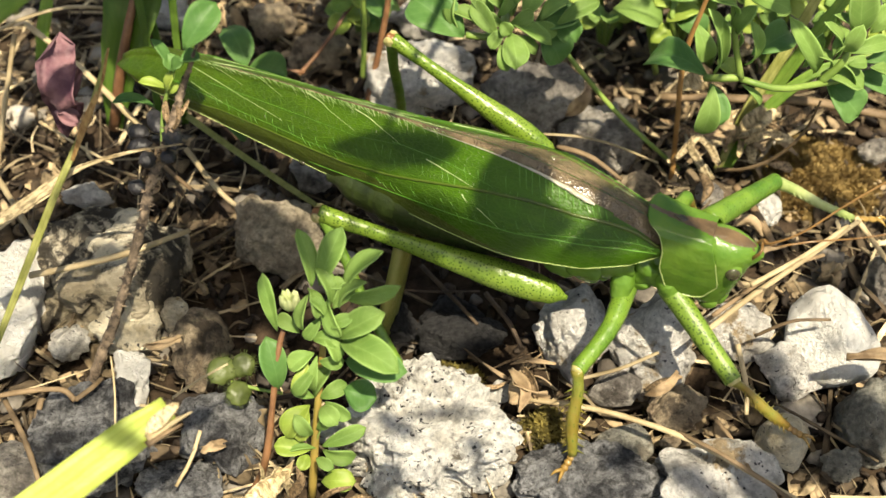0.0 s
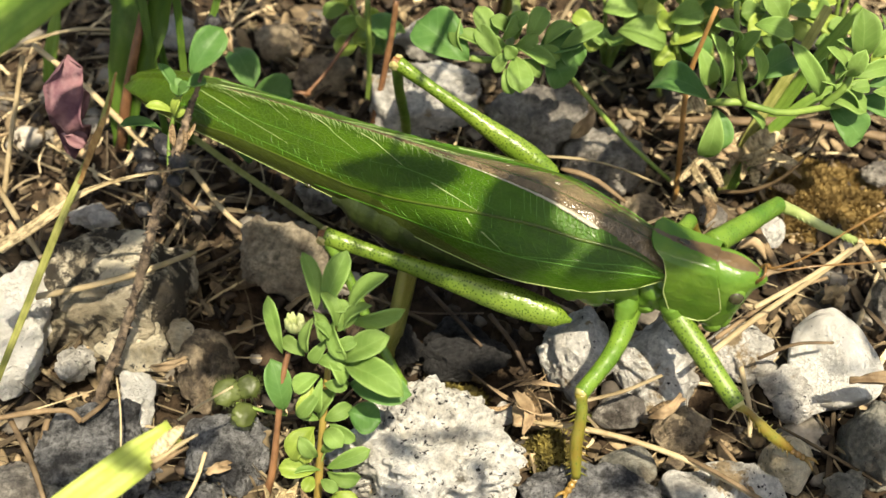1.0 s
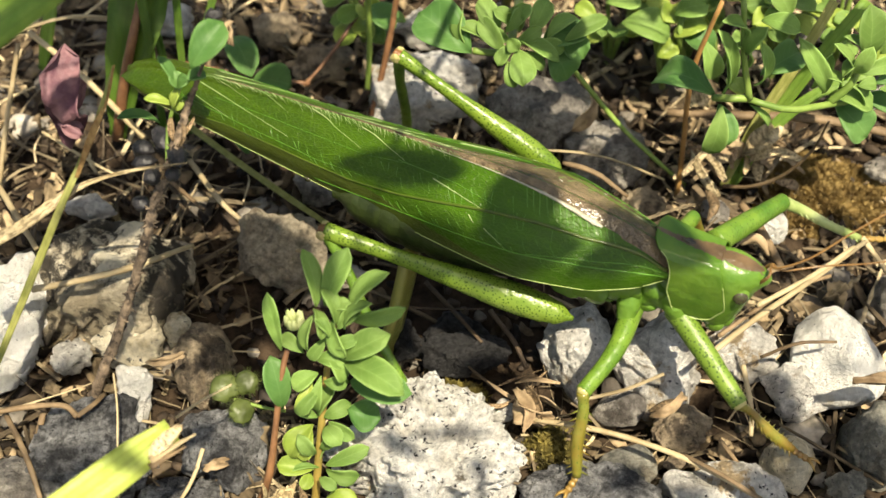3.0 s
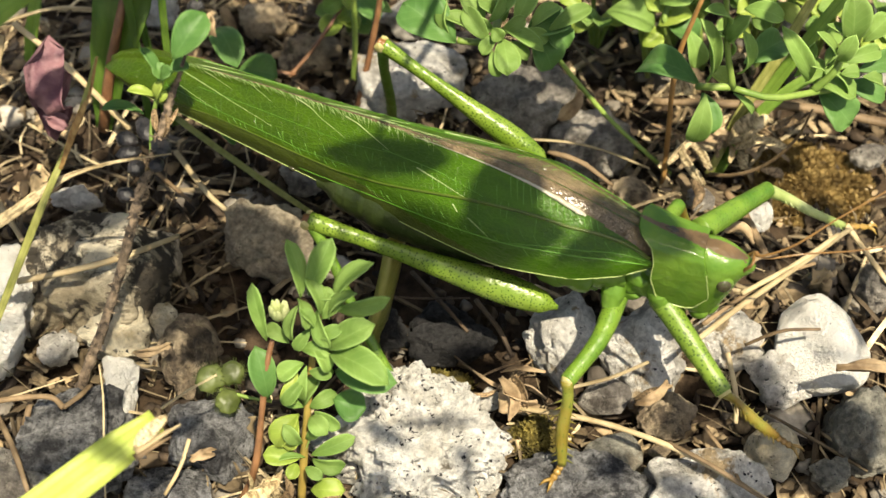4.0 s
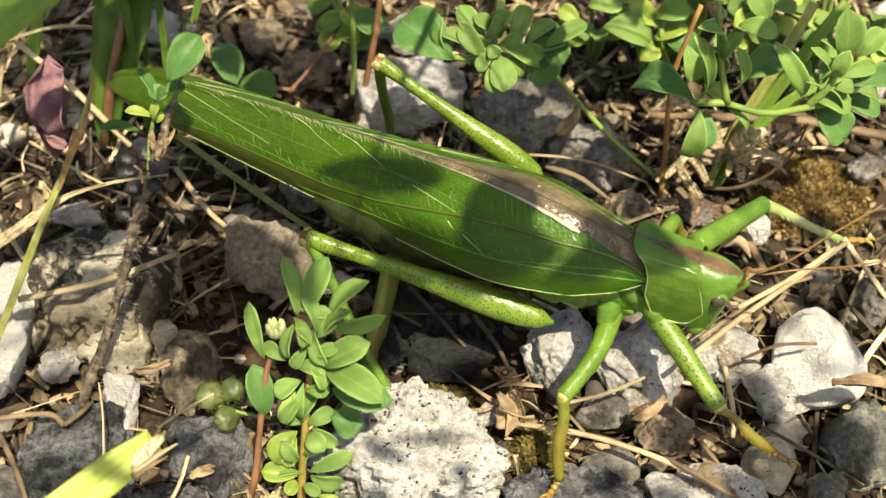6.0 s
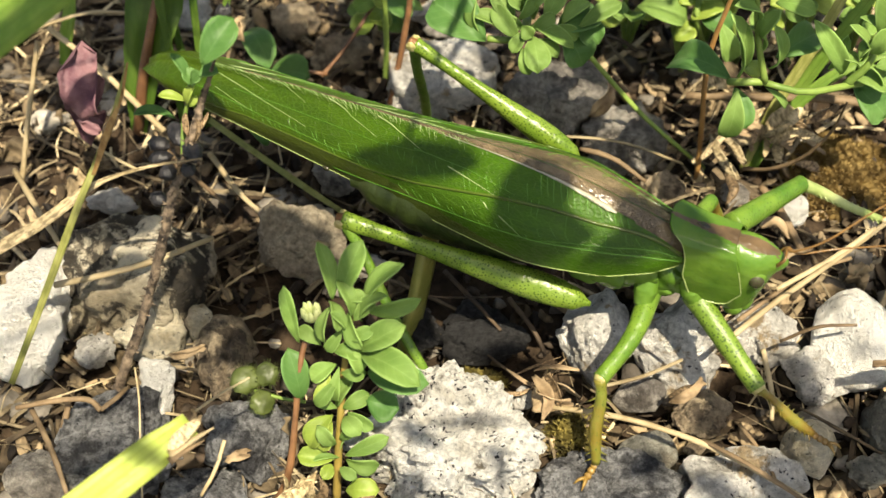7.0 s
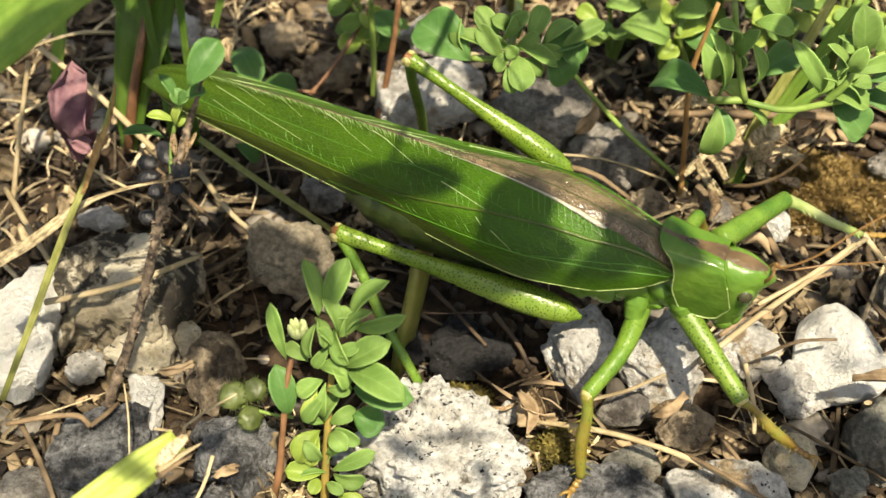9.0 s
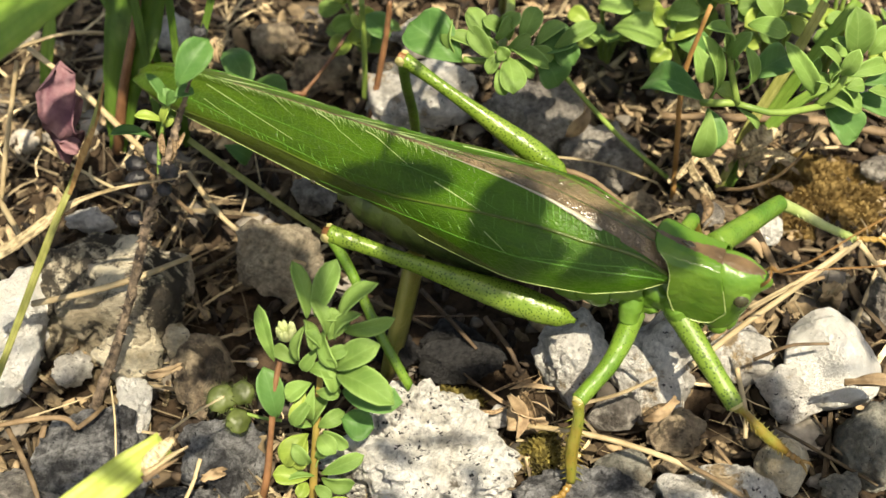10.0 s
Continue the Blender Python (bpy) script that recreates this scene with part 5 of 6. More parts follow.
def straw_patch(label, c, spread, count, seed, fine=1.0):
    """Loose flat straw strips heaped on one spot, each a thing of its own."""
    rng = random.Random(seed)
    for k in range(count):
        a = rng.uniform(0, 3.14)
        at = Vector(c) + Vector((rng.gauss(0, spread), rng.gauss(0, spread), rng.uniform(-0.6, 1.2)))
        d = Vector((math.cos(a), math.sin(a), rng.uniform(-0.2, 0.3))) * rng.uniform(1.0, 2.6)
        mid = at + Vector((rng.uniform(-0.4, 0.4), rng.uniform(-0.4, 0.4), rng.uniform(0, 0.5)))
        blade(label, [at - d, mid, at + d], fine * rng.uniform(0.35, 1.1), rng.choice((M_STRAW, M_STRAW, M_DRYLEAF, M_STRAWBROWN) if fine == 1.0 else (M_STRAWBROWN, M_DRYLEAF, M_STRAW)), rng.uniform(-50, 50), name="straw_strip", group="straw strips", ends=(0.5, 1.0, 0.8, 0.2), fold=rng.uniform(0.1, 0.7))


straw_patch("pale dry straw strip on a sunlit heap", (27.7, 13.7, 1.5), 1.5, 26, 3)
straw_patch("tan straw strip among crumbled litter", (22.7, 12.7, 1.5), 1.2, 14, 5)
straw_patch("tan straw strip beside the boulder", (6.4, -11.2, 1.0), 1.0, 7, 7, 0.5)


# ---- litter, gravel, moss ----
def litter():
    rng = random.Random(31)
    bm = bmesh.new()
    for k in range(2300):
        x, y = rng.uniform(-55, 55), rng.uniform(-32, 52)
        if -17 < x < 8 and -11 < y < 3 and rng.random() < 0.85:
            continue
        z = ground_height(x, y) + rng.uniform(0.2, 2.6)
        a = rng.uniform(0, math.pi)
        ln = rng.uniform(1.0, 3.4) ** 2
        d = Vector((math.cos(a), math.sin(a), rng.uniform(-0.25, 0.25))) * ln / 2
        c = Vector((x, y, z))
        b = Vector((rng.uniform(-0.5, 0.5), rng.uniform(-0.5, 0.5), rng.uniform(0, 0.4)))
        r = 0.03 + 0.24 * rng.random() ** 2
        tube(bm, [c - d, c + b, c + d], (r, r, r * 0.6), n=5, sides=5, flat=rng.uniform(0.2, 1.0), rough=0.5, seed=k)
    ob = link_mesh("dry_litter", bm, island_material("litter_straw", (0.032, 0.020, 0.011), (0.66, 0.53, 0.32)), smooth=False)
    tagged(ob, "broken dry straw and stalk bits between the stones", "plant litter", kind="stuff")
    bm = bmesh.new()
    for k in range(480):
        x, y = rng.uniform(-50, 50), rng.uniform(-30, 50)
        z = ground_height(x, y) + rng.uniform(0.3, 1.8)
        bits = leaf_mesh((x, y, z), (x + rng.uniform(-2, 2), y + rng.uniform(-2, 2), z + rng.uniform(-0.3, 0.6)), rng.uniform(0.4, 2.4), rng.uniform(-70, 70), 0.7, 0.25, rng.uniform(0.3, 0.7), 0.08, 0, 0.7, k)
        me = bpy.data.meshes.new("bit")
        bits.to_mesh(me)
        bits.free()
        bm.from_mesh(me)
        bpy.data.meshes.remove(me)
    ob = link_mesh("leaf_crumbs", bm, island_material("litter_leaf", (0.018, 0.011, 0.006), (0.50, 0.38, 0.22)))
    tagged(ob, "crumbled brown leaf bits on the soil", "plant litter", kind="stuff")
    base = bmesh.new()
    bmesh.ops.create_icosphere(base, subdivisions=2, radius=1.0)
    bm_v, bm_f = [], []
    base.verts.ensure_lookup_table()
    idx = [[v.index for v in f.verts] for f in base.faces]
    shape = [v.co.copy() for v in base.verts]
    base.free()
    for k in range(300):
        x, y = rng.uniform(-60, 60), rng.uniform(-35, 55)
        s = rng.uniform(0.35, 1.5) ** 1.3
        z = ground_height(x, y) + s * 0.3
        off = Vector((k * 1.7, k * 0.3, 0))
        q = Matrix.Rotation(rng.uniform(0, 6.28), 3, "Z")
        fl = rng.uniform(0.5, 0.9)
        start = len(bm_v)
        for c in shape:
            p = q @ (c * (1 + 0.6 * noise.noise(c * 1.3 + off)))
            bm_v.append((Vector((p.x * s * 1.2, p.y * s, p.z * s * fl)) + Vector((x, y, z))) * MM)
        bm_f += [[start + i for i in f] for f in idx]
    me = bpy.data.meshes.new("gravel")
    me.from_pydata(bm_v, [], bm_f)
    me.materials.append(island_material("gravel", (0.06, 0.05, 0.04), (0.50, 0.45, 0.37)))
    me.shade_smooth()
    ob = tagged(new("gravel", me), "small grey and white gravel grains in the soil", "gravel", kind="stuff")


def gravel_around():
    """Unseen pale gravel beyond the near stones, added to bounce light onto them."""
    rng = random.Random(77)
    base = bmesh.new()
    bmesh.ops.create_icosphere(base, subdivisions=2, radius=1.0)
    shape = [v.co.copy() for v in base.verts]
    idx = [[v.index for v in f.verts] for f in base.faces]
    base.free()
    vs, fs = [], []
    made = 0
    while made < 2400:
        a, rr = rng.uniform(0, 6.2832), math.sqrt(rng.uniform(0.02, 1.0)) * 280
        x, y = math.cos(a) * rr, math.sin(a) * rr + 5
        if abs(x) < 46 and -32 < y < 50:
            continue
        made += 1
        s = rng.uniform(2.2, 7.0)
        off = Vector((made * 1.3, made * 0.7, 2.0))
        q = Matrix.Rotation(rng.uniform(0, 6.28), 3, "Z")
        z = ground_height(x, y) + s * 0.25
        start = len(vs)
        for c in shape:
            p = q @ (c * (1 + 0.4 * noise.noise(c * 1.2 + off)))
            vs.append(Vector((x + p.x * s * 1.2, y + p.y * s, z + p.z * s * 0.7)) * MM)
        fs += [[start + i for i in f] for f in idx]
    me = bpy.data.meshes.new("gravel")
    me.from_pydata(vs, [], fs)
    me.materials.append(island_material("gravel_pale", (0.20, 0.19, 0.17), (0.80, 0.76, 0.67)))
    me.shade_smooth()
    tagged(new("gravel", me), "unseen pale gravel added around to bounce light", "gravel", kind="stuff")


def island_material(name, c1, c2):
    m, nt, bs = shade(name, 0.8, spec=0.3)
    g = nt.nodes.new("ShaderNodeNewGeometry")
    v = coords(nt, False)
    col = ramp(nt, g.outputs["Random Per Island"], [(0.0, c1), (0.75, tuple(a * 0.65 + b * 0.35 for a, b in zip(c1, c2))), (1.0, c2)])
    col = mix(nt, ramp(nt, noise_tex(nt, v, 900, 4), [(0.4, (0, 0, 0)), (0.75, (0.8, 0.8, 0.8))]), col, tuple(a * 0.6 for a in c1))
    nt.links.new(col, bs.inputs["Base Color"])
    bump(nt, bs, noise_tex(nt, v, 1400, 5), 0.6, 0.0003)
    return m


litter()
gravel_around()


def husks():
    """Small dry chips, husks and crumbs of soil between the stones."""
    rng = random.Random(91)
    base = bmesh.new()
    bmesh.ops.create_icosphere(base, subdivisions=2, radius=1.0)
    shape = [v.co.copy() for v in base.verts]
    idx = [[v.index for v in f.verts] for f in base.faces]
    base.free()
    for name, label, count, low, high, thin, big in (("husks", "dry brown husks and bark chips on the soil", 2600, (0.022, 0.014, 0.008), (0.42, 0.31, 0.18), 0.16, 1.0),
                                                     ("soil_crumbs", "dark crumbs of soil and rotten litter", 2200, (0.010, 0.007, 0.005), (0.085, 0.058, 0.036), 0.7, 0.55)):
        vs, fs = [], []
        for k in range(count):
            x, y = rng.uniform(-52, 52), rng.uniform(-30, 50)
            if name == "husks" and -17 < x < 8 and -11 < y < 3:
                continue
            s = rng.uniform(0.25, 1.0) * big
            m = Euler((rng.gauss(0, 0.5), rng.gauss(0, 0.5), rng.uniform(0, 6.28))).to_matrix()
            curl, off = rng.uniform(-0.5, 0.8), Vector((k * 1.7, k * 0.3, 5.0))
            at = Vector((x, y, ground_height(x, y) + rng.uniform(0.0, 1.4)))
            start = len(vs)
            for c in shape:
                p = c * (1 + 0.55 * noise.noise(c * 1.4 + off))
                p = Vector((p.x * s * 1.9, p.y * s * 0.8, p.z * s * thin + curl * s * p.x * p.x * 0.5))
                vs.append((m @ p + at) * MM)
            fs += [[start + i for i in f] for f in idx]
        me = bpy.data.meshes.new(name)
        me.from_pydata(vs, [], fs)
        me.materials.append(island_material(name, low, high))
        me.shade_smooth()
        tagged(new(name, me), label, "plant litter", kind="stuff")


husks()


def moss(c, rx, ry, count, seed, label, mat):
    rng = random.Random(seed)
    bm = bmesh.new()
    for k in range(count):
        a, rr = rng.uniform(0, 6.28), math.sqrt(rng.random())
        x, y = c[0] + math.cos(a) * rr * rx, c[1] + math.sin(a) * rr * ry
        h = 2.2 * (1 - rr * rr) + 0.5 * noise.noise(Vector((x * 0.8, y * 0.8, 0)))
        z = ground_height(x, y) + h + 0.3
        for _ in range(5):
            d = Vector((rng.gauss(0, 0.6), rng.gauss(0, 0.6), rng.uniform(0.3, 1))).normalized() * rng.uniform(0.35, 0.8)
            s = d.cross(Vector((rng.random(), rng.random(), 0.2))).normalized() * 0.13
            p = Vector((x, y, z))
            q = [bm.verts.new(p), bm.verts.new(p + d * 0.5 + s), bm.verts.new(p + d), bm.verts.new(p + d * 0.5 - s)]
            bm.faces.new(q)
    ob = link_mesh("moss", bm, mat, smooth=False)
    tagged(ob, label, "moss", kind="stuff")


moss((34.3, 12.3, 0.0), 6.5, 5.0, 2600, 1, "golden brown moss cushion on the soil", M_MOSS)
moss((8.2, -14.9, 0.0), 2.2, 2.4, 420, 2, "small dark olive moss tuft between stones", M_OLIVEMOSS)
moss((0.3, -9.4, 0.0), 3.0, 1.2, 350, 3, "small golden moss tuft at the boulder", M_OLIVEMOSS)
moss((18.3, -11.8, 0.0), 2.0, 1.0, 200, 4, "thin olive moss between pebbles", M_OLIVEMOSS)


# ---- the bush-cricket ----
def cricket_material(name, c1, c2, dots=0.0, dot_scale=3200, rough=0.32, passing=0.12, ridges=False):
    """Glossy cuticle, with dark dots where dots is above 0."""
    m, nt, bs = shade(name, rough, spec=0.5)
    v = coords(nt, False)
    col = ramp(nt, noise_tex(nt, v, 350, 4), [(0.3, c1), (0.7, c2)])
    if dots:
        vo = nt.nodes.new("ShaderNodeTexVoronoi")
        vo.inputs["Scale"].default_value = dot_scale
        nt.links.new(v, vo.inputs["Vector"])
        col = mix(nt, ramp(nt, vo.outputs["Distance"], [(dots, (1, 1, 1)), (dots + 0.08, (0, 0, 0))]), col, (0.055, 0.10, 0.012))
    nt.links.new(col, bs.inputs["Base Color"])
    bump(nt, bs, noise_tex(nt, v, 1300 if ridges else 1500, 5 if ridges else 4), 0.8 if ridges else 0.6, 0.0004 if ridges else 0.0002)
    tr = nt.nodes.new("ShaderNodeBsdfTranslucent")
    ms = nt.nodes.new("ShaderNodeMixShader")
    ms.inputs[0].default_value = passing
    nt.links.new(col, tr.inputs["Color"])
    nt.links.new(bs.outputs[0], ms.inputs[1])
    nt.links.new(tr.outputs[0], ms.inputs[2])
    nt.links.new(ms.outputs[0], nt.nodes["Material Output"].inputs["Surface"])
    return m


M_BODY = cricket_material("green_cuticle", (0.075, 0.175, 0.018), (0.15, 0.27, 0.04), passing=0.3, rough=0.24)
# belly green lowered to near black: the wings' shade is in the colour
M_SHADEDBELLY = cricket_material("belly", (0.013, 0.022, 0.004), (0.030, 0.046, 0.008), rough=0.45, passing=0.2)
M_PRONOTUM = cricket_material("pronotum_green", (0.062, 0.155, 0.015), (0.125, 0.23, 0.028), rough=0.17, passing=0.35)
M_LEG = cricket_material("speckled_leg", (0.095, 0.175, 0.018), (0.175, 0.26, 0.035), 0.30, 4600, passing=0.25, rough=0.27)
M_LEGPLAIN = cricket_material("green_leg", (0.055, 0.14, 0.014), (0.165, 0.27, 0.035), 0.20, 4200, passing=0.25, rough=0.36)
M_FORELEG = cricket_material("dotted_fore_leg", (0.095, 0.18, 0.018), (0.17, 0.26, 0.035), 0.30, 3800, passing=0.25, rough=0.42)
M_SHIN = cricket_material("yellow_shin", (0.20, 0.105, 0.018), (0.15, 0.19, 0.03), 0.14, 3200, passing=0.2, rough=0.28)
M_PALESHIN = cricket_material("pale_shin", (0.22, 0.30, 0.08), (0.46, 0.50, 0.24), passing=0.25)
M_FOOT = cricket_material("amber_foot", (0.17, 0.09, 0.018), (0.29, 0.19, 0.05))

def brown_material():
    """Glossy brown back field, finely netted so that it sparkles."""
    m, nt, bs = shade("brown_back", 0.2, spec=0.6)
    v = coords(nt, False)
    col = ramp(nt, noise_tex(nt, v, 500, 4), [(0.35, (0.055, 0.038, 0.020)), (0.7, (0.22, 0.16, 0.09))])
    mp = nt.nodes.new("ShaderNodeMapping")
    mp.inputs["Scale"].default_value = (0.45, 0.9, 0.9)
    nt.links.new(v, mp.inputs["Vector"])
    vo = nt.nodes.new("ShaderNodeTexVoronoi")
    vo.feature = "DISTANCE_TO_EDGE"
    vo.inputs["Scale"].default_value = 8200
    nt.links.new(mp.outputs[0], vo.inputs["Vector"])
    net = ramp(nt, vo.outputs["Distance"], [(0.0, (1, 1, 1)), (0.14, (0, 0, 0))])
    col = mix(nt, mix(nt, 0.90, net, (0, 0, 0)), col, (0.40, 0.33, 0.22))
    nt.links.new(col, bs.inputs["Base Color"])
    both = mix(nt, 0.4, net, noise_tex(nt, v, 2600, 3))
    bump(nt, bs, both, 1.0, 0.00018)
    return m


M_BROWN = brown_material()
M_RIM = cricket_material("pale_rim", (0.26, 0.36, 0.10), (0.40, 0.48, 0.18))
M_STRIPE = cricket_material("brown_stripe", (0.060, 0.038, 0.018), (0.15, 0.095, 0.045), rough=0.3)
M_KNEE = cricket_material("knee_cap", (0.26, 0.24, 0.07), (0.44, 0.38, 0.17))
M_KNEEDARK = cricket_material("knee_joint", (0.10, 0.035, 0.012), (0.22, 0.10, 0.03))
M_EYE = cricket_material("compound_eye", (0.020, 0.018, 0.010), (0.055, 0.048, 0.028), 0.2, 9000, rough=0.25)
M_FEELER = cricket_material("antenna", (0.12, 0.06, 0.018), (0.24, 0.13, 0.04))
M_OVI = cricket_material("ovipositor", (0.14, 0.15, 0.03), (0.24, 0.22, 0.06))


def tegmen_material(name, c1, c2, net_col, glow, passing):
    """Leathery wing skin: fine net of veinlets, long streaks and a satin gloss."""
    m, nt, bs = shade(name, 0.37, spec=0.34)
    v = coords(nt, False)
    col = ramp(nt, noise_tex(nt, v, 160, 5), [(0.3, c1), (0.7, c2)])
    sep = nt.nodes.new("ShaderNodeSeparateXYZ")
    nt.links.new(v, sep.inputs[0])
    way = nt.nodes.new("ShaderNodeMapRange")
    way.inputs["From Min"].default_value = -0.042
    way.inputs["From Max"].default_value = -0.006
    nt.links.new(sep.outputs[0], way.inputs["Value"])
    col = mix(nt, ramp(nt, way.outputs[0], [(0.0, (0.75, 0.75, 0.75)), (1.0, (0, 0, 0))]), col, (0.048, 0.070, 0.002))
    streak = noise_tex(nt, v, 420, 5, 0.7, (0.18, 1, 1))
    col = mix(nt, ramp(nt, streak, [(0.40, (0.5, 0.5, 0.5)), (0.58, (0, 0, 0))]), col, tuple(c * 0.55 for c in c1))
    mp = nt.nodes.new("ShaderNodeMapping")
    mp.inputs["Scale"].default_value = (0.5, 1, 1)
    nt.links.new(v, mp.inputs["Vector"])
    nets = []
    for scale, width in ((1500, 0.05), (3900, 0.10)):
        vo = nt.nodes.new("ShaderNodeTexVoronoi")
        vo.feature = "DISTANCE_TO_EDGE"
        vo.inputs["Scale"].default_value = scale
        nt.links.new(mp.outputs[0], vo.inputs["Vector"])
        nets.append(ramp(nt, vo.outputs["Distance"], [(0.0, (1, 1, 1)), (width, (0, 0, 0))]))
    col = mix(nt, mix(nt, 0.72, nets[0], (0, 0, 0)), col, net_col)
    col = mix(nt, mix(nt, 0.78, nets[1], (0, 0, 0)), col, net_col)
    nt.links.new(col, bs.inputs["Base Color"])
    bump(nt, bs, mix(nt, 0.45, mix(nt, 0.5, nets[0], nets[1]), mix(nt, 0.5, streak, noise_tex(nt, v, 900, 4, 0.7, (0.5, 1, 1)))), 0.8, 0.00010)
    tr = nt.nodes.new("ShaderNodeBsdfTranslucent")
    ms = nt.nodes.new("ShaderNodeMixShader")
    ms.inputs[0].default_value = passing
    nt.links.new(mix(nt, 0.6, col, glow), tr.inputs["Color"])
    nt.links.new(bs.outputs[0], ms.inputs[1])
    nt.links.new(tr.outputs[0], ms.inputs[2])
    nt.links.new(ms.outputs[0], nt.nodes["Material Output"].inputs["Surface"])
    return m


M_TEGMEN = tegmen_material("tegmen", (0.022, 0.070, 0.0015), (0.046, 0.125, 0.003), (0.072, 0.16, 0.008), (0.05, 0.26, 0.004), 0.25)
M_TEGMENLOW = tegmen_material("tegmen_margin", (0.038, 0.056, 0.008), (0.060, 0.082, 0.014), (0.08, 0.11, 0.02), (0.08, 0.13, 0.01), 0.2)
M_VEIN = cricket_material("wing_vein", (0.038, 0.066, 0.005), (0.066, 0.098, 0.012), rough=0.3)
M_VEINPALE = cricket_material("pale_wing_vein", (0.14, 0.26, 0.06), (0.34, 0.42, 0.20), rough=0.32)
M_VEINGREEN = cricket_material("green_wing_vein", (0.05, 0.17, 0.010), (0.09, 0.24, 0.025), rough=0.42)
M_SILVER = cricket_material("silvery_vein", (0.18, 0.17, 0.11), (0.38, 0.36, 0.28), rough=0.28, passing=0.05, ridges=True)


# Stations of the folded fore wing, from its tip to the shoulder: x, ridge y, ridge height, edge y, edge height.
WING = [(-46.5, -0.4, 11.3, -0.7, 10.9), (-45.6, -0.3, 12.1, -1.4, 10.5), (-43.6, -0.1, 13.0, -2.0, 10.3), (-39.0, 0.1, 14.0, -2.4, 10.6), (-30.0, -0.2, 16.0, -3.1, 11.2), (-20.0, -0.5, 18.0, -3.9, 12.0), (-8.0, -0.6, 19.7, -5.2, 13.75), (-2.0, -0.3, 18.9, -4.0, 14.4), (1.0, 0.2, 17.7, -2.2, 14.7), (3.2, 0.6, 16.2, -0.2, 15.0)]


def wing_station(u):
    x = -46.5 + 49.7 * u
    xs = [w[0] for w in WING]
    k = 0
    while k < len(xs) - 2 and x > xs[k + 1]:
        k += 1
    f = (x - xs[k]) / (xs[k + 1] - xs[k])
    a, b, c, d = [np.array(WING[min(max(k + j, 0), len(WING) - 1)]) for j in (-1, 0, 1, 2)]
    q = 0.5 * (2 * b + (c - a) * f + (2 * a - 5 * b + 4 * c - d) * f * f + (3 * b - a - 3 * c + d) * f ** 3)
    return x, q[1], q[2], q[3], q[4]


def wing_point(u, v, side):
    """u: tip to shoulder; v: ridge (0) to lower edge (1). side: -1 right, 1 left."""
    x, ry, ridge, ey, ez = wing_station(u)
    ey -= ry
    flat = 0.35 + 1.5 * max(0.0, u - 0.35)
    if v < 0.18:
        y = -flat * v / 0.18
        z = ridge - 0.5 * (v / 0.18) ** 2
    else:
        w = (v - 0.18) / 0.82
        bulge = math.sin(math.pi * w) * (0.9 + 0.6 * u) * min(1.0, 0.12 + 4.5 * (1 - u))
        y = -flat + (ey + flat) * w - bulge * 0.9
        z = ridge - 0.5 + (ez - ridge + 0.5) * (w * 0.92 + 0.08 * w * w) + bulge * 0.15
    return Vector((x, ry + (-y * side if side > 0 else y), z + (0.12 if side < 0 else 0.0)))


def wing_mesh(side, thick=0.14):
    bm = bmesh.new()
    nu, nv = 150, 60
    a = [[bm.verts.new(wing_point(i / nu, j / nv, side)) for j in range(nv + 1)] for i in range(nu + 1)]
    b = [[bm.verts.new(wing_point(i / nu, j / nv, side) - Vector((0, side * thick * 0.9, thick * 0.5))) for j in range(nv + 1)] for i in range(nu + 1)]
    for i in range(nu):
        for j in range(nv):
            f = bm.faces.new((a[i][j], a[i + 1][j], a[i + 1][j + 1], a[i][j + 1]))
            u, v = i / nu, j / nv
            edge = 0.045 + 0.255 * max(0.0, u - 0.5) if side < 0 else 0.06 + 1.3 * max(0.0, u - 0.55)
            low = 0.67 + 0.10 * max(0.0, 0.2 - u) * 5 + 1.1 * max(0.0, u - 0.52)
            f.material_index = 1 if u > 0.2 and v < edge else (2 if v > low else 0)
            bm.faces.new((b[i][j], b[i][j + 1], b[i + 1][j + 1], b[i + 1][j]))
        bm.faces.new((a[i][0], b[i][0], b[i + 1][0], a[i + 1][0]))
        bm.faces.new((a[i][nv], a[i + 1][nv], b[i + 1][nv], b[i][nv]))
    for j in range(nv):
        bm.faces.new((a[0][j], a[0][j + 1], b[0][j + 1], b[0][j]))
        bm.faces.new((a[nu][j], b[nu][j], b[nu][j + 1], a[nu][j + 1]))
    return bm


def vein(bm, path, r0, r1, side, n=26):
    fine = []
    for (ua, va), (ub, vb) in zip(path, path[1:]):
        k = max(2, int(abs(ub - ua) * 60))
        fine += [(ua + (ub - ua) * i / k, va + (vb - va) * i / k) for i in range(k)]
    pts = [wing_point(u, v, side) + Vector((0, 0.01 * side, 0.01)) for u, v in fine + [path[-1]]]
    tube(bm, pts, (r0, r1), n=max(n, len(pts)), sides=5)


def vein_path(u0, v0, u1, v1, sag, n=9):
    return [(u0 + (u1 - u0) * i / n, v0 + (v1 - v0) * i / n + sag * math.sin(math.pi * i / n)) for i in range(n + 1)]


CRICKET = pose(13.50 * MM, -8.00 * MM, 0, 0, 0, -29.5)
cricket = new("bush_cricket")
cricket.empty_display_size = 0.005
cricket.matrix_world = CRICKET
tagged(cricket, "large bright green bush-cricket standing over gravel with folded wings", "bush-cricket")


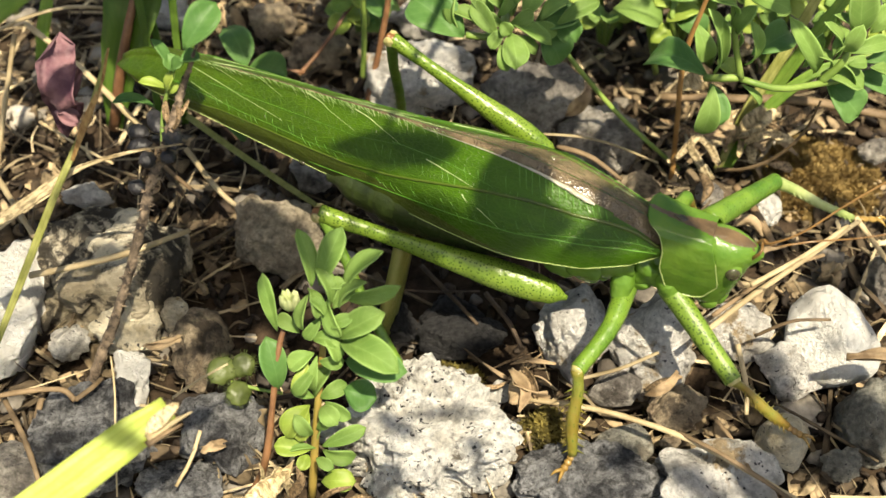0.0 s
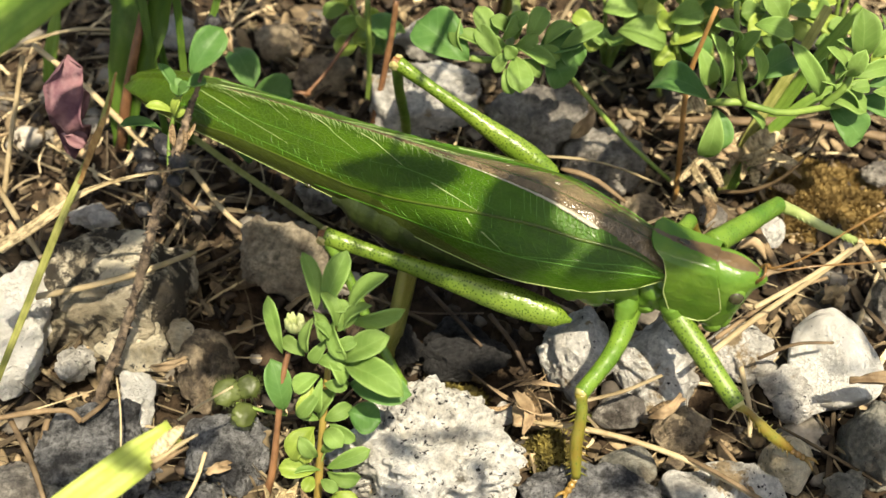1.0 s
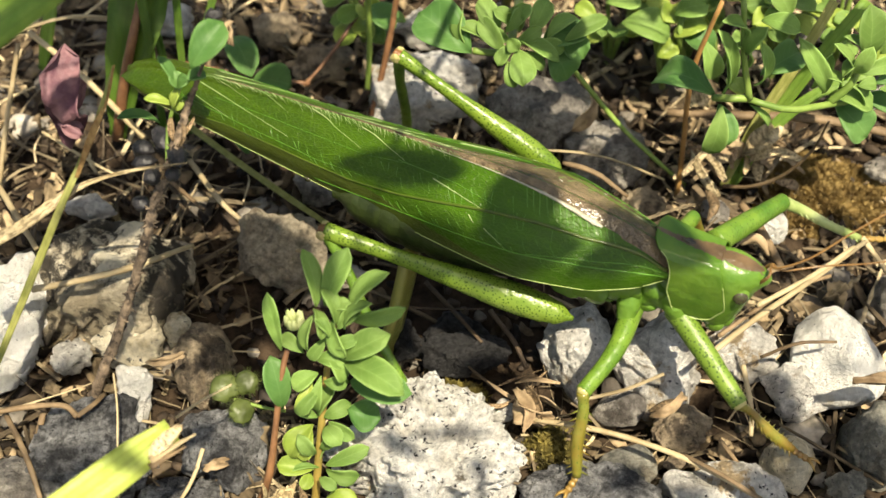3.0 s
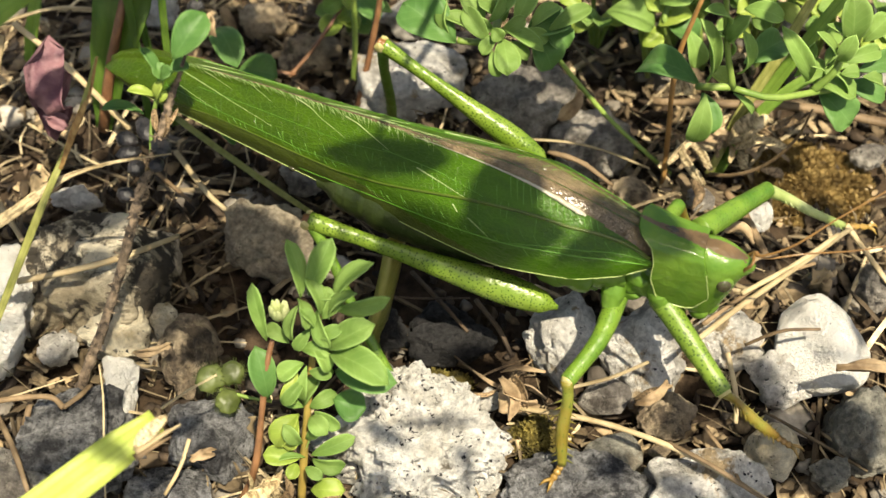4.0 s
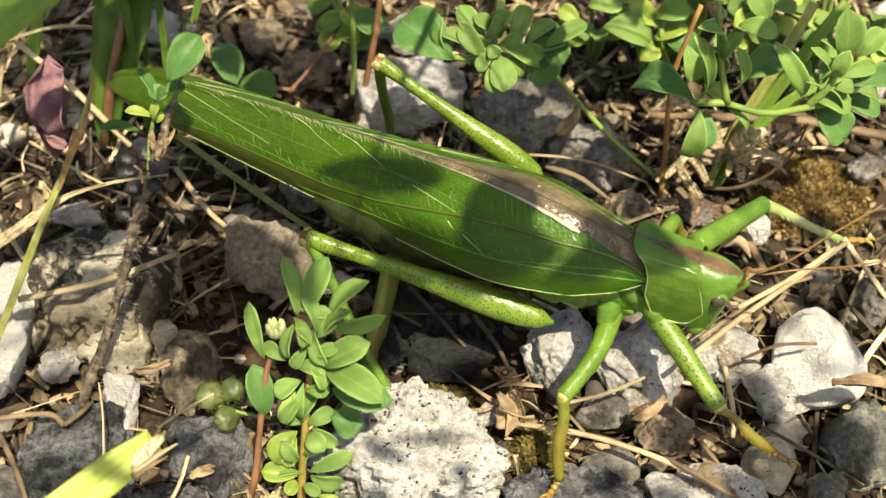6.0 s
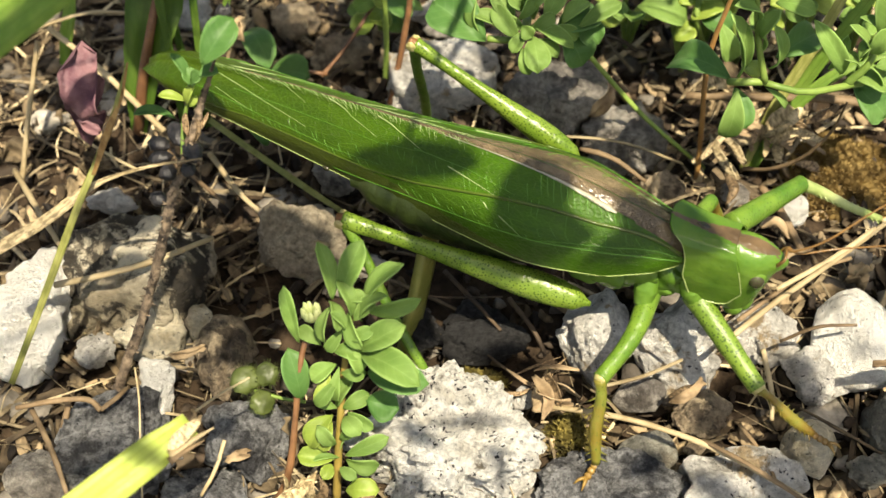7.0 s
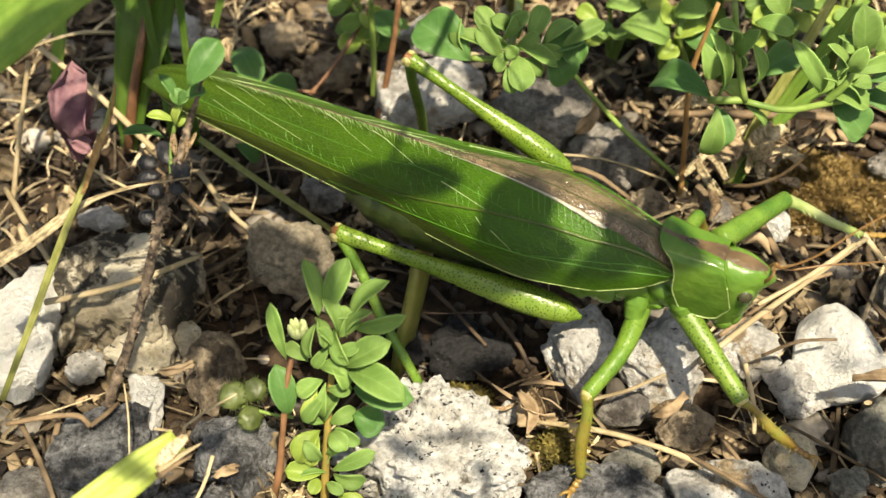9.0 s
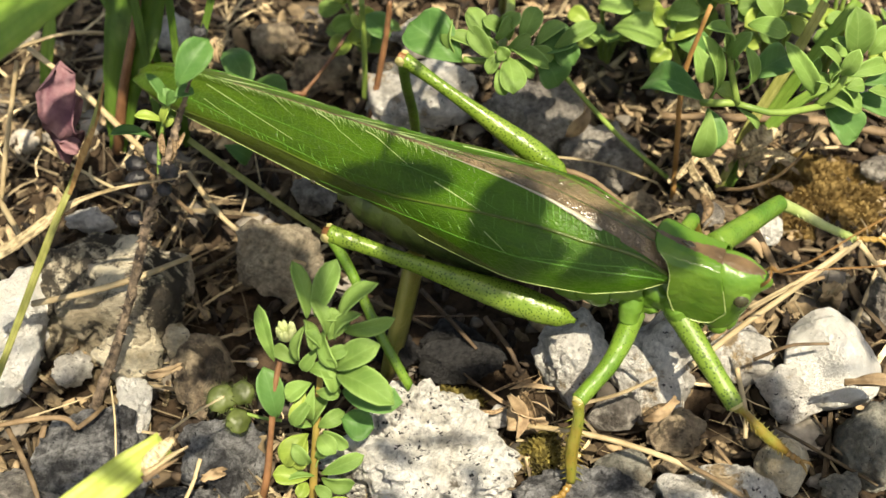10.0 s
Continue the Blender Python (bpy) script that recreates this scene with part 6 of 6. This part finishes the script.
def build_body():
    bm = bmesh.new()
    line = [(-1.5, 0, 13.2), (-6, -0.4, 12.7), (-12, -1.3, 11.8), (-17, -2.0, 11.6), (-21, -2.5, 11.6), (-24, -2.9, 11.5)]
    tube(bm, line, (1.2, 2.4, 2.85, 2.6, 2.0, 0.8), n=120, sides=28, flat=1.05)
    for v in bm.verts:
        if v.co.x < -3:
            ring = (-v.co.x * 0.52) % 1.0
            s = 1 + 0.07 * math.sin(math.pi * ring) ** 0.6
            mid = -0.4 - 0.13 * (-v.co.x - 6)
            v.co.y = mid + (v.co.y - mid) * s
            v.co.z = 11.5 + (v.co.z - 11.5) * s
    part("abdomen", bm, M_SHADEDBELLY, cricket, "segmented olive green belly darkened for shade under the wings")
    bm = blade_mesh([(-16.6, -3.6, 9.6), (-16.4, -5.2, 6.5), (-16.4, -7.2, 2.5), (-16.8, -9.0, -2.6)], 2.6, 90, 0.1, ends=(1.0, 1.0, 0.9, 0.5), thick=0.7)
    part("ovipositor", bm, M_OVI, cricket, "olive brown egg-laying blade pushed into the soil")
    # thorax with its side plates
    bm = bmesh.new()
    for c, r in (((3.9, 1.0, 12.4), (1.3, 0.9, 1.6)), ((1.6, 0.2, 12.2), (1.7, 1.0, 1.9)), ((-0.6, -0.7, 12.4), (1.6, 1.0, 1.9)), ((-2.9, -1.5, 11.8), (1.9, 0.9, 1.6)), ((-4.8, -1.7, 11.1), (1.8, 0.8, 1.3)), ((0.6, 0.2, 10.8), (1.6, 1.2, 1.2)), ((-2.4, -0.2, 10.4), (1.7, 1.3, 1.2)),
                 ((3.4, 1.8, 12.4), (1.4, 1.0, 1.7)), ((0.2, 2.2, 11.6), (2.0, 1.3, 1.9)), ((-3.0, 2.2, 11.2), (2.0, 1.4, 1.8))):
        ellipsoid(bm, c, r, Euler((0, radians(14), 0)).to_matrix(), sub=4, lump=0.25, seed=c[0])
    part("thorax", bm, M_BODY, cricket)
    # pronotum: a smooth saddle with a round hind edge and hanging, round-cornered side lobes
    bm = bmesh.new()
    nu, nv = 44, 96
    rows = []
    for i in range(nu + 1):
        row = []
        for j in range(nv + 1):
            row.append(bm.verts.new(NAPE @ Vector(saddle(i / nu, 2 * j / nv - 1))))
        rows.append(row)
    for i in range(nu):
        for j in range(nv):
            f = bm.faces.new((rows[i][j], rows[i + 1][j], rows[i + 1][j + 1], rows[i][j + 1]))
            e, u = abs(2 * (j + 0.5) / nv - 1), i / nu
            f.material_index = 1 if e < 0.03 + 0.15 * u ** 1.5 else 0
    edges = [[rows[i][j].co.copy() for i, j in [(0, m) for m in range(30, 0, -3)] + [(m, 0) for m in range(0, nu + 1, 4)] + [(nu, m) for m in range(3, 22, 3)]]]
    edges.append([rows[i][nv].co.copy() for i in range(0, nu + 1, 4)])
    bmesh.ops.recalc_face_normals(bm, faces=bm.faces)
    bmesh.ops.solidify(bm, geom=bm.faces[:], thickness=0.15)
    pn = part("pronotum", bm, (M_PRONOTUM, M_STRIPE), cricket, "smooth glossy green saddle plate with a brown middle stripe")
    for pts in edges:
        part("rim", limb(pts, (0.03, 0.05, 0.065, 0.06, 0.03), n=80, sides=6), M_RIM, pn, "pale raised edge")
    bm = bmesh.new()
    tube(bm, [NAPE @ Vector(p) for p in ((1.9, 0, -0.14), (2.5, 0.05, -0.2), (3.1, 0, -0.16))], (0.05, 0.26, 0.05), n=8, sides=8, flat=0.3)
    part("dark_fovea", bm, M_EYE, pn, "dark pit on the middle stripe")
    # joints at the leg roots
    for pts, rad in ((((2.9, 0.7, 13.2), (3.3, 0.3, 12.0), (4.1, -0.1, 10.8)), (0.7, 1.0, 1.0, 0.75)), (((0.3, 0.3, 12.6), (0.35, -0.7, 11.6), (0.55, -1.7, 10.0)), (0.6, 0.85, 0.9, 0.72))):
        part("coxa", limb(pts, rad, n=24, sides=14, rough=0.12, seed=len(pts)), M_BODY, cricket, "pale green glossy leg joint")


# Pose of the neck plate and the head in the insect's space; millimetres.
NAPE = pose(0.75, 0.75, 18.5, 0, 12, 12)


def along(vals, e):
    return float(np.interp(e, (0, 0.2, 0.35, 0.45, 0.6, 0.8, 1), vals))


def saddle(u, s):
    """Neck plate: u from its hind to its front edge; s from the near to the far lower edge."""
    e = abs(s)
    hind = along((0, 0.1, 0.5, 1.4, 2.05, 2.5, 3.5), e)
    fore = along((5.0, 5.0, 5.1, 5.4, 6.0, 6.9, 6.5), e)
    x = hind + (fore - hind) * u
    y = 1.75 * (1 + 0.12 * (1 - u) ** 2) * along((0, 0.45, 0.78, 0.95, 1.08, 1.10, 0.98), e)
    z = -6.1 * along((0, 0.008, 0.035, 0.11, 0.31, 0.66, 1.0), e) * (1 - 0.10 * abs(2 * u - 1) ** 3)
    z -= 0.22 * math.sin(math.pi * min(1.0, u * 1.3)) * (1 - e) ** 2
    return (x, math.copysign(y, s), z)


def build_head():
    # levels down the face: height, middle, half length, half width
    levels = [(-0.05, 6.3, 1.5, 0.5), (-0.25, 6.35, 1.95, 1.0), (-0.7, 6.25, 2.15, 1.45), (-1.5, 6.25, 2.2, 1.70), (-2.6, 6.35, 2.15, 1.75), (-4.0, 6.5, 2.0, 1.66), (-5.4, 6.7, 1.8, 1.5), (-6.6, 6.9, 1.5, 1.3), (-7.4, 7.05, 1.1, 1.0), (-7.8, 7.1, 0.5, 0.5)]
    hs = [-q[0] for q in levels]
    bm = bmesh.new()
    n, m = 44, 56
    rings = []
    for i in range(n + 1):
        h = 0.05 + 7.75 * (i / n)
        c, a, b = (float(np.interp(h, hs, [q[k] for q in levels])) for k in (1, 2, 3))
        ring = []
        for k in range(m):
            th = 2 * math.pi * k / m
            x, y = math.cos(th), math.sin(th)
            nose = 0.6 * math.exp(-((h - 0.9) / 0.8) ** 2) * max(0.0, x) ** 6
            cheek = 1 + 0.05 * math.sin(2.2 * h) * max(0.0, -x)
            ring.append(bm.verts.new(NAPE @ Vector((c + a * x + nose, b * y * cheek * (1 - 0.20 * max(0.0, x) ** 2), -h))))
        rings.append(ring)
    for a, b in zip(rings, rings[1:]):
        for k in range(m):
            f = bm.faces.new((a[k], a[(k + 1) % m], b[(k + 1) % m], b[k]))
            p = NAPE.inverted() @ f.calc_center_median()
            f.material_index = 1 if p.z > -1.0 and p.x < 8.0 and abs(p.y) < 0.50 - 0.05 * (p.x - 5) else 0
    bm.faces.new(rings[0][::-1]).material_index = 1
    bm.faces.new(rings[-1])
    for _ in range(2):
        bmesh.ops.smooth_vert(bm, verts=bm.verts[:], factor=0.5, use_axis_x=True, use_axis_y=True, use_axis_z=True)
    hd = part("head", bm, (M_BODY, M_STRIPE), cricket, "pale green smooth head with a brown crown stripe")
    turn = NAPE.to_3x3()

    def at(x, y, z):
        return NAPE @ Vector((x, y, z))

    for s in (-1, 1):
        bm = bmesh.new()
        ellipsoid(bm, at(7.4, 1.40 * s, -2.2), (0.56, 0.44, 0.68), turn @ Euler((0, radians(-20), radians(-16 * s))).to_matrix(), sub=4)
        eye = part("eye", bm, M_EYE, hd, "small brown domed compound eye")
        bm = bmesh.new()
        ellipsoid(bm, at(7.36, 1.26 * s, -2.15), (0.66, 0.34, 0.80), turn @ Euler((0, radians(-20), radians(-16 * s))).to_matrix(), sub=4)
        part("eye_ring", bm, M_BODY, eye, "green ring round the eye")
        part("cheek_seam", limb([at(5.3, 1.5 * s, -4.0), at(5.6, 1.48 * s, -5.2), at(6.0, 1.34 * s, -6.3), at(6.4, 1.1 * s, -7.1)], (0.06, 0.09, 0.09, 0.05), n=24, sides=6), M_RIM, hd, "pale seam behind the cheek")
        bm = bmesh.new()
        ellipsoid(bm, at(7.3, 0.7 * s, -7.1), (0.75, 0.55, 0.8), turn, sub=3)
        part("mandible", bm, M_BODY, hd)
        part("palp", limb([at(*p) for p in ((6.3, 0.9 * s, -7.4), (5.9, 1.3 * s, -8.2), (6.3, 1.5 * s, -8.9), (7.0, 1.3 * s, -9.1))], (0.22, 0.2, 0.2, 0.24), n=12, sides=8), M_BODY, hd, "short jointed green feeler at the mouth")
        part("antenna_root", limb([at(7.75, 0.45 * s, -1.5), at(8.15, 0.5 * s, -1.3)], (0.34, 0.30, 0.22), n=6, sides=10), M_BODY, hd)
    bm = bmesh.new()
    ellipsoid(bm, at(8.1, 0, -6.6), (0.45, 0.8, 1.0), turn, sub=3)
    part("labrum", bm, M_BODY, hd)
    root_l, root_r = at(8.1, 0.5, -1.25), at(8.1, -0.5, -1.25)
    part("antenna", limb([root_l, root_l + Vector((0.5, 0.1, 1.3)), (9.26, 2.39, 17.50), (11.01, 3.19, 19.00), (12.99, 5.31, 21.00), (15.22, 7.62, 23.00)], (0.17, 0.11, 0.09, 0.08, 0.07, 0.06), n=40, sides=6), M_FEELER, hd, "thin brown antenna")
    part("antenna", limb([root_r, root_r + Vector((0.6, -0.1, 1.5)), (8.74, 2.93, 17.00), (9.63, 2.81, 17.00), (11.83, 4.51, 17.00), (15.17, 5.98, 18.00), (18.26, 7.97, 19.00)], (0.17, 0.11, 0.09, 0.08, 0.07, 0.06), n=40, sides=6), M_FEELER, hd, "thin brown antenna")


def build_wings():
    for side in (1, -1):
        wing = part("tegmen", wing_mesh(side), (M_TEGMEN, M_BROWN, M_TEGMENLOW), cricket, "long leaf-green veined fore wing")
        rng = random.Random(4)
        bm = bmesh.new()
        vein(bm, [(0.985, 0.17), (0.968, 0.19), (0.868, 0.32), (0.796, 0.355), (0.708, 0.43), (0.64, 0.51), (0.576, 0.59), (0.492, 0.665), (0.404, 0.675), (0.236, 0.66), (0.12, 0.80)], 0.14, 0.05, side, 90)
        part("main_vein", bm, M_VEIN, wing, "dark olive main vein")
        bm = bmesh.new()
        vein(bm, [(0.985, 0.985), (0.8, 0.99), (0.5, 0.99), (0.25, 0.985), (0.03, 0.97)], 0.032, 0.036, side, 60)
        part("wing_edge", bm, M_RIM, wing, "thin pale lower edge")
        bm = bmesh.new()
        for path, r in (([(0.155, 0.21), (0.268, 0.37), (0.36, 0.48)], 0.045), ([(0.288, 0.07), (0.312, 0.18), (0.345, 0.25)], 0.03), ([(0.384, 0.10), (0.436, 0.23), (0.49, 0.32)], 0.042),
                        ([(0.48, 0.13), (0.528, 0.22), (0.57, 0.29)], 0.042), ([(0.625, 0.34), (0.672, 0.38), (0.712, 0.415)], 0.05), ([(0.164, 0.40), (0.196, 0.46), (0.24, 0.53)], 0.03),
                        ([(0.20, 0.12), (0.235, 0.20), (0.265, 0.25)], 0.025), ([(0.73, 0.56), (0.755, 0.62), (0.772, 0.67)], 0.035), ([(0.70, 0.50), (0.712, 0.55)], 0.04)):
            vein(bm, path, r, r * 0.4, side, 24)
        for k in range(150):
            u = 0.13 + k * 0.0034 + rng.uniform(-0.003, 0.003)
            v0 = 0.03 + 0.05 * max(0.0, u - 0.3)
            long = 0.05 + 0.09 * rng.random() ** 2 + 0.04 * math.exp(-((u - 0.42) / 0.12) ** 2)
            r = rng.uniform(0.010, 0.026)
            vein(bm, vein_path(u, v0, u + rng.uniform(0.004, 0.018), v0 + long, rng.uniform(-0.01, 0.02), 3), r, r * 0.35, side, 4)
        part("pale_venation", bm, M_VEINPALE, wing, "pale branching veins")
        bm = bmesh.new()
        for path, r in (([(0.12, 0.46), (0.28, 0.56), (0.42, 0.60), (0.51, 0.56)], 0.03), ([(0.20, 0.34), (0.36, 0.36), (0.50, 0.36), (0.58, 0.30)], 0.025), ([(0.56, 0.30), (0.66, 0.31), (0.74, 0.36)], 0.03),
                        ([(0.985, 0.52), (0.85, 0.62), (0.7, 0.72), (0.55, 0.80), (0.42, 0.90)], 0.05), ([(0.98, 0.34), (0.90, 0.50), (0.80, 0.64)], 0.04)):
            vein(bm, path, r, r * 0.6, side, 40)
        for k in range(58):
            u = 0.14 + k * 0.0145 + rng.uniform(-0.005, 0.005)
            v0 = (0.50 if u < 0.5 else 0.40 if u < 0.62 else 0.30) + rng.uniform(-0.08, 0.10)
            vein(bm, vein_path(u, v0, u + rng.uniform(0.004, 0.016), v0 + rng.uniform(0.07, 0.13), 0.006, 4), 0.024, 0.01, side, 6)
        for k in range(14 if side < 0 else 0):
            u = 0.765 + k * 0.0105
            vein(bm, vein_path(u, 0.15 + 0.05 * (u - 0.76), u + 0.014, 0.27 + 0.03 * rng.random(), 0.008, 4), 0.035, 0.02, side, 6)
        for k in range(26):
            u = 0.55 + 0.015 * k + rng.uniform(-0.005, 0.005)
            v0 = 0.62 - 0.5 * (u - 0.55) + rng.uniform(0.0, 0.14)
            vein(bm, vein_path(u, v0, u + 0.012, v0 + rng.uniform(0.05, 0.11), 0.006, 4), 0.02, 0.008, side, 6)
        part("cross_venation", bm, M_VEINGREEN, wing, "bright green ladder of cross veins")
    bm = bmesh.new()
    pts = [wing_point(u, 0.05 + 0.255 * (u - 0.5) + 0.012, -1) + Vector((0, -0.02, 0.03)) for u in (0.60, 0.65, 0.70, 0.75, 0.80, 0.84, 0.87, 0.885)]
    tube(bm, pts, (0.02, 0.03, 0.05, 0.07, 0.12, 0.19, 0.25, 0.10), n=60, sides=8, flat=0.5, rough=0.25, seed=9)
    part("silvery_fold", bm, M_SILVER, wing, "silvery glossy fold beside the brown back")
    bm = bmesh.new()
    ellipsoid(bm, wing_point(0.405, 0.99, -1), (0.34, 0.2, 0.22), sub=2, lump=0.5, seed=3)
    part("dark_fleck", bm, M_EYE, wing, "dark fleck on the lower edge")


def spines(bm, a, b, n, ln, out):
    a, b = Vector(a), Vector(b)
    for k in range(n):
        p = a.lerp(b, (k + 0.6) / n)
        for s in (1, -1):
            d = (Vector(out) * s + (b - a).normalized() * 0.6).normalized()
            tube(bm, [p, p + d * ln * 0.5, p + d * ln], (0.12, 0.075, 0.02), n=2, sides=4)


def leg(hip, knee, shin, foot, femur_r, shin_r, mats, toe=(1, 0, 0), spine=(0, 0.6), flat=1.25, arch=0.0, label="", bow=0.0):
    """Femur as the limb, with tibia, knee and foot under it. All in the insect's space."""
    hip, knee, shin, foot = Vector(hip), Vector(knee), Vector(shin), Vector(foot)
    mid = hip.lerp(knee, 0.5) + Vector((bow, 0, arch))
    fem = part("leg", limb([hip, mid, knee], femur_r, n=80, sides=16, flat=flat), mats[0], cricket, label)
    way = (knee - hip).normalized()
    if femur_r[-1] > 0.55 and (knee - hip).length > 12:
        bm = limb([knee - way * 0.2, knee + way * 0.55], (femur_r[-1] * 0.85, femur_r[-1] * 0.55), n=5, sides=12)
        part("knee", bm, M_KNEEDARK, fem, "brown knee joint")
        for e in (1, -1):
            wide = way.cross(Vector((0, 0, 1))).normalized()
            bm = bmesh.new()
            ellipsoid(bm, knee + wide * e * femur_r[-1] * 0.8 + way * 0.1, (0.42, 0.2, 0.5), way.to_track_quat("X", "Z").to_matrix(), sub=3, lump=0.3, seed=e)
            part("knee_lobe", bm, M_KNEE, fem, "pale horny flap of the knee")
    else:
        bm = limb([knee - way * 0.3, knee + way * 0.25], (femur_r[-1] * 1.03, femur_r[-1] * 0.75), n=4, sides=10)
        part("knee", bm, M_KNEE, fem, "pale horny knee tip")
    side = (shin - knee).cross(Vector((0, 0, 1))).normalized()
    bm = limb([knee, knee.lerp(shin, 0.25) - side * 0.12, knee.lerp(shin, 0.6) + side * 0.15, shin], shin_r, n=22, sides=12, rough=0.08)
    if spine[0]:
        spines(bm, knee.lerp(shin, 0.15), knee.lerp(shin, 0.95), spine[0], spine[1], side)
    part("tibia", bm, mats[1], fem)
    d = (foot - shin)
    bm = bmesh.new()
    for k in range(3):
        a = shin + d * (k / 3)
        b = shin + d * ((k + 1) / 3)
        tube(bm, [a, a.lerp(b, 0.5) - Vector((0, 0, 0.05)), b], (0.22, 0.33, 0.24), n=6, sides=8, flat=0.7)
    t = Vector(toe).normalized()
    s = t.cross(Vector((0, 0, 1))).normalized()
    for e in (1, -1):
        tube(bm, [foot, foot + t * 0.5 + s * 0.25 * e + Vector((0, 0, 0.15)), foot + t * 0.95 + s * 0.4 * e - Vector((0, 0, 0.25))], (0.2, 0.14, 0.04), n=5, sides=6)
    part("foot", bm, mats[2], fem, "amber jointed foot with two claws")
    return fem, hip, foot


build_body()
build_head()
build_wings()
HIND = (0.18, 0.86, 1.06, 1.14, 1.13, 1.06, 0.96, 0.86, 0.76, 0.67, 0.61, 0.57, 0.56, 0.59, 0.66, 0.70)
LEGS = [
    leg((-2.89, -3.37, 9.50), (-22.21, -7.25, 12.00), (-12.97, -11.01, 2.00), (-11.81, -11.88, 1.20), HIND, (0.5, 0.42, 0.42, 0.4), (M_LEG, M_LEGPLAIN, M_FOOT), (0.5, -1, 0), (12, 0.5), 1.15, label="long swollen green hind thigh with dark speckles"),
    leg((-9.35, 7.58, 11.00), (-23.76, 6.46, 18.00), (-25.30, 9.89, 3.00), (-24.86, 9.88, 1.20), tuple(0.82 * r for r in HIND), (0.5, 0.42, 0.42, 0.4), (M_LEG, M_LEGPLAIN, M_FOOT), (0.5, 1, 0), (12, 0.5), 1.15, label="long swollen green hind thigh with dark speckles"),
    leg((0.59, -0.14, 10.00), (0.44, -8.37, 9.00), (2.09, -11.43, 2.60), (1.90, -12.53, 1.80), (0.85, 0.8, 0.7, 0.62, 0.6), (0.50, 0.42, 0.44, 0.50, 0.46, 0.36), (M_LEGPLAIN, M_SHIN, M_FOOT), (-0.3, -1, 0), (10, 1.0), 1.1, label="green middle leg banded with darker green", bow=0.5),
    leg((0.5, 3.6, 10.5), (1.0, 10.5, 9.0), (2.5, 12.5, 2.5), (2.8, 14.0, 0.8), (0.85, 0.8, 0.7, 0.62, 0.6), (0.5, 0.5, 0.5, 0.45), (M_LEGPLAIN, M_SHIN, M_FOOT), (0.3, 1, 0), (7, 0.6), 1.1, label="green middle leg on the far side"),
    leg((3.45, 0.36, 11.00), (10.6, -3.22, 8.3), (15.23, -2.35, 4.4), (16.5, -2.12, 3.7), (0.95, 0.85, 0.8, 0.72, 0.66), (0.42, 0.30, 0.32, 0.44, 0.44, 0.32), (M_FORELEG, M_SHIN, M_FOOT), (1, -0.2, 0), (9, 0.9), 1.1, label="speckled green fore leg reaching onto a pebble"),
    leg((3.76, 7.01, 11.50), (6.63, 15.09, 9.50), (13.01, 19.45, 4.00), (14.77, 21.21, 3.00), (0.95, 0.9, 0.85, 0.75, 0.7), (0.55, 0.48, 0.42, 0.36, 0.32), (M_LEGPLAIN, M_PALESHIN, M_FOOT), (1, 0.2, 0), (11, 0.8), 1.1, label="green fore leg stretched ahead with pale spiny shin"),
]

# Sway of the body: seconds, shift in mm, turn in degrees about the shoulder.
SWAY = [
    (0.0, (0, 0, 0), (0, 0, 0)),
    (2.0, (0.03, -0.03, 0), (0, 0, 0)),
    (3.5, (0, 0, 0), (0, 0, 0)),
    (4.0, (0, -0.1, 0.15), (0, 0.1, 0)),
    (4.5, (0.08, -0.1, 0.3), (-0.8, 0.25, -0.4)),
    (5.0, (-0.05, -0.2, 0.5), (-0.9, 0.4, -0.45)),
    (5.6, (0, -0.1, 0.3), (-0.5, 0.2, -0.3)),
    (6.5, (0, 0, 0), (0, 0, 0)),
    (7.0, (0.1, 0.15, 0), (0, -0.3, -0.45)),
    (7.5, (0.3, 0.05, 0.1), (-0.2, -0.25, -0.65)),
    (8.0, (0.22, 0.05, 0.1), (-0.1, -0.3, -0.6)),
    (8.5, (0.4, 0, 0.3), (0.1, -0.2, -1.1)),
    (9.0, (0.72, 0.1, 0.25), (0.5, -0.5, -1.2)),
    (9.5, (1.08, 0, 0.5), (0.5, -0.2, -1.6)),
    (10.0, (0.92, -0.2, 0.6), (0.1, 0, -1.2)),
]


def motions():
    piv = Vector((15.7, -4.6, 12.0)) * MM
    rows = []
    for t, d, w in SWAY:
        turn = Matrix.Translation(piv + Vector(d) * MM) @ pose(0, 0, 0, *w) @ Matrix.Translation(-piv)
        rows.append((t, turn @ CRICKET))
    walk(cricket, rows)
    # the hind thighs go with the body; the other legs pivot on their feet, which stay where they stand
    for fem, hip, foot in LEGS[2:]:
        own = []
        f0, h0 = CRICKET @ (foot * MM), CRICKET @ (hip * MM)
        for t, m in rows:
            a, b = h0 - f0, m @ (hip * MM) - f0
            q = Matrix.Translation(f0) @ a.rotation_difference(b).to_matrix().to_4x4() @ Matrix.Translation(-f0)
            own.append((t, m.inverted() @ q @ CRICKET))
        walk(fem, own)


motions()
